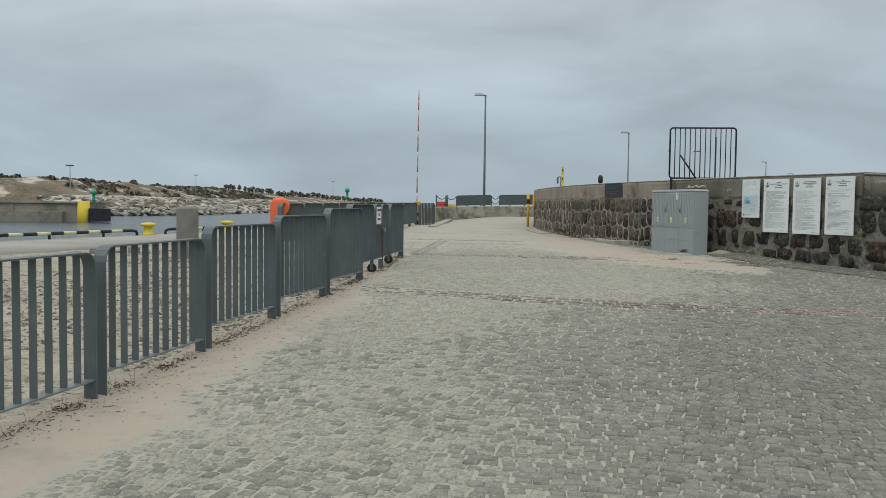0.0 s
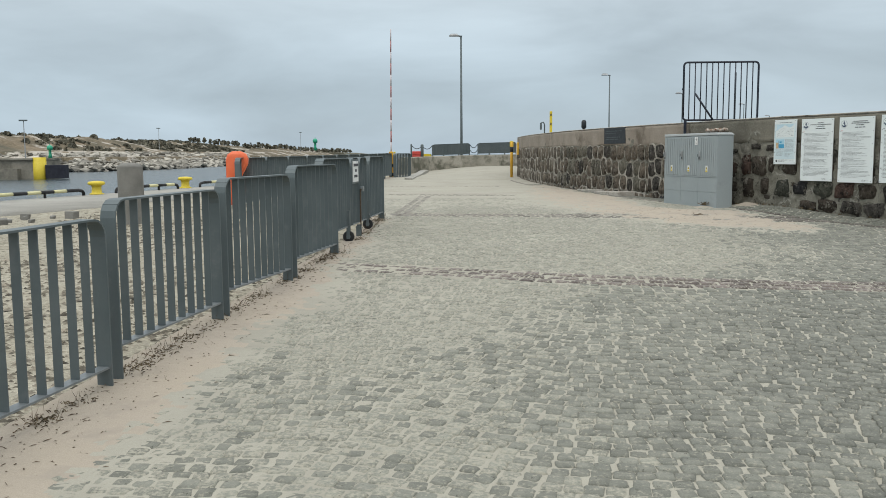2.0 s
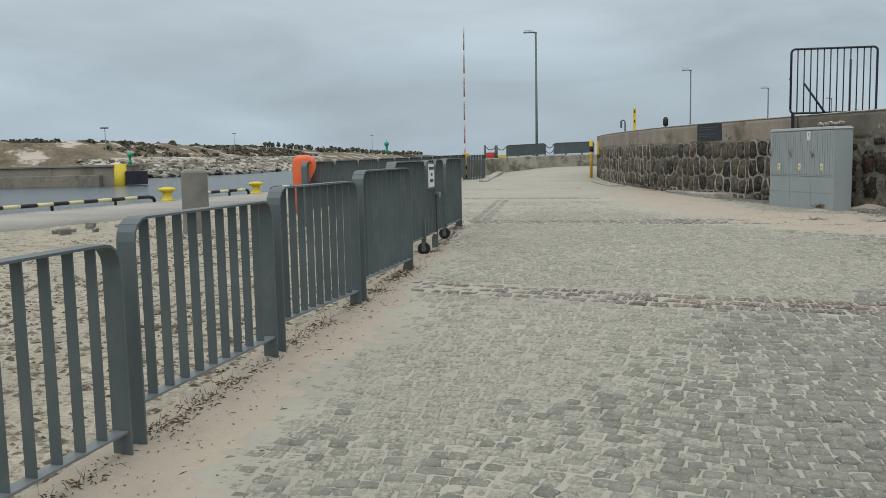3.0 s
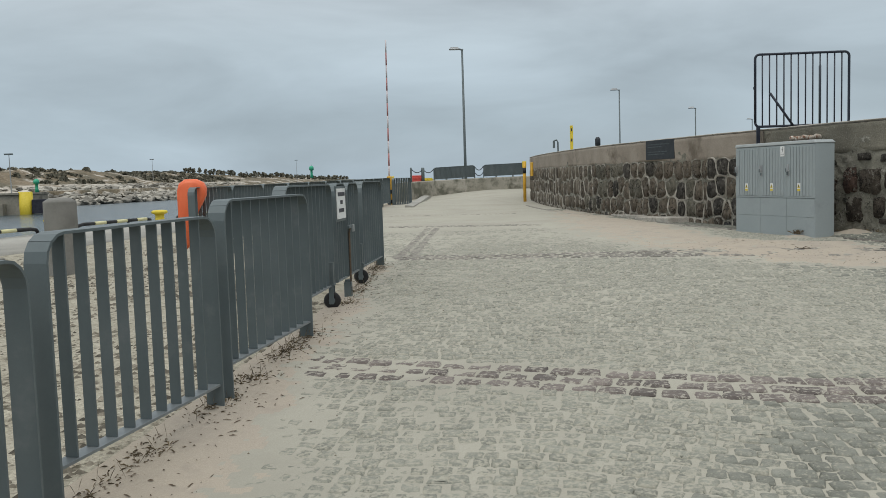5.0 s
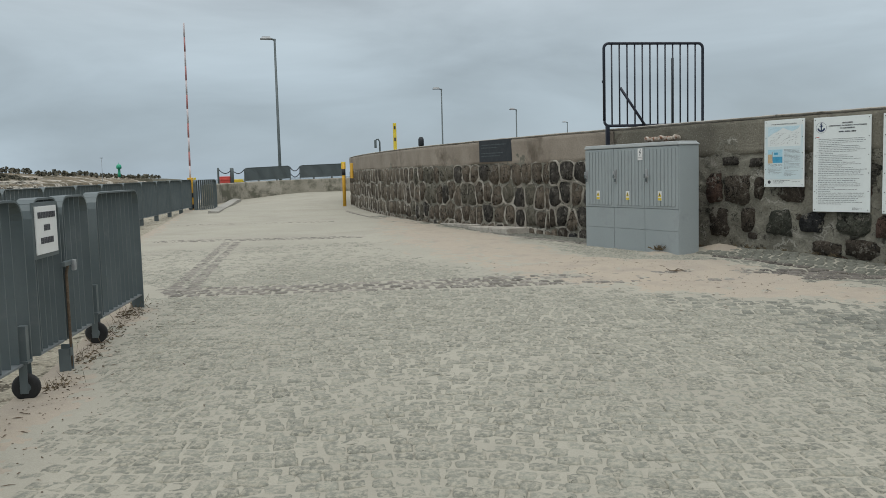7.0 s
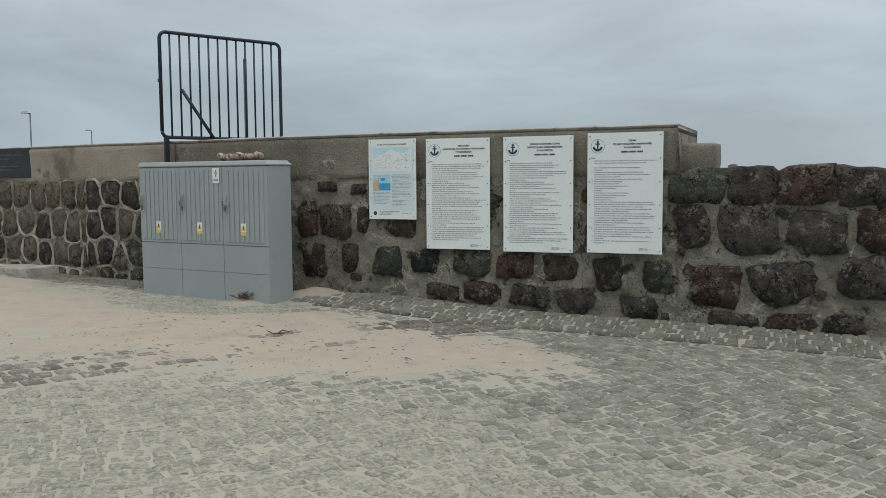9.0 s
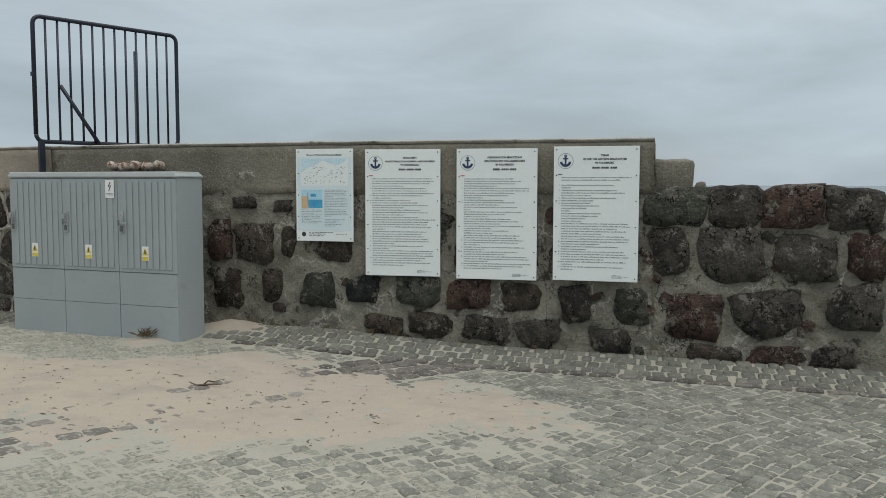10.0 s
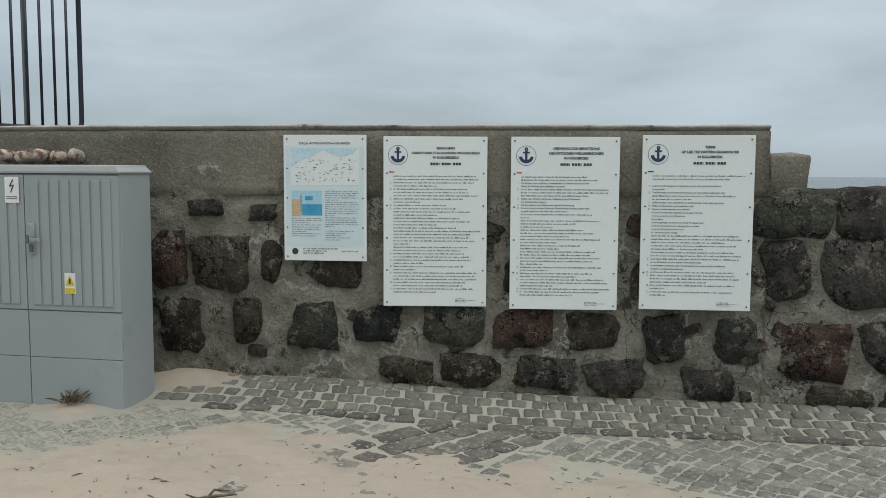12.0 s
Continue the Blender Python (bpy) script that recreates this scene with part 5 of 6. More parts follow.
def gate_lock():
    p = gate_point(14.63)
    z = zr(p)
    base = thing("gate_bolt", pose(p[0] + 0.05, p[1], z, 0, 0, 84), "steel drop bolt and latch holding the gate leaves", "latch")
    bm = bmesh.new()
    tube(bm, [(0, -0.01, 0.03), (0, -0.01, 0.62), (0.01, -0.02, 0.68)], 0.009, 6)
    part("rod", bm, M["twig"], base)
    bm = bmesh.new()
    box(bm, (-0.09, -0.03, 0.67), (0.10, -0.005, 0.70), 0.004)
    part("latch_bar", bm, M["fence"], base)
    bm = bmesh.new()
    box(bm, (0.07, -0.045, 0.63), (0.12, -0.022, 0.70), 0.006)
    part("padlock", bm, M["steel"], base)
    bm = bmesh.new()
    box(bm, (-0.065, -0.02, -0.02), (-0.05, 0.05, 0.15), 0.003)
    box(bm, (-0.005, -0.02, -0.02), (0.01, 0.05, 0.17), 0.003)
    box(bm, (-0.065, -0.02, 0.10), (0.01, -0.008, 0.15), 0.003)
    part("ground_stop", bm, M["fence"], base)


gate_lock()

# ---- water ----
bm = bmesh.new()
for vv in ((-3000, -3000), (3000, -3000), (3000, 4000), (-3000, 4000)):
    bm.verts.new((*vv, WATER_Z))
bm.faces.new(bm.verts[:])
wm = bpy.data.materials.new("sea_water")
wm.use_nodes = True
n_, l_ = wm.node_tree.nodes, wm.node_tree.links
wb = n_["Principled BSDF"]
wb.inputs["Base Color"].default_value = (0.045, 0.065, 0.075, 1)
wb.inputs["Roughness"].default_value = 0.18
wb.inputs["IOR"].default_value = 1.33
wt, wg, wbp = n_.new("ShaderNodeTexNoise"), n_.new("ShaderNodeNewGeometry"), n_.new("ShaderNodeBump")
wt.inputs["Scale"].default_value, wt.inputs["Detail"].default_value, wt.inputs["Roughness"].default_value = 0.9, 5.0, 0.6
wbp.inputs["Strength"].default_value, wbp.inputs["Distance"].default_value = 0.7, 0.35
l_.new(wg.outputs["Position"], wt.inputs["Vector"])
l_.new(wt.outputs["Fac"], wbp.inputs["Height"])
l_.new(wbp.outputs["Normal"], wb.inputs["Normal"])
tagged(part("water", bm, wm), "grey-blue rippled harbour and sea water", "water", kind="structure")

# ---- things on the quay ----


def bollard(y):
    x = float(quay_x(y)) + 0.18
    base = thing("mooring_bollard", pose(x, y, 0.213), "yellow painted steel mooring bollard on the quay edge", "bollard", "mooring bollards")
    bm = bmesh.new()
    lathe(bm, [(0.24, 0), (0.24, 0.03), (0.17, 0.06), (0.155, 0.2), (0.165, 0.3)], 20)
    part("shaft", bm, M["yellow"], base, smooth=True)
    bm = bmesh.new()
    lathe(bm, [(0.165, 0.3), (0.27, 0.34), (0.29, 0.39), (0.25, 0.44), (0.1, 0.46)], 20)
    part("head", bm, M["yellow"], base, "domed pale yellow head", smooth=True)


bollard(32.6)
bollard(37.7)


def guard_rail(y0, y1):
    """A low bent tube rail along the quay's edge, striped black and yellow."""
    base = thing("quay_guard_rail", pose(0, 0, 0), "low tube guard rail striped black and yellow on the quay", "guard rail", "quay guard rails")
    e = 0.19

    def p(y, z):
        return (float(quay_x(y)) + 0.3, y, z)
    n = max(4, int((y1 - y0) / 0.55))
    for k in range(n):
        a, b = y0 + 0.25 + (y1 - y0 - 0.5) * k / n, y0 + 0.25 + (y1 - y0 - 0.5) * (k + 1) / n
        bm = bmesh.new()
        tube(bm, [p(a, 0.21 + e), p(b, 0.21 + e)], 0.055, 8)
        part("stripe", bm, M["yellow_pale"] if k % 2 else M["black"], base, smooth=True)
    for s, y in ((1, y0), (-1, y1)):
        bm = bmesh.new()
        tube(bm, [p(y, 0.19), p(y, 0.21 + e - 0.1), p(y + s * 0.06, 0.21 + e - 0.03), p(y + s * 0.25, 0.21 + e)], 0.053, 8)
        part("end_bend", bm, M["black"], base, smooth=True)
    k = y0 + 2.4
    while k < y1 - 1:
        bm = bmesh.new()
        tube(bm, [p(k, 0.19), p(k, 0.21 + e)], 0.045, 8)
        part("support", bm, M["black"], base, smooth=True)
        k += 2.4


M["yellow_pale"] = surface("faded_yellow_paint", (0.58, 0.55, 0.30), (0.66, 0.62, 0.36), 0.6, scale=5, fine=50, bump=0.1, bump_dist=0.003)
guard_rail(19.0, 25.2)
guard_rail(25.3, 31.8)
guard_rail(33.4, 37.0)
guard_rail(38.5, 44.5)

# round concrete post with a shallow conical top
bm = bmesh.new()
lathe(bm, [(0.27, -0.1), (0.255, 0.0), (0.25, 1.14), (0.25, 1.16), (0.16, 1.215), (0.02, 1.225)], 28)
M["post_concrete"] = surface("dark_concrete_post", (0.17, 0.166, 0.15), (0.22, 0.214, 0.195), 0.9, scale=3, fine=70, bump=0.4)
ob = part("concrete_post", bm, M["post_concrete"], smooth=True)
ob.matrix_world = pose(-5.95, 20.3, 0.16)
tagged(ob, "thick round grey concrete post with a conical top", "post")


def life_ring_case():
    base = thing("life_ring_case", pose(-3.62, 19.05, 0.38, 0, 0, 8), "orange plastic life ring housing on a steel post", "life ring case")
    outline = [(x - 0.12, z) for x, z in ((0.0, 0.24), (0.04, 0.2), (0.1, 0.2), (0.14, 0.24), (0.19, 0.5), (0.26, 0.68), (0.35, 0.86), (0.41, 0.98), (0.42, 1.08), (0.38, 1.17), (0.28, 1.22), (0.12, 1.22), (0.03, 1.16), (0.0, 1.05))]
    bm = bmesh.new()
    rings = []
    for y, s in ((-0.13, 0.86), (-0.11, 0.96), (-0.06, 1.0), (0.06, 1.0), (0.11, 0.96), (0.13, 0.86)):
        rings.append([Vector((0.0 + x * s, y, 0.75 + (z - 0.75) * s)) for x, z in outline])
    tube_rings(bm, rings)
    part("housing", bm, M["orange"], base, smooth=True)
    bm = bmesh.new()
    tube(bm, [(0.05, 0.15, -0.3), (0.05, 0.15, 1.0)], 0.03, 10)
    part("post", bm, M["steel"], base, smooth=True)


life_ring_case()

# rubble along the inner edge of the quay deck
rnd = random.Random(77)
for k in range(9):
    cx, cy = ((-9.0, 20.8), (-8.35, 21.8))[k % 2]
    x, y = cx + rnd.gauss(0, 0.3), cy + rnd.gauss(0, 0.25)
    w = rnd.uniform(0.1, 0.26)
    bm = bmesh.new()
    box(bm, (-w / 2, -w * 0.35, -0.05), (w / 2, w * 0.35, w * 0.55), 0.02)
    for vv in bm.verts:
        vv.co += Vector(noise.noise_vector(vv.co * 7 + Vector((k, 0, 0)))) * 0.03
    ob = part("rubble_block", bm, M["post_concrete"], smooth=False)
    ob.matrix_world = pose(x, y, float(land_z(x, y)) + 0.0, rnd.uniform(-8, 8), rnd.uniform(-8, 8), rnd.uniform(0, 180))
    tagged(ob, "broken grey rubble block on the sandy ground", "rubble", "rubble blocks by the quay")


# ---- far end of the road: parapet, barrier, lamps ----
PARA = [(-0.45, 41.9, 1.34), (-0.1, 43.2, 1.37), (0.8, 44.3, 1.4), (2.7, 45.0, 1.44), (4.5, 45.3, 1.46), (9.0, 45.7, 1.52)]
bm = bmesh.new()
rows = []
for i, (x, y, z) in enumerate(PARA):
    q, o = PARA[min(i + 1, 5)], PARA[max(i - 1, 0)]
    d = Vector((q[0] - o[0], q[1] - o[1])).normalized()
    nx, ny = -d.y * 0.45, d.x * 0.45
    rows.append([Vector((x, y, 0.2)), Vector((x, y, z - 0.03)), Vector((x + nx * 0.06, y + ny * 0.06, z)), Vector((x + nx, y + ny, z)), Vector((x + nx, y + ny, 0.2))])
tube_rings(bm, rows)
tagged(part("parapet", bm, M["parapet"]), "stained pale concrete parapet wall at the road's end", "parapet", kind="structure")
bm = bmesh.new()
rows = []
for x, y, z in [(-0.5, 34.3, 0.55), (-0.3, 37.0, 0.56), (-0.06, 40.0, 0.6), (0.12, 42.2, 0.65), (0.3, 43.4, 0.68)]:
    rows.append([Vector((x, y, 0.2)), Vector((x + 0.02, y, z + 0.1)), Vector((x + 0.3, y - 0.05, z + 0.08)), Vector((x + 0.34, y - 0.05, 0.2))])
tube_rings(bm, rows)
tagged(part("kerb", bm, M["concrete"]), "pale concrete kerb bending along the road's edge", "kerb", kind="structure")


def parapet_panel(x0, y0, z0, x1, y1, z1):
    base = thing("parapet_panel", pose(x0, y0, z0, 0, 0, math.degrees(math.atan2(y1 - y0, x1 - x0))), "grey steel railing panel standing on the parapet", "railing", "parapet railing panels")
    ln = math.hypot(x1 - x0, y1 - y0)
    sl = (z1 - z0) / ln
    bm = bmesh.new()
    flat_bar(bm, [(0, 0), (0, 0.5), (0.04, 0.57), (0.1, 0.6), (ln - 0.1, 0.6 + sl * ln), (ln - 0.04, 0.57 + sl * ln), (ln, 0.5 + sl * ln), (ln, sl * ln)], 0.08, 0.02)
    part("frame", bm, M["fence"], base)
    n = int(ln / 0.04)
    for k in range(1, n):
        x = ln * k / n
        bm = bmesh.new()
        box(bm, (x - 0.014, -0.03, 0.085 + sl * x), (x + 0.014, 0.03, 0.592 + sl * x))
        part("slat", bm, M["fence"], base)
    bm = bmesh.new()
    flat_bar(bm, [(0.01, 0.09), (ln - 0.01, 0.09 + sl * ln)], 0.07, 0.02)
    part("bottom_rail", bm, M["fence"], base)
    for x in (ln * 0.3, ln * 0.7):
        bm = bmesh.new()
        box(bm, (x - 0.03, -0.03, sl * x), (x + 0.03, 0.03, 0.09 + sl * x))
        part("foot", bm, M["fence"], base)


parapet_panel(0.80, 44.5, 1.365, 2.66, 45.18, 1.425)
parapet_panel(3.07, 45.22, 1.43, 5.0, 45.5, 1.47)


def chain_post(x, y, z, high, thick):
    bm = bmesh.new()
    tube(bm, [(0, 0, 0), (0, 0, high - 0.03), (0, 0, high)], [thick, thick, thick * 0.7], 10)
    ob = part("chain_post", bm, M["fence"], smooth=True)
    ob.matrix_world = pose(x, y, z)
    tagged(ob, "dark steel chain post on the parapet", "post", "chain posts")


def swag(a, b, dip):
    bm = bmesh.new()
    a, b = Vector(a), Vector(b)
    tube(bm, [a.lerp(b, k / 10) - Vector((0, 0, dip * (1 - (2 * k / 10 - 1) ** 2))) for k in range(11)], 0.018, 6)
    tagged(part("chain", bm, M["plaque"], smooth=True), "dark hanging chain between railing posts", "chain", "hanging chains")


chain_post(-0.22, 43.5, 1.27, 0.72, 0.04)
chain_post(0.3, 44.1, 1.30, 0.68, 0.075)
swag((-0.22, 43.5, 1.95), (0.3, 44.1, 1.92), 0.17)
swag((0.3, 44.1, 1.92), (0.80, 44.5, 1.92), 0.17)
swag((2.66, 45.18, 1.98), (3.07, 45.22, 1.99), 0.18)
swag((2.66, 45.18, 1.72), (3.07, 45.22, 1.73), 0.17)


def crate(name, x, y, z, size, material, label, category):
    bm = bmesh.new()
    box(bm, (-size[0] / 2, -size[1] / 2, 0), (size[0] / 2, size[1] / 2, size[2]), 0.03)
    box(bm, (-size[0] / 2 - 0.02, -size[1] / 2 - 0.02, size[2] * 0.8), (size[0] / 2 + 0.02, size[1] / 2 + 0.02, size[2] * 0.9), 0.01)
    ob = part(name, bm, material)
    ob.matrix_world = pose(x, y, z, 0, 0, 15)
    return tagged(ob, label, category)


crate("plastic_barrier", 0.02, 44.2, 0.9, (0.42, 0.3, 0.75), M["red"], "red plastic road barrier behind the parapet", "barrier")
crate("safety_crate", 0.5, 44.75, 0.9, (0.4, 0.35, 0.62), M["yellow"], "yellow crate behind the parapet posts", "crate")


def barrier_boom():
    base = thing("barrier_boom", pose(-1.02, 36.85, 0.5), "raised red and white barrier boom on an amber post", "barrier")
    bm = bmesh.new()
    box(bm, (-0.09, -0.09, -0.1), (0.09, 0.09, 1.12), 0.02)
    part("post", bm, M["amber"], base)
    bm = bmesh.new()
    box(bm, (0.1, -0.07, 0.55), (0.17, 0.07, 1.12), 0.02)
    part("drive_box", bm, M["yellow"], base)
    for z in (0.15, 0.5):
        bm = bmesh.new()
        box(bm, (-0.094, -0.094, z), (0.094, 0.094, z + 0.14), 0.006)
        part("black_band", bm, M["black"], base)
    n = 11
    for k in range(n):
        z0, z1 = 1.05 + 4.82 * k / n, 1.05 + 4.82 * (k + 1) / n
        bm = bmesh.new()
        tube(bm, [(0.0 + 0.004 * k, 0, z0), (0.004 * (k + 1), 0, z1)], 0.03 - 0.0006 * k, 8)
        part("boom_stripe", bm, M["red_faded"] if k % 2 else M["white_faded"], base, smooth=True)


M["white_faded"] = surface("faded_white_paint", (0.5, 0.45, 0.46), (0.58, 0.53, 0.54), 0.55, scale=5, fine=50, bump=0.1, bump_dist=0.003)
M["red_faded"] = surface("faded_red_paint", (0.36, 0.15, 0.15), (0.42, 0.2, 0.19), 0.55, scale=5, fine=50, bump=0.1, bump_dist=0.003)
barrier_boom()


def marker_post(x, y, z, high, label, plate=False):
    base = thing("marker_post", pose(x, y, z), label, "post", "yellow marker posts")
    bm = bmesh.new()
    tube(bm, [(0, 0, 0), (0, 0, high)], 0.055, 10)
    part("post", bm, M["amber"], base, smooth=True)
    bm = bmesh.new()
    tube(bm, [(0, 0, high * 0.72), (0, 0, high * 0.86)], 0.062, 10)
    part("black_band", bm, M["black"], base, smooth=True)
    bm = bmesh.new()
    box(bm, (-0.07, -0.03, high * 0.86), (0.07, 0.03, high + 0.03), 0.02)
    part("head", bm, M["yellow"], base)


marker_post(3.66, 35.9, 0.58, 1.38, "amber barrier post with a black band by the wall")
bm = bmesh.new()
box(bm, (-0.07, -0.02, 0), (0.07, 0.02, 0.46), 0.01)
ob = part("wall_marker", bm, M["amber"])
ob.matrix_world = pose(3.79, 35.0, 1.47, 0, 0, -70)
tagged(ob, "amber marker plate fixed to the stone wall", "marker")


def street_lamp(x, y, z, high, head, turn, r=0.07, group="street lamps"):
    base = thing("street_lamp", pose(x, y, z, 0, 0, turn), "grey steel street lamp with a flat head", "street lamp", group)
    bm = bmesh.new()
    tube(bm, [(0, 0, -0.2), (0, 0, high * 0.25), (0, 0, high)], [r * 1.3, r * 1.1, r * 0.75], 10)
    part("pole", bm, M["fence"], base, smooth=True)
    bm = bmesh.new()
    tube(bm, [(0.05, 0, high - 0.06), (-head * 0.4, 0, high + 0.02)], r * 0.7, 8)
    part("arm", bm, M["fence"], base, smooth=True)
    bm = bmesh.new()
    box(bm, (-head, -head * 0.22, high - 0.04), (-head * 0.2, head * 0.22, high + 0.09), 0.04)
    for vv in bm.verts:
        if vv.co.z > high + 0.02:
            vv.co.y *= 0.6
            vv.co.x = -head * 0.55 + (vv.co.x + head * 0.55) * 0.75
    part("head", bm, M["steel"], base, "pale grey lamp head")


street_lamp(2.32, 46.2, 0.95, 6.42, 0.6, 0, 0.058)
street_lamp(13.0, 60.0, -1.4, 8.05, 0.55, 0, 0.05)
street_lamp(19.5, 65.0, -1.4, 7.15, 0.5, 0, 0.05)
street_lamp(37.65, 100.0, -1.4, 8.3, 0.6, 0, 0.06)
street_lamp(46.9, 115.0, -1.4, 7.6, 0.6, 0, 0.06)

# slim posts standing on and behind the wall
base = thing("yellow_post", pose(4.42, 31.2, 2.14), "slim yellow post standing on the wall's top", "post")
bm = bmesh.new()
box(bm, (-0.04, -0.04, 0), (0.04, 0.04, 0.76), 0.01)
part("post", bm, M["yellow"], base)
for z in (0.3, 0.6):
    bm = bmesh.new()
    box(bm, (-0.025, -0.045, z), (0.015, -0.0405, z + 0.08))
    part("mark", bm, M["ink"], base)
base = thing("sign_post", pose(8.68, 46.9, -1.4), "slim dark post with a round device behind the wall", "post")
bm = bmesh.new()
tube(bm, [(0, 0, 0), (0, 0, 4.5)], 0.05, 8)
part("post", bm, M["plaque"], base)
bm = bmesh.new()
lathe(bm, [(0.07, 4.15), (0.13, 4.22), (0.13, 4.5), (0.07, 4.6)], 14)
part("device", bm, M["plaque"], base, smooth=True)
base = thing("small_lamp", pose(5.62, 40.3, 2.14), "small dark bent lamp on the wall's top", "lamp")
bm = bmesh.new()
tube(bm, [(0, 0, 0), (0, 0, 0.62), (-0.05, 0, 0.72), (-0.14, 0, 0.7)], 0.03, 8)
part("stem", bm, M["fence"], base, smooth=True)
bm = bmesh.new()
box(bm, (-0.2, -0.05, 0.4), (-0.12, 0.05, 0.7), 0.02)
part("shade", bm, M["fence"], base)

# ---- the far side of the harbour ----
M["dune"] = surface("dune_scrub", (0.10, 0.09, 0.06), (0.21, 0.165, 0.11), 0.95, scale=0.14, fine=1.6, bump=0.8, bump_dist=0.5, c3=(0.46, 0.42, 0.36), c3_scale=0.12, c3_from=0.53, c3_to=0.59, grit=0.45)
M["riprap"] = surface("pale_riprap", (0.23, 0.216, 0.185), (0.38, 0.355, 0.305), 0.9, scale=0.8, fine=6, bump=0.6, bump_dist=0.1, vary="island", vary_amount=0.55)
M["pier"] = surface("pier_concrete", (0.20, 0.185, 0.15), (0.29, 0.27, 0.225), 0.9, scale=0.25, fine=3, bump=0.4, bump_dist=0.1, c3=(0.11, 0.105, 0.085), c3_scale=0.3, c3_from=0.52, c3_to=0.68)
M["scrub"] = surface("dark_scrub", (0.10, 0.1, 0.075), (0.165, 0.15, 0.11), 0.95, scale=0.5, fine=4, bump=0.6, bump_dist=0.3, vary="island", vary_amount=0.4)


def shore_x(y):
    return np.interp(y, [150, 172, 200, 266, 340, 470, 560], [-110, -66, -58, -55, -50, -38, -30])


us = np.concatenate([np.linspace(0, 30, 40), np.linspace(32, 260, 60)])
ysf = np.concatenate([np.linspace(150, 300, 130), np.linspace(303, 560, 70)])


def dune_z(x, y):
    d = shore_x(y) - x
    rise = 1.35 + 1.2 * ramp01(d, 3, 9) + (3.6 - 1.6 * ramp01(y, 300, 420)) * ramp01(d, 10, 30)
    return rise + 3.0 * (fbm(x * 0.045, y * 0.03, 91, 4) - 0.5) * ramp01(d, 9, 26) + 1.2 * (fbm(x * 0.3, y * 0.3, 95, 3) - 0.5) * ramp01(d, 9, 20) - 4.0 * ramp01(d, 1.0, -1.0)


sheet("far_dunes", lambda y, u: shore_x(y) - u, us, ysf, dune_z, M["dune"], "far sandy dunes with brown scrub across the harbour", "dunes")

# sloping armour of pale boulders along the far shore
rnd = random.Random(5)
vs, fs = [], []
ico = bmesh.new()
bmesh.ops.create_icosphere(ico, subdivisions=1, radius=1.0)
iv, jf = [v.co.copy() for v in ico.verts], [[v.index for v in f.verts] for f in ico.faces]
ico.free()
for k in range(1500):
    y = 168 + 130 * rnd.random() ** 1.3
    d = rnd.uniform(-4.5, 6.5)
    x = float(shore_x(y)) - d
    z = WATER_Z + 0.1 + 3.1 * (d + 4.5) / 11 + rnd.uniform(-0.1, 0.5)
    s = rnd.choice((rnd.uniform(0.3, 0.7), rnd.uniform(0.6, 1.2)))
    rot = Euler((rnd.uniform(-0.35, 0.35), rnd.uniform(-0.35, 0.35), rnd.uniform(0, 6))).to_matrix()
    o = len(vs)
    for p in iv:
        q = Vector((p.x * 1.6, p.y * 1.1, p.z * 0.5)) * (1 + 0.35 * noise.noise(p * 1.7 + Vector((k, 0, 0))))
        vs.append((rot @ q) * s + Vector((x, y, z)))
    fs += [[o + i for i in f] for f in jf]
me = bpy.data.meshes.new("shore_boulders")
me.from_pydata(vs, [], fs)
tagged(finish("shore_boulders", me, M["riprap"]), "pale boulders heaped along the far shore", "boulders", kind="stuff")


def leaf_clumps(name, places, material, label, category, seed):
    """Far bushes and trees: many small tilted leaf cards in uneven crowns on thin stems."""
    rnd = random.Random(seed)
    vs, fs = [], []
    for x, y, z, w, h, trunk in places:
        if trunk:
            o = len(vs)
            t = w * 0.06
            vs += [(x - t, y, z - 0.5), (x + t, y, z - 0.5), (x + t * 0.6, y, z + h * 0.7), (x - t * 0.6, y, z + h * 0.7), (x, y + t, z - 0.5), (x, y + t, z + h * 0.7)]
            fs += [[o, o + 1, o + 2, o + 3], [o + 1, o + 4, o + 5, o + 2]]
        for _ in range(46 if trunk else 26):
            a, r = rnd.uniform(0, 6.28), rnd.random() ** 0.6
            zz = (0.28 + 0.72 * rnd.random()) if trunk else rnd.random()
            k = (1 - abs(zz - 0.58) * 1.5) if trunk else (1 - zz * 0.6)
            c = Vector((x + w * 0.5 * r * k * math.cos(a), y + w * 0.5 * r * k * math.sin(a), z + h * zz))
            s = w * rnd.uniform(0.08, 0.19)
            m = Euler((rnd.uniform(0, 6), rnd.uniform(0, 6), rnd.uniform(0, 6))).to_matrix()
            o = len(vs)
            vs += [c + m @ Vector(p) * s for p in ((-1, -0.6, 0), (1, -0.7, 0.2), (0.8, 0.8, 0), (-0.7, 0.9, 0.2))]
            fs.append([o, o + 1, o + 2, o + 3])
    me = bpy.data.meshes.new(name)
    me.from_pydata([tuple(v) for v in vs], [], fs)
    return tagged(finish(name, me, material), label, category, kind="stuff")


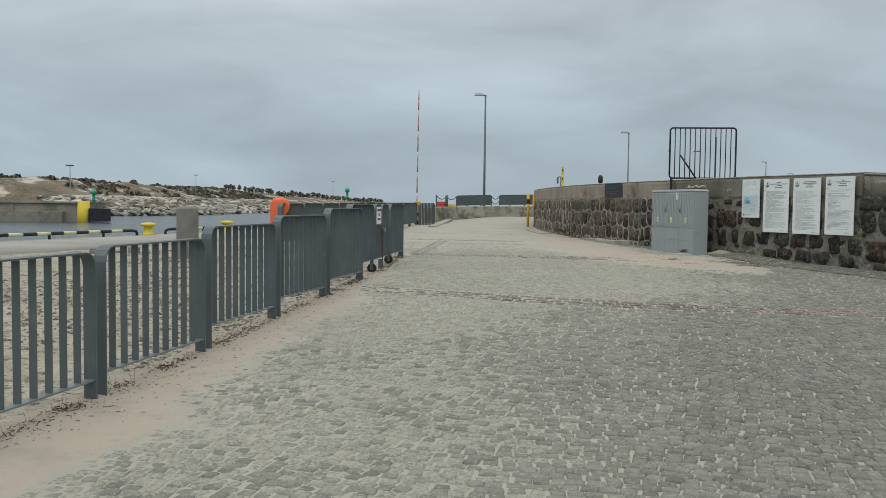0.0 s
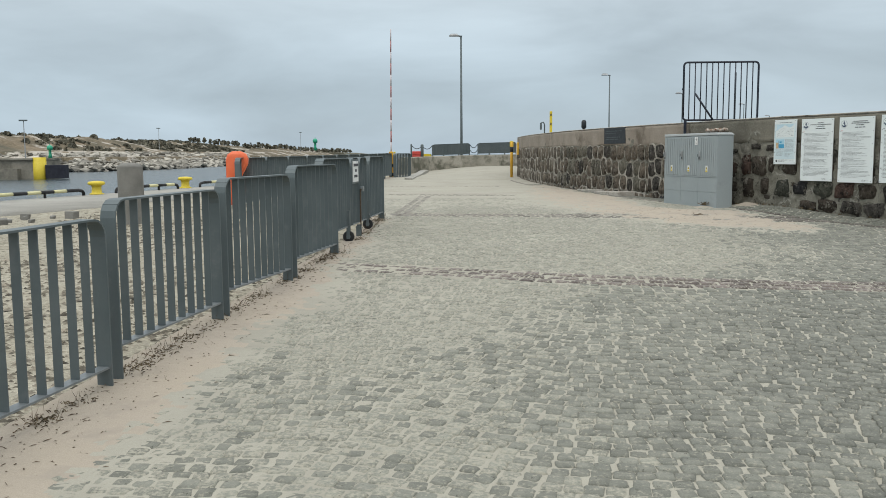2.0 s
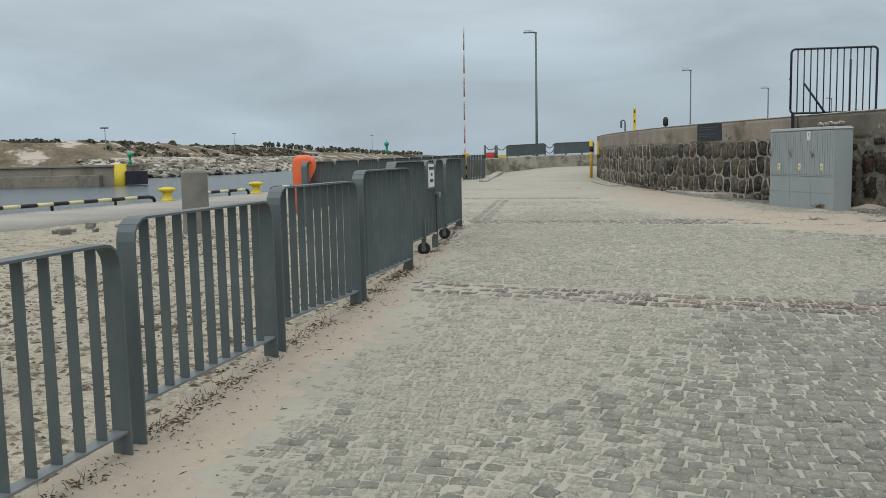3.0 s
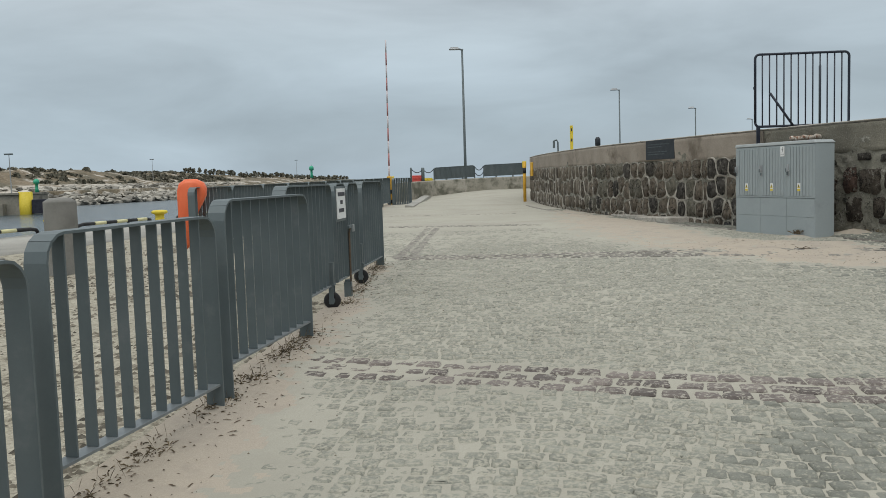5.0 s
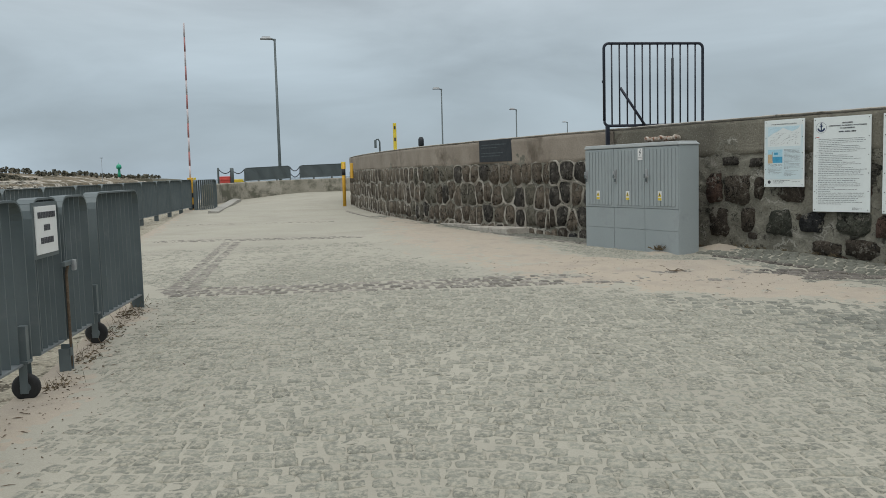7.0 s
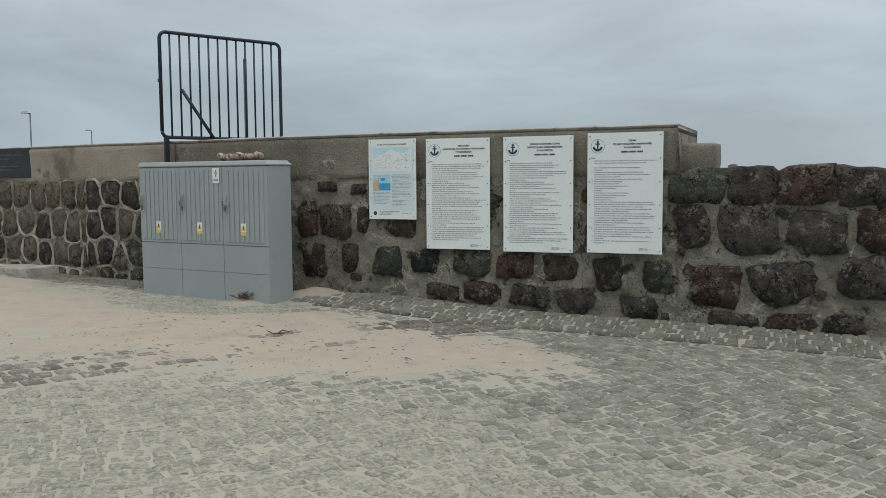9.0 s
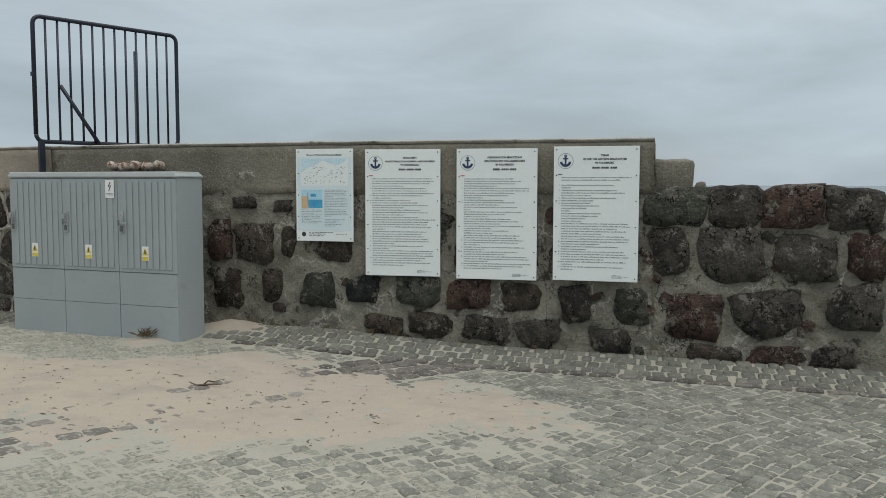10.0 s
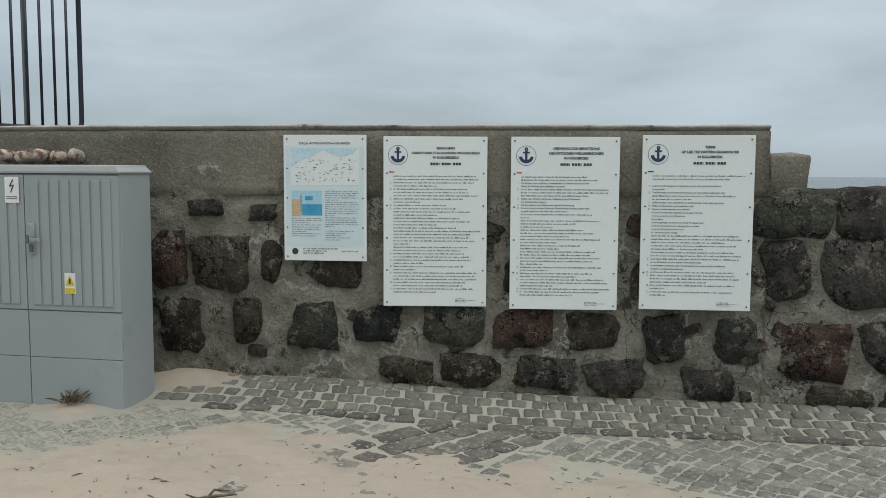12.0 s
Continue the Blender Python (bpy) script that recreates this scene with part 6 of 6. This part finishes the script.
rnd = random.Random(9)
bushes = []
for _ in range(1500):
    y = rnd.uniform(172, 330)
    x = float(shore_x(y)) - rnd.uniform(11, 75)
    if fbm(x * 0.05, y * 0.05, 33, 3) > 0.45:
        bushes.append((x, y, float(dune_z(x, y)) - 0.3, rnd.uniform(1.2, 3.6), rnd.uniform(0.3, 0.85), False))
leaf_clumps("dune_scrub", bushes, M["scrub"], "dark scrub bushes on the far dunes", "scrub", 1)
row = []
for k in range(64):
    t = k / 63
    x, y = -82 + 43 * t + rnd.uniform(-1, 1), 326 + 225 * t + rnd.uniform(-2, 2)
    row.append((x, y, float(dune_z(x, y)) - 0.2, rnd.uniform(1.8, 3.0), rnd.uniform(1.7, 2.7), True))
leaf_clumps("far_trees", row, M["scrub"], "row of small dark trees on the far shore", "trees", 2)


# concrete pier head with yellow and black fenders
def pier():
    base = thing("pier_head", pose(-50, 118, 0), "weathered concrete pier head with yellow and black fenders", "pier")
    bm = bmesh.new()
    box(bm, (-90, 0, -3.2), (0, 9, 1.02), 0.05)
    part("body", bm, M["pier"], base)
    bm = bmesh.new()
    box(bm, (-90, -0.25, 1.03), (0.1, 9.2, 1.3), 0.04)
    part("deck", bm, M["pier"], base, "pale deck slab")
    bm = bmesh.new()
    box(bm, (-34, -1.1, -3.2), (-1.6, -0.01, -0.05), 0.06)
    part("ledge", bm, M["pier"], base)
    for x in (-9, -18, -27, -36):
        bm = bmesh.new()
        box(bm, (x, -0.12, -0.02), (x + 0.35, -0.005, 1.0), 0.02)
        part("rib", bm, M["pier"], base)
    bm = bmesh.new()
    tube(bm, [(0.6, 0.6, -3), (0.6, 0.6, 1.4)], 0.85, 16)
    part("fender", bm, M["yellow"], base, "yellow round fender", smooth=True)
    bm = bmesh.new()
    box(bm, (1.5, 0.1, -1.4), (4.1, 1.4, 0.4), 0.08)
    part("fender", bm, M["rubber_blue"], base, "blue-black rubber fender")
    return base


M["rubber_blue"] = surface("blue_black_rubber", (0.016, 0.018, 0.028), (0.028, 0.03, 0.042), 0.8, scale=2, fine=9, bump=0.3)
pier()


def beacon(x, y, z, high, r, label):
    base = thing("beacon", pose(x, y, z), label, "beacon")
    bm = bmesh.new()
    lathe(bm, [(r * 0.75, 0), (r * 0.5, high * 0.3), (r * 0.5, high * 0.62), (r, high * 0.66), (r * 1.02, high * 0.85), (r * 0.7, high * 0.97), (r * 0.1, high)], 16)
    part("tower", bm, M["green"], base, smooth=True)
    bm = bmesh.new()
    tube(bm, [(0, 0, high * 0.98), (0, 0, high * 1.12)], r * 0.08, 6)
    part("mast", bm, M["green"], base)


beacon(-44.0, 400, 3.4, 5.4, 1.05, "green harbour beacon tower on the far breakwater")
beacon(-48.3, 119.5, 1.3, 1.7, 0.36, "small green light on the pier head")
for x, y, z, h in ((-52.2, 121, 1.3, 5.0), (-70, 245, 3.5, 5.5), (-43, 340, 2.0, 8.0)):
    base = thing("mast", pose(x, y, z), "thin pale light mast on the far shore", "mast", "far light masts")
    bm = bmesh.new()
    tube(bm, [(0, 0, -0.5), (0, 0, h)], [0.09, 0.05], 6)
    part("pole", bm, M["steel"], base)
    bm = bmesh.new()
    box(bm, (-0.6, -0.12, h - 0.05), (0.5, 0.12, h + 0.15), 0.04)
    part("lamp", bm, M["fence"], base)
# low breakwater running on to the right of the far shore
bm = bmesh.new()
rows = []
for x, y, z in [(-38, 470, 2.6), (-34, 520, 2.4), (-29, 600, 1.6), (-26, 640, 0.4)]:
    rows.append([Vector((x - 14, y, -3)), Vector((x - 10, y, z)), Vector((x + 1, y, z)), Vector((x + 6, y, -3))])
tube_rings(bm, rows)
tagged(part("breakwater", bm, M["scrub"]), "low dark breakwater far across the water", "breakwater", kind="structure")

# ---- litter, weeds, twigs ----


def weed_tuft(x, y, z, r, n, seed, label):
    rnd = random.Random(seed)
    bm = bmesh.new()
    for _ in range(n):
        a, t = rnd.uniform(0, 6.28), rnd.uniform(0.15, 1)
        p = Vector((x + rnd.uniform(-r, r) * 0.5, y + rnd.uniform(-r, r) * 0.5, z - 0.01))
        q = p + Vector((math.cos(a) * r * t, math.sin(a) * r * t, r * rnd.uniform(0.05, 0.75)))
        w = Vector((-math.sin(a), math.cos(a), 0)) * rnd.uniform(0.001, 0.003)
        mid = p.lerp(q, 0.55) + Vector((0, 0, r * 0.12))
        f = [bm.verts.new(c) for c in (p - w * 0.5, p + w * 0.5, mid + w, q, mid - w)]
        bm.faces.new(f)
    return tagged(part("weed_tuft", bm, M["weed"]), label, "weed", "dry weeds")


for i, (x, y, r, n) in enumerate([(5.32, 18.66, 0.11, 60), (6.62, 17.38, 0.09, 40), (6.4, 17.95, 0.08, 34), (6.22, 18.35, 0.07, 30), (7.42, 15.45, 0.08, 30), (7.02, 16.35, 0.06, 26), (7.2, 15.95, 0.05, 20)]):
    weed_tuft(x, y, float(road_z(x, y)) + (0.045 if i == 0 else 0.012), r, n, i, "small dry green-brown weed at the wall's foot")
for i, s in enumerate((13.9, 13.75, 13.4, 13.0, 12.85, 12.5, 12.1, 11.9, 11.3, 10.7)):
    p, dd, nn = wall_at(s)
    x, y = p[0] + nn[0] * 0.05, p[1] + nn[1] * 0.05
    weed_tuft(x, y, float(road_z(x, y)) + 0.02, 0.035 + 0.012 * (i % 4), 26, 300 + i, "small dark weed at the wall's foot")
rnd = random.Random(31)


def fence_weed(bm, y0, seed):
    """Dry stalks and leaf bits caught along the bottom of the fence."""
    rnd = random.Random(seed)
    run = rnd.uniform(0.12, 0.4)
    for k in range(rnd.randint(50, 110)):
        y = y0 + rnd.gauss(0, 0.5) * run
        x = float(fence_x(y)) + rnd.gauss(0.0, 0.055)
        p = Vector((x, y, float(road_z(x, y) + max(0, sand_cover(x, y))) - 0.003))
        a, up = rnd.uniform(0, 6.28), rnd.uniform(0.02, 0.6) if k % 9 else rnd.uniform(1.0, 3.0)
        d = Vector((math.cos(a), math.sin(a), up)).normalized() * (rnd.uniform(0.012, 0.05) if k % 9 else rnd.uniform(0.05, 0.13))
        w = Vector((-math.sin(a), math.cos(a), 0)) * (rnd.uniform(0.0015, 0.006) if k % 9 else 0.0012)
        mid = p + d * 0.5 + Vector((0, 0, 0.006))
        bm.faces.new([bm.verts.new(c) for c in (p - w * 0.4, p + w * 0.4, mid + w, p + d, mid - w)])


bm = bmesh.new()
for i, y in enumerate((2.9, 3.6, 4.3, 4.9, 5.6, 6.0, 6.5, 7.1, 7.6, 8.1, 8.5, 9.0, 9.4, 9.9, 10.3, 10.8, 11.2, 11.6, 11.9, 12.15, 12.4, 12.6, 14.2, 14.7, 15.4, 15.8, 16.2, 16.6, 16.8)):
    fence_weed(bm, y + rnd.uniform(-0.15, 0.15), 50 + i)
tagged(part("weeds", bm, M["weed"]), "dry brown weed bits tangled at the fence's foot", "weeds", kind="stuff")
vs, fs = [], []
for i in range(1700):
    if i < 420:
        y = rnd.uniform(15.0, 18.6)
        x = rnd.uniform(3.0, 5.6) - 0.35 * (y - 16.8)
    else:
        y = rnd.uniform(3.5, 17)
        x = float(fence_x(y)) + abs(rnd.gauss(0, 0.3)) - 0.1
    z = float(road_z(x, y) + sand_cover(x, y)) + 0.003
    a, ln, w = rnd.uniform(0, 6.28), rnd.choice([rnd.uniform(0.002, 0.007), rnd.uniform(0.003, 0.01), rnd.uniform(0.003, 0.01), rnd.uniform(0.008, 0.03)]), rnd.uniform(0.0015, 0.004)
    d, s = Vector((math.cos(a), math.sin(a), 0)) * ln, Vector((-math.sin(a), math.cos(a), 0)) * w
    o = len(vs)
    c = Vector((x, y, z))
    vs += [c - d - s, c + d - s * 0.5, c + d + s, c - d + s, c + Vector((0, 0, w * 1.4))]
    fs += [[o, o + 1, o + 4], [o + 1, o + 2, o + 4], [o + 2, o + 3, o + 4], [o + 3, o, o + 4]]
me = bpy.data.meshes.new("litter")
me.from_pydata([tuple(v) for v in vs], [], fs)
tagged(finish("litter", me, M["twig"]), "dark bits of seaweed and bark strewn on the sand", "litter", kind="stuff")
bm = bmesh.new()
z = float(road_z(4.66, 17.05) + sand_cover(4.66, 17.05)) + 0.012
tube(bm, [(4.6, 17.14, z + 0.02), (4.63, 17.1, z - 0.004), (4.68, 17.05, z), (4.73, 16.97, z + 0.004)], [0.003, 0.007, 0.007, 0.003], 6)
tube(bm, [(4.66, 17.07, z), (4.70, 17.07, z + 0.018), (4.745, 17.02, z + 0.006)], [0.005, 0.006, 0.002], 6)
tagged(part("driftwood_twig", bm, M["twig"], smooth=True), "forked dark driftwood twig on the sand", "twig")

# rubble and dark weed behind the fence
vs, fs = [], []
rnd = random.Random(61)
for i in range(15000):
    y = rnd.uniform(1, 26)
    x = float(fence_x(y)) - 0.15 - 6.5 * rnd.random() ** 1.4
    if fbm(x * 0.8, y * 0.8, 17, 3) < 0.46:
        continue
    z = float(land_z(x, y)) - 0.005
    s = rnd.choice((rnd.uniform(0.008, 0.02), rnd.uniform(0.012, 0.034)))
    o = len(vs)
    for k in range(5):
        a = 6.28 * (k + rnd.uniform(-0.3, 0.3)) / 5
        vs.append((x + 1.7 * s * math.cos(a) * rnd.uniform(0.7, 1.3), y + s * math.sin(a), z - 0.01))
    vs.append((x + rnd.uniform(-0.3, 0.3) * s, y, z + s * rnd.uniform(0.25, 0.6)))
    fs += [[o + k, o + (k + 1) % 5, o + 5] for k in range(5)]
me = bpy.data.meshes.new("ground_rubble")
me.from_pydata(vs, [], fs)
M["pebble"] = surface("dark_pebbles", (0.09, 0.08, 0.06), (0.27, 0.24, 0.19), 0.9, scale=9, vary="island", vary_amount=0.6)
tagged(finish("ground_rubble", me, M["pebble"]), "dark pebbles and weed bits on the sandy ground", "rubble", kind="stuff")

# ---- setts ----
TILT = radians(-14.5)
CT, ST = math.cos(TILT), math.sin(TILT)


def to_plan(u, v):
    """From the paving's own axes (u along the courses, v across) to the plan."""
    return u * CT - v * ST, u * ST + v * CT


def to_paving(x, y):
    return x * CT + y * ST, -x * ST + y * CT


# the cross bands of larger setts: x and y of their middle lines, and how many rows
BANDS = [((-1.6, -1.0, 0.1, 0.7, 1.2, 1.8, 2.4, 4.0, 8.0), (11.97, 11.74, 11.41, 11.19, 11.04, 10.9, 10.82, 10.66, 10.3), 3),
         ((-1.0, -0.45, 1.1, 2.8, 3.6, 4.5, 5.65, 6.6), (17.6, 17.49, 17.18, 17.0, 16.96, 16.85, 16.68, 16.32), 4),
         ((-3.0, 3.0), (24.9, 23.35), 3), ((-3.0, 3.0), (29.8, 28.25), 2)]


def band_y(i, x):
    return np.interp(x, BANDS[i][0], BANDS[i][1])




def setts_mesh(cx, cy, ang, w, l, lift, name):
    """Joined setts: worn blocks with rounded shoulders, each at its own height and turn."""
    n = len(cx)
    rng = np.random.RandomState(n)
    ring = np.array([(-1, -0.8), (-0.82, -1), (0.76, -1), (1, -0.84), (1, 0.76), (0.84, 1), (-0.78, 1), (-1, 0.82)], float)
    pts = []
    jit = rng.uniform(-0.12, 0.12, (n, 8, 2))
    for scale, dz in ((1.03, -0.03), (0.98, -0.009), (0.76, 0.0)):
        q = (ring[None] + jit) * scale * 0.5 * np.stack([w, l], 1)[:, None, :]
        c, s = np.cos(ang)[:, None], np.sin(ang)[:, None]
        x, y = cx[:, None] + q[..., 0] * c - q[..., 1] * s, cy[:, None] + q[..., 0] * s + q[..., 1] * c
        z = road_z(x, y) + lift[:, None] + dz + (rng.uniform(-0.003, 0.002, (n, 8)) if dz == 0 else rng.uniform(-0.003, 0.003, (n, 8)))
        pts.append(np.stack([x, y, z], -1))
    v = np.concatenate(pts, 1).reshape(-1, 3)
    f = [(16, 17, 18, 19), (16, 19, 20, 23), (20, 21, 22, 23)] + [(r * 8 + k, r * 8 + (k + 1) % 8, (r + 1) * 8 + (k + 1) % 8, (r + 1) * 8 + k) for r in (0, 1) for k in range(8)]
    faces = (np.arange(n)[:, None, None] * 24 + np.array(f)[None]).reshape(-1, 4)
    return mesh_np(name, v, faces)


pavement = bpy.data.objects["pavement_sand"]
rng = np.random.RandomState(3)
cw, cl = 0.098, 0.092
rows = []
v = to_paving(0, -9)[1]
while v < to_paving(0, 27)[1]:
    us = np.arange(-12, 14, cw) + rng.uniform(0, cw)
    us = us + rng.uniform(-0.012, 0.012, len(us))
    wave = 0.06 * np.cos(2 * np.pi * us / 2.3)
    slope = -0.06 * 2 * np.pi / 2.3 * np.sin(2 * np.pi * us / 2.3)
    rows.append(np.stack([us, np.full_like(us, v) + wave + rng.uniform(-0.006, 0.006, len(us)), np.arctan(slope)], 1))
    v += cl
allp = np.vstack(rows)
px, py = to_plan(allp[:, 0], allp[:, 1])
in_band = (np.abs(py - band_y(0, px)) < 0.262) | ((np.abs(py - band_y(1, px)) < 0.36) & (px < 6.65)) | (np.abs(py - band_y(2, px)) < 0.3)
kerb_d = wall_x(py) - px
cover = sand_cover(px, py)
keep = (~in_band) & (px > fence_x(py) + 0.1) & (kerb_d > 0.62) & (cover < 0.014) & (py > -2.5) & (py < 22.5)
px, py, an = px[keep], py[keep], allp[keep, 2] + TILT
n = len(px)
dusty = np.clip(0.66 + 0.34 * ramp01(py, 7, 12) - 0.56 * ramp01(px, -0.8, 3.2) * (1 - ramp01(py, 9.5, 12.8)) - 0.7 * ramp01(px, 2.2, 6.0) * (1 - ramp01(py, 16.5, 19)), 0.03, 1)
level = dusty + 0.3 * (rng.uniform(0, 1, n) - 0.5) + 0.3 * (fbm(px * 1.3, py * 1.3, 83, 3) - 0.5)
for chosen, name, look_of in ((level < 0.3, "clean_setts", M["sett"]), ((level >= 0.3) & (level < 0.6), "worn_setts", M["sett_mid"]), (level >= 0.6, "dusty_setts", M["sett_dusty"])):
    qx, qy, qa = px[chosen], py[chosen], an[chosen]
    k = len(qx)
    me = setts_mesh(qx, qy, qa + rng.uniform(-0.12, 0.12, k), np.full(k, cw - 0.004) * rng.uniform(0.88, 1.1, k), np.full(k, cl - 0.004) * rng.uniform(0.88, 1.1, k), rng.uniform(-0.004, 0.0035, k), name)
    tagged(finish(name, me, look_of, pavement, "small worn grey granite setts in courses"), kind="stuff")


def sett_block(i, w, l):
    rnd = random.Random(i)
    ring = [(-1, -0.78), (-0.84, -1), (0.78, -1), (1, -0.84), (1, 0.78), (0.84, 1), (-0.78, 1), (-1, 0.84)]
    j = [(rnd.uniform(-0.1, 0.1), rnd.uniform(-0.1, 0.1)) for _ in ring]
    vs = [((a + jx) * sc * w / 2, (b + jy) * sc * l / 2, z + (rnd.uniform(-0.003, 0.003) if z == 0 else 0)) for sc, z in ((1.02, -0.05), (0.98, -0.01), (0.8, 0.0)) for (a, b), (jx, jy) in zip(ring, j)]
    fs = [tuple(range(16, 24))] + [(r * 8 + k, r * 8 + (k + 1) % 8, (r + 1) * 8 + (k + 1) % 8, (r + 1) * 8 + k) for r in (0, 1) for k in range(8)]
    me = bpy.data.meshes.new("sett")
    me.from_pydata(vs, [], fs)
    me.materials.append(M["sett_dark"])
    return me


BLOCKS = [sett_block(i, 0.152, 0.142) for i in range(10)]
KERBS = [sett_block(40 + i, 0.19, 0.085) for i in range(8)]
rnd = random.Random(21)


for me in KERBS:
    me.materials[0] = M["sett_kerb"]
DARK_BLOCKS = [sett_block(i + 60, 0.155, 0.145) for i in range(6)]
for me in DARK_BLOCKS:
    me.materials[0] = M["sett_kerb"]


def put_block(meshes, x, y, turn, lift):
    ob = new("sett", rnd.choice(meshes))
    ob.parent = pavement
    ob.matrix_local = pose(x, y, float(road_z(x, y)) + lift, 0, 0, math.degrees(turn) + rnd.uniform(-4, 4))


# the dark cross band that the camera steps over, and where the next band meets the wall
far_blocks = []
for i, (x0, x1) in enumerate(((-1.25, 8.0), (-0.9, 6.6), (-1.6, 2.4), (-1.6, 2.4))):
    rows_n = BANDS[i][2]
    for r in range(rows_n):
        x_mid = x0 + (r % 2) * 0.08
        while x_mid < x1:
            turn = math.atan2(float(band_y(i, x_mid + 0.1) - band_y(i, x_mid - 0.1)), 0.2)
            off = (r - (rows_n - 1) / 2) * 0.158 + rnd.uniform(-0.014, 0.014)
            x, y = x_mid - math.sin(turn) * off + rnd.uniform(-0.012, 0.012), float(band_y(i, x_mid)) + math.cos(turn) * off
            dark = i == 1 and x > 5.5
            if x > fence_x(y) + 0.2 and wall_x(y) - x > 0.62 and (dark or sand_cover(x, y) < (0.018 if i == 1 and x > 2.6 else 0.014)):
                lift = rnd.uniform(-0.001, 0.005)
                if i == 0 or dark:
                    put_block(DARK_BLOCKS if dark else BLOCKS, x, y, turn, lift + (0.007 if dark else -0.0055 * (1 - float(ramp01(x, -0.6, 1.2)))))
                else:
                    far_blocks.append((x, y, turn + rnd.uniform(-0.1, 0.1), rnd.uniform(0.12, 0.15), rnd.uniform(0.11, 0.14), lift + (0.008 if i == 1 and x > 2.6 else 0.001)))
            x_mid += 0.166 * math.cos(turn)
# long band beside the far stretch of fence
for k in range(38):
    for c in range(2):
        x, y = -0.53 + 0.56 * k / 38 + 0.17 * c, 17.5 + 6.2 * k / 38
        far_blocks.append((x, y, radians(5), 0.15, 0.15, 0.002))
# kerb course and the strip of setts at the wall's foot
s = wall_s(12.4)
kerb_n = 0
while s < wall_s(33):
    p, d, nrm = wall_at(s)
    ang = math.atan2(d[1], d[0])
    if not (18.3 < p[1] < 20.3):
        q = p + nrm * 0.56
        if p[1] < 18.3 and kerb_n < 60:
            put_block(KERBS, q[0], q[1], ang, 0.016)
            kerb_n += 1
        else:
            far_blocks.append((q[0], q[1], ang, 0.19, 0.085, 0.014))
    s += 0.205
strip = []
s = wall_s(12.4)
while s < wall_s(30):
    p, d, nrm = wall_at(s)
    ang = math.atan2(d[1], d[0])
    for c in range(4):
        q = p + nrm * (0.09 + 0.115 * c) + d * (rnd.uniform(-0.014, 0.014) + 0.056 * (c % 2))
        if not (18.45 < q[1] < 20.2):
            strip.append((q[0], q[1], ang + rnd.uniform(-0.08, 0.08), rnd.uniform(0.082, 0.105), rnd.uniform(0.084, 0.1), 0.012 + rnd.uniform(-0.004, 0.004)))
    s += 0.112
fb = np.array(far_blocks)
tagged(finish("band_setts", setts_mesh(fb[:, 0], fb[:, 1], fb[:, 2], fb[:, 3], fb[:, 4], fb[:, 5], "band_setts"), M["sett_dark_far"], pavement, "larger dark reddish setts laid in bands"), kind="stuff")
sb = np.array(strip)
tagged(finish("strip_setts", setts_mesh(sb[:, 0], sb[:, 1], sb[:, 2], sb[:, 3], sb[:, 4], sb[:, 5], "strip_setts"), M["sett_strip"], pavement, "grey setts in a strip at the wall's foot"), kind="stuff")
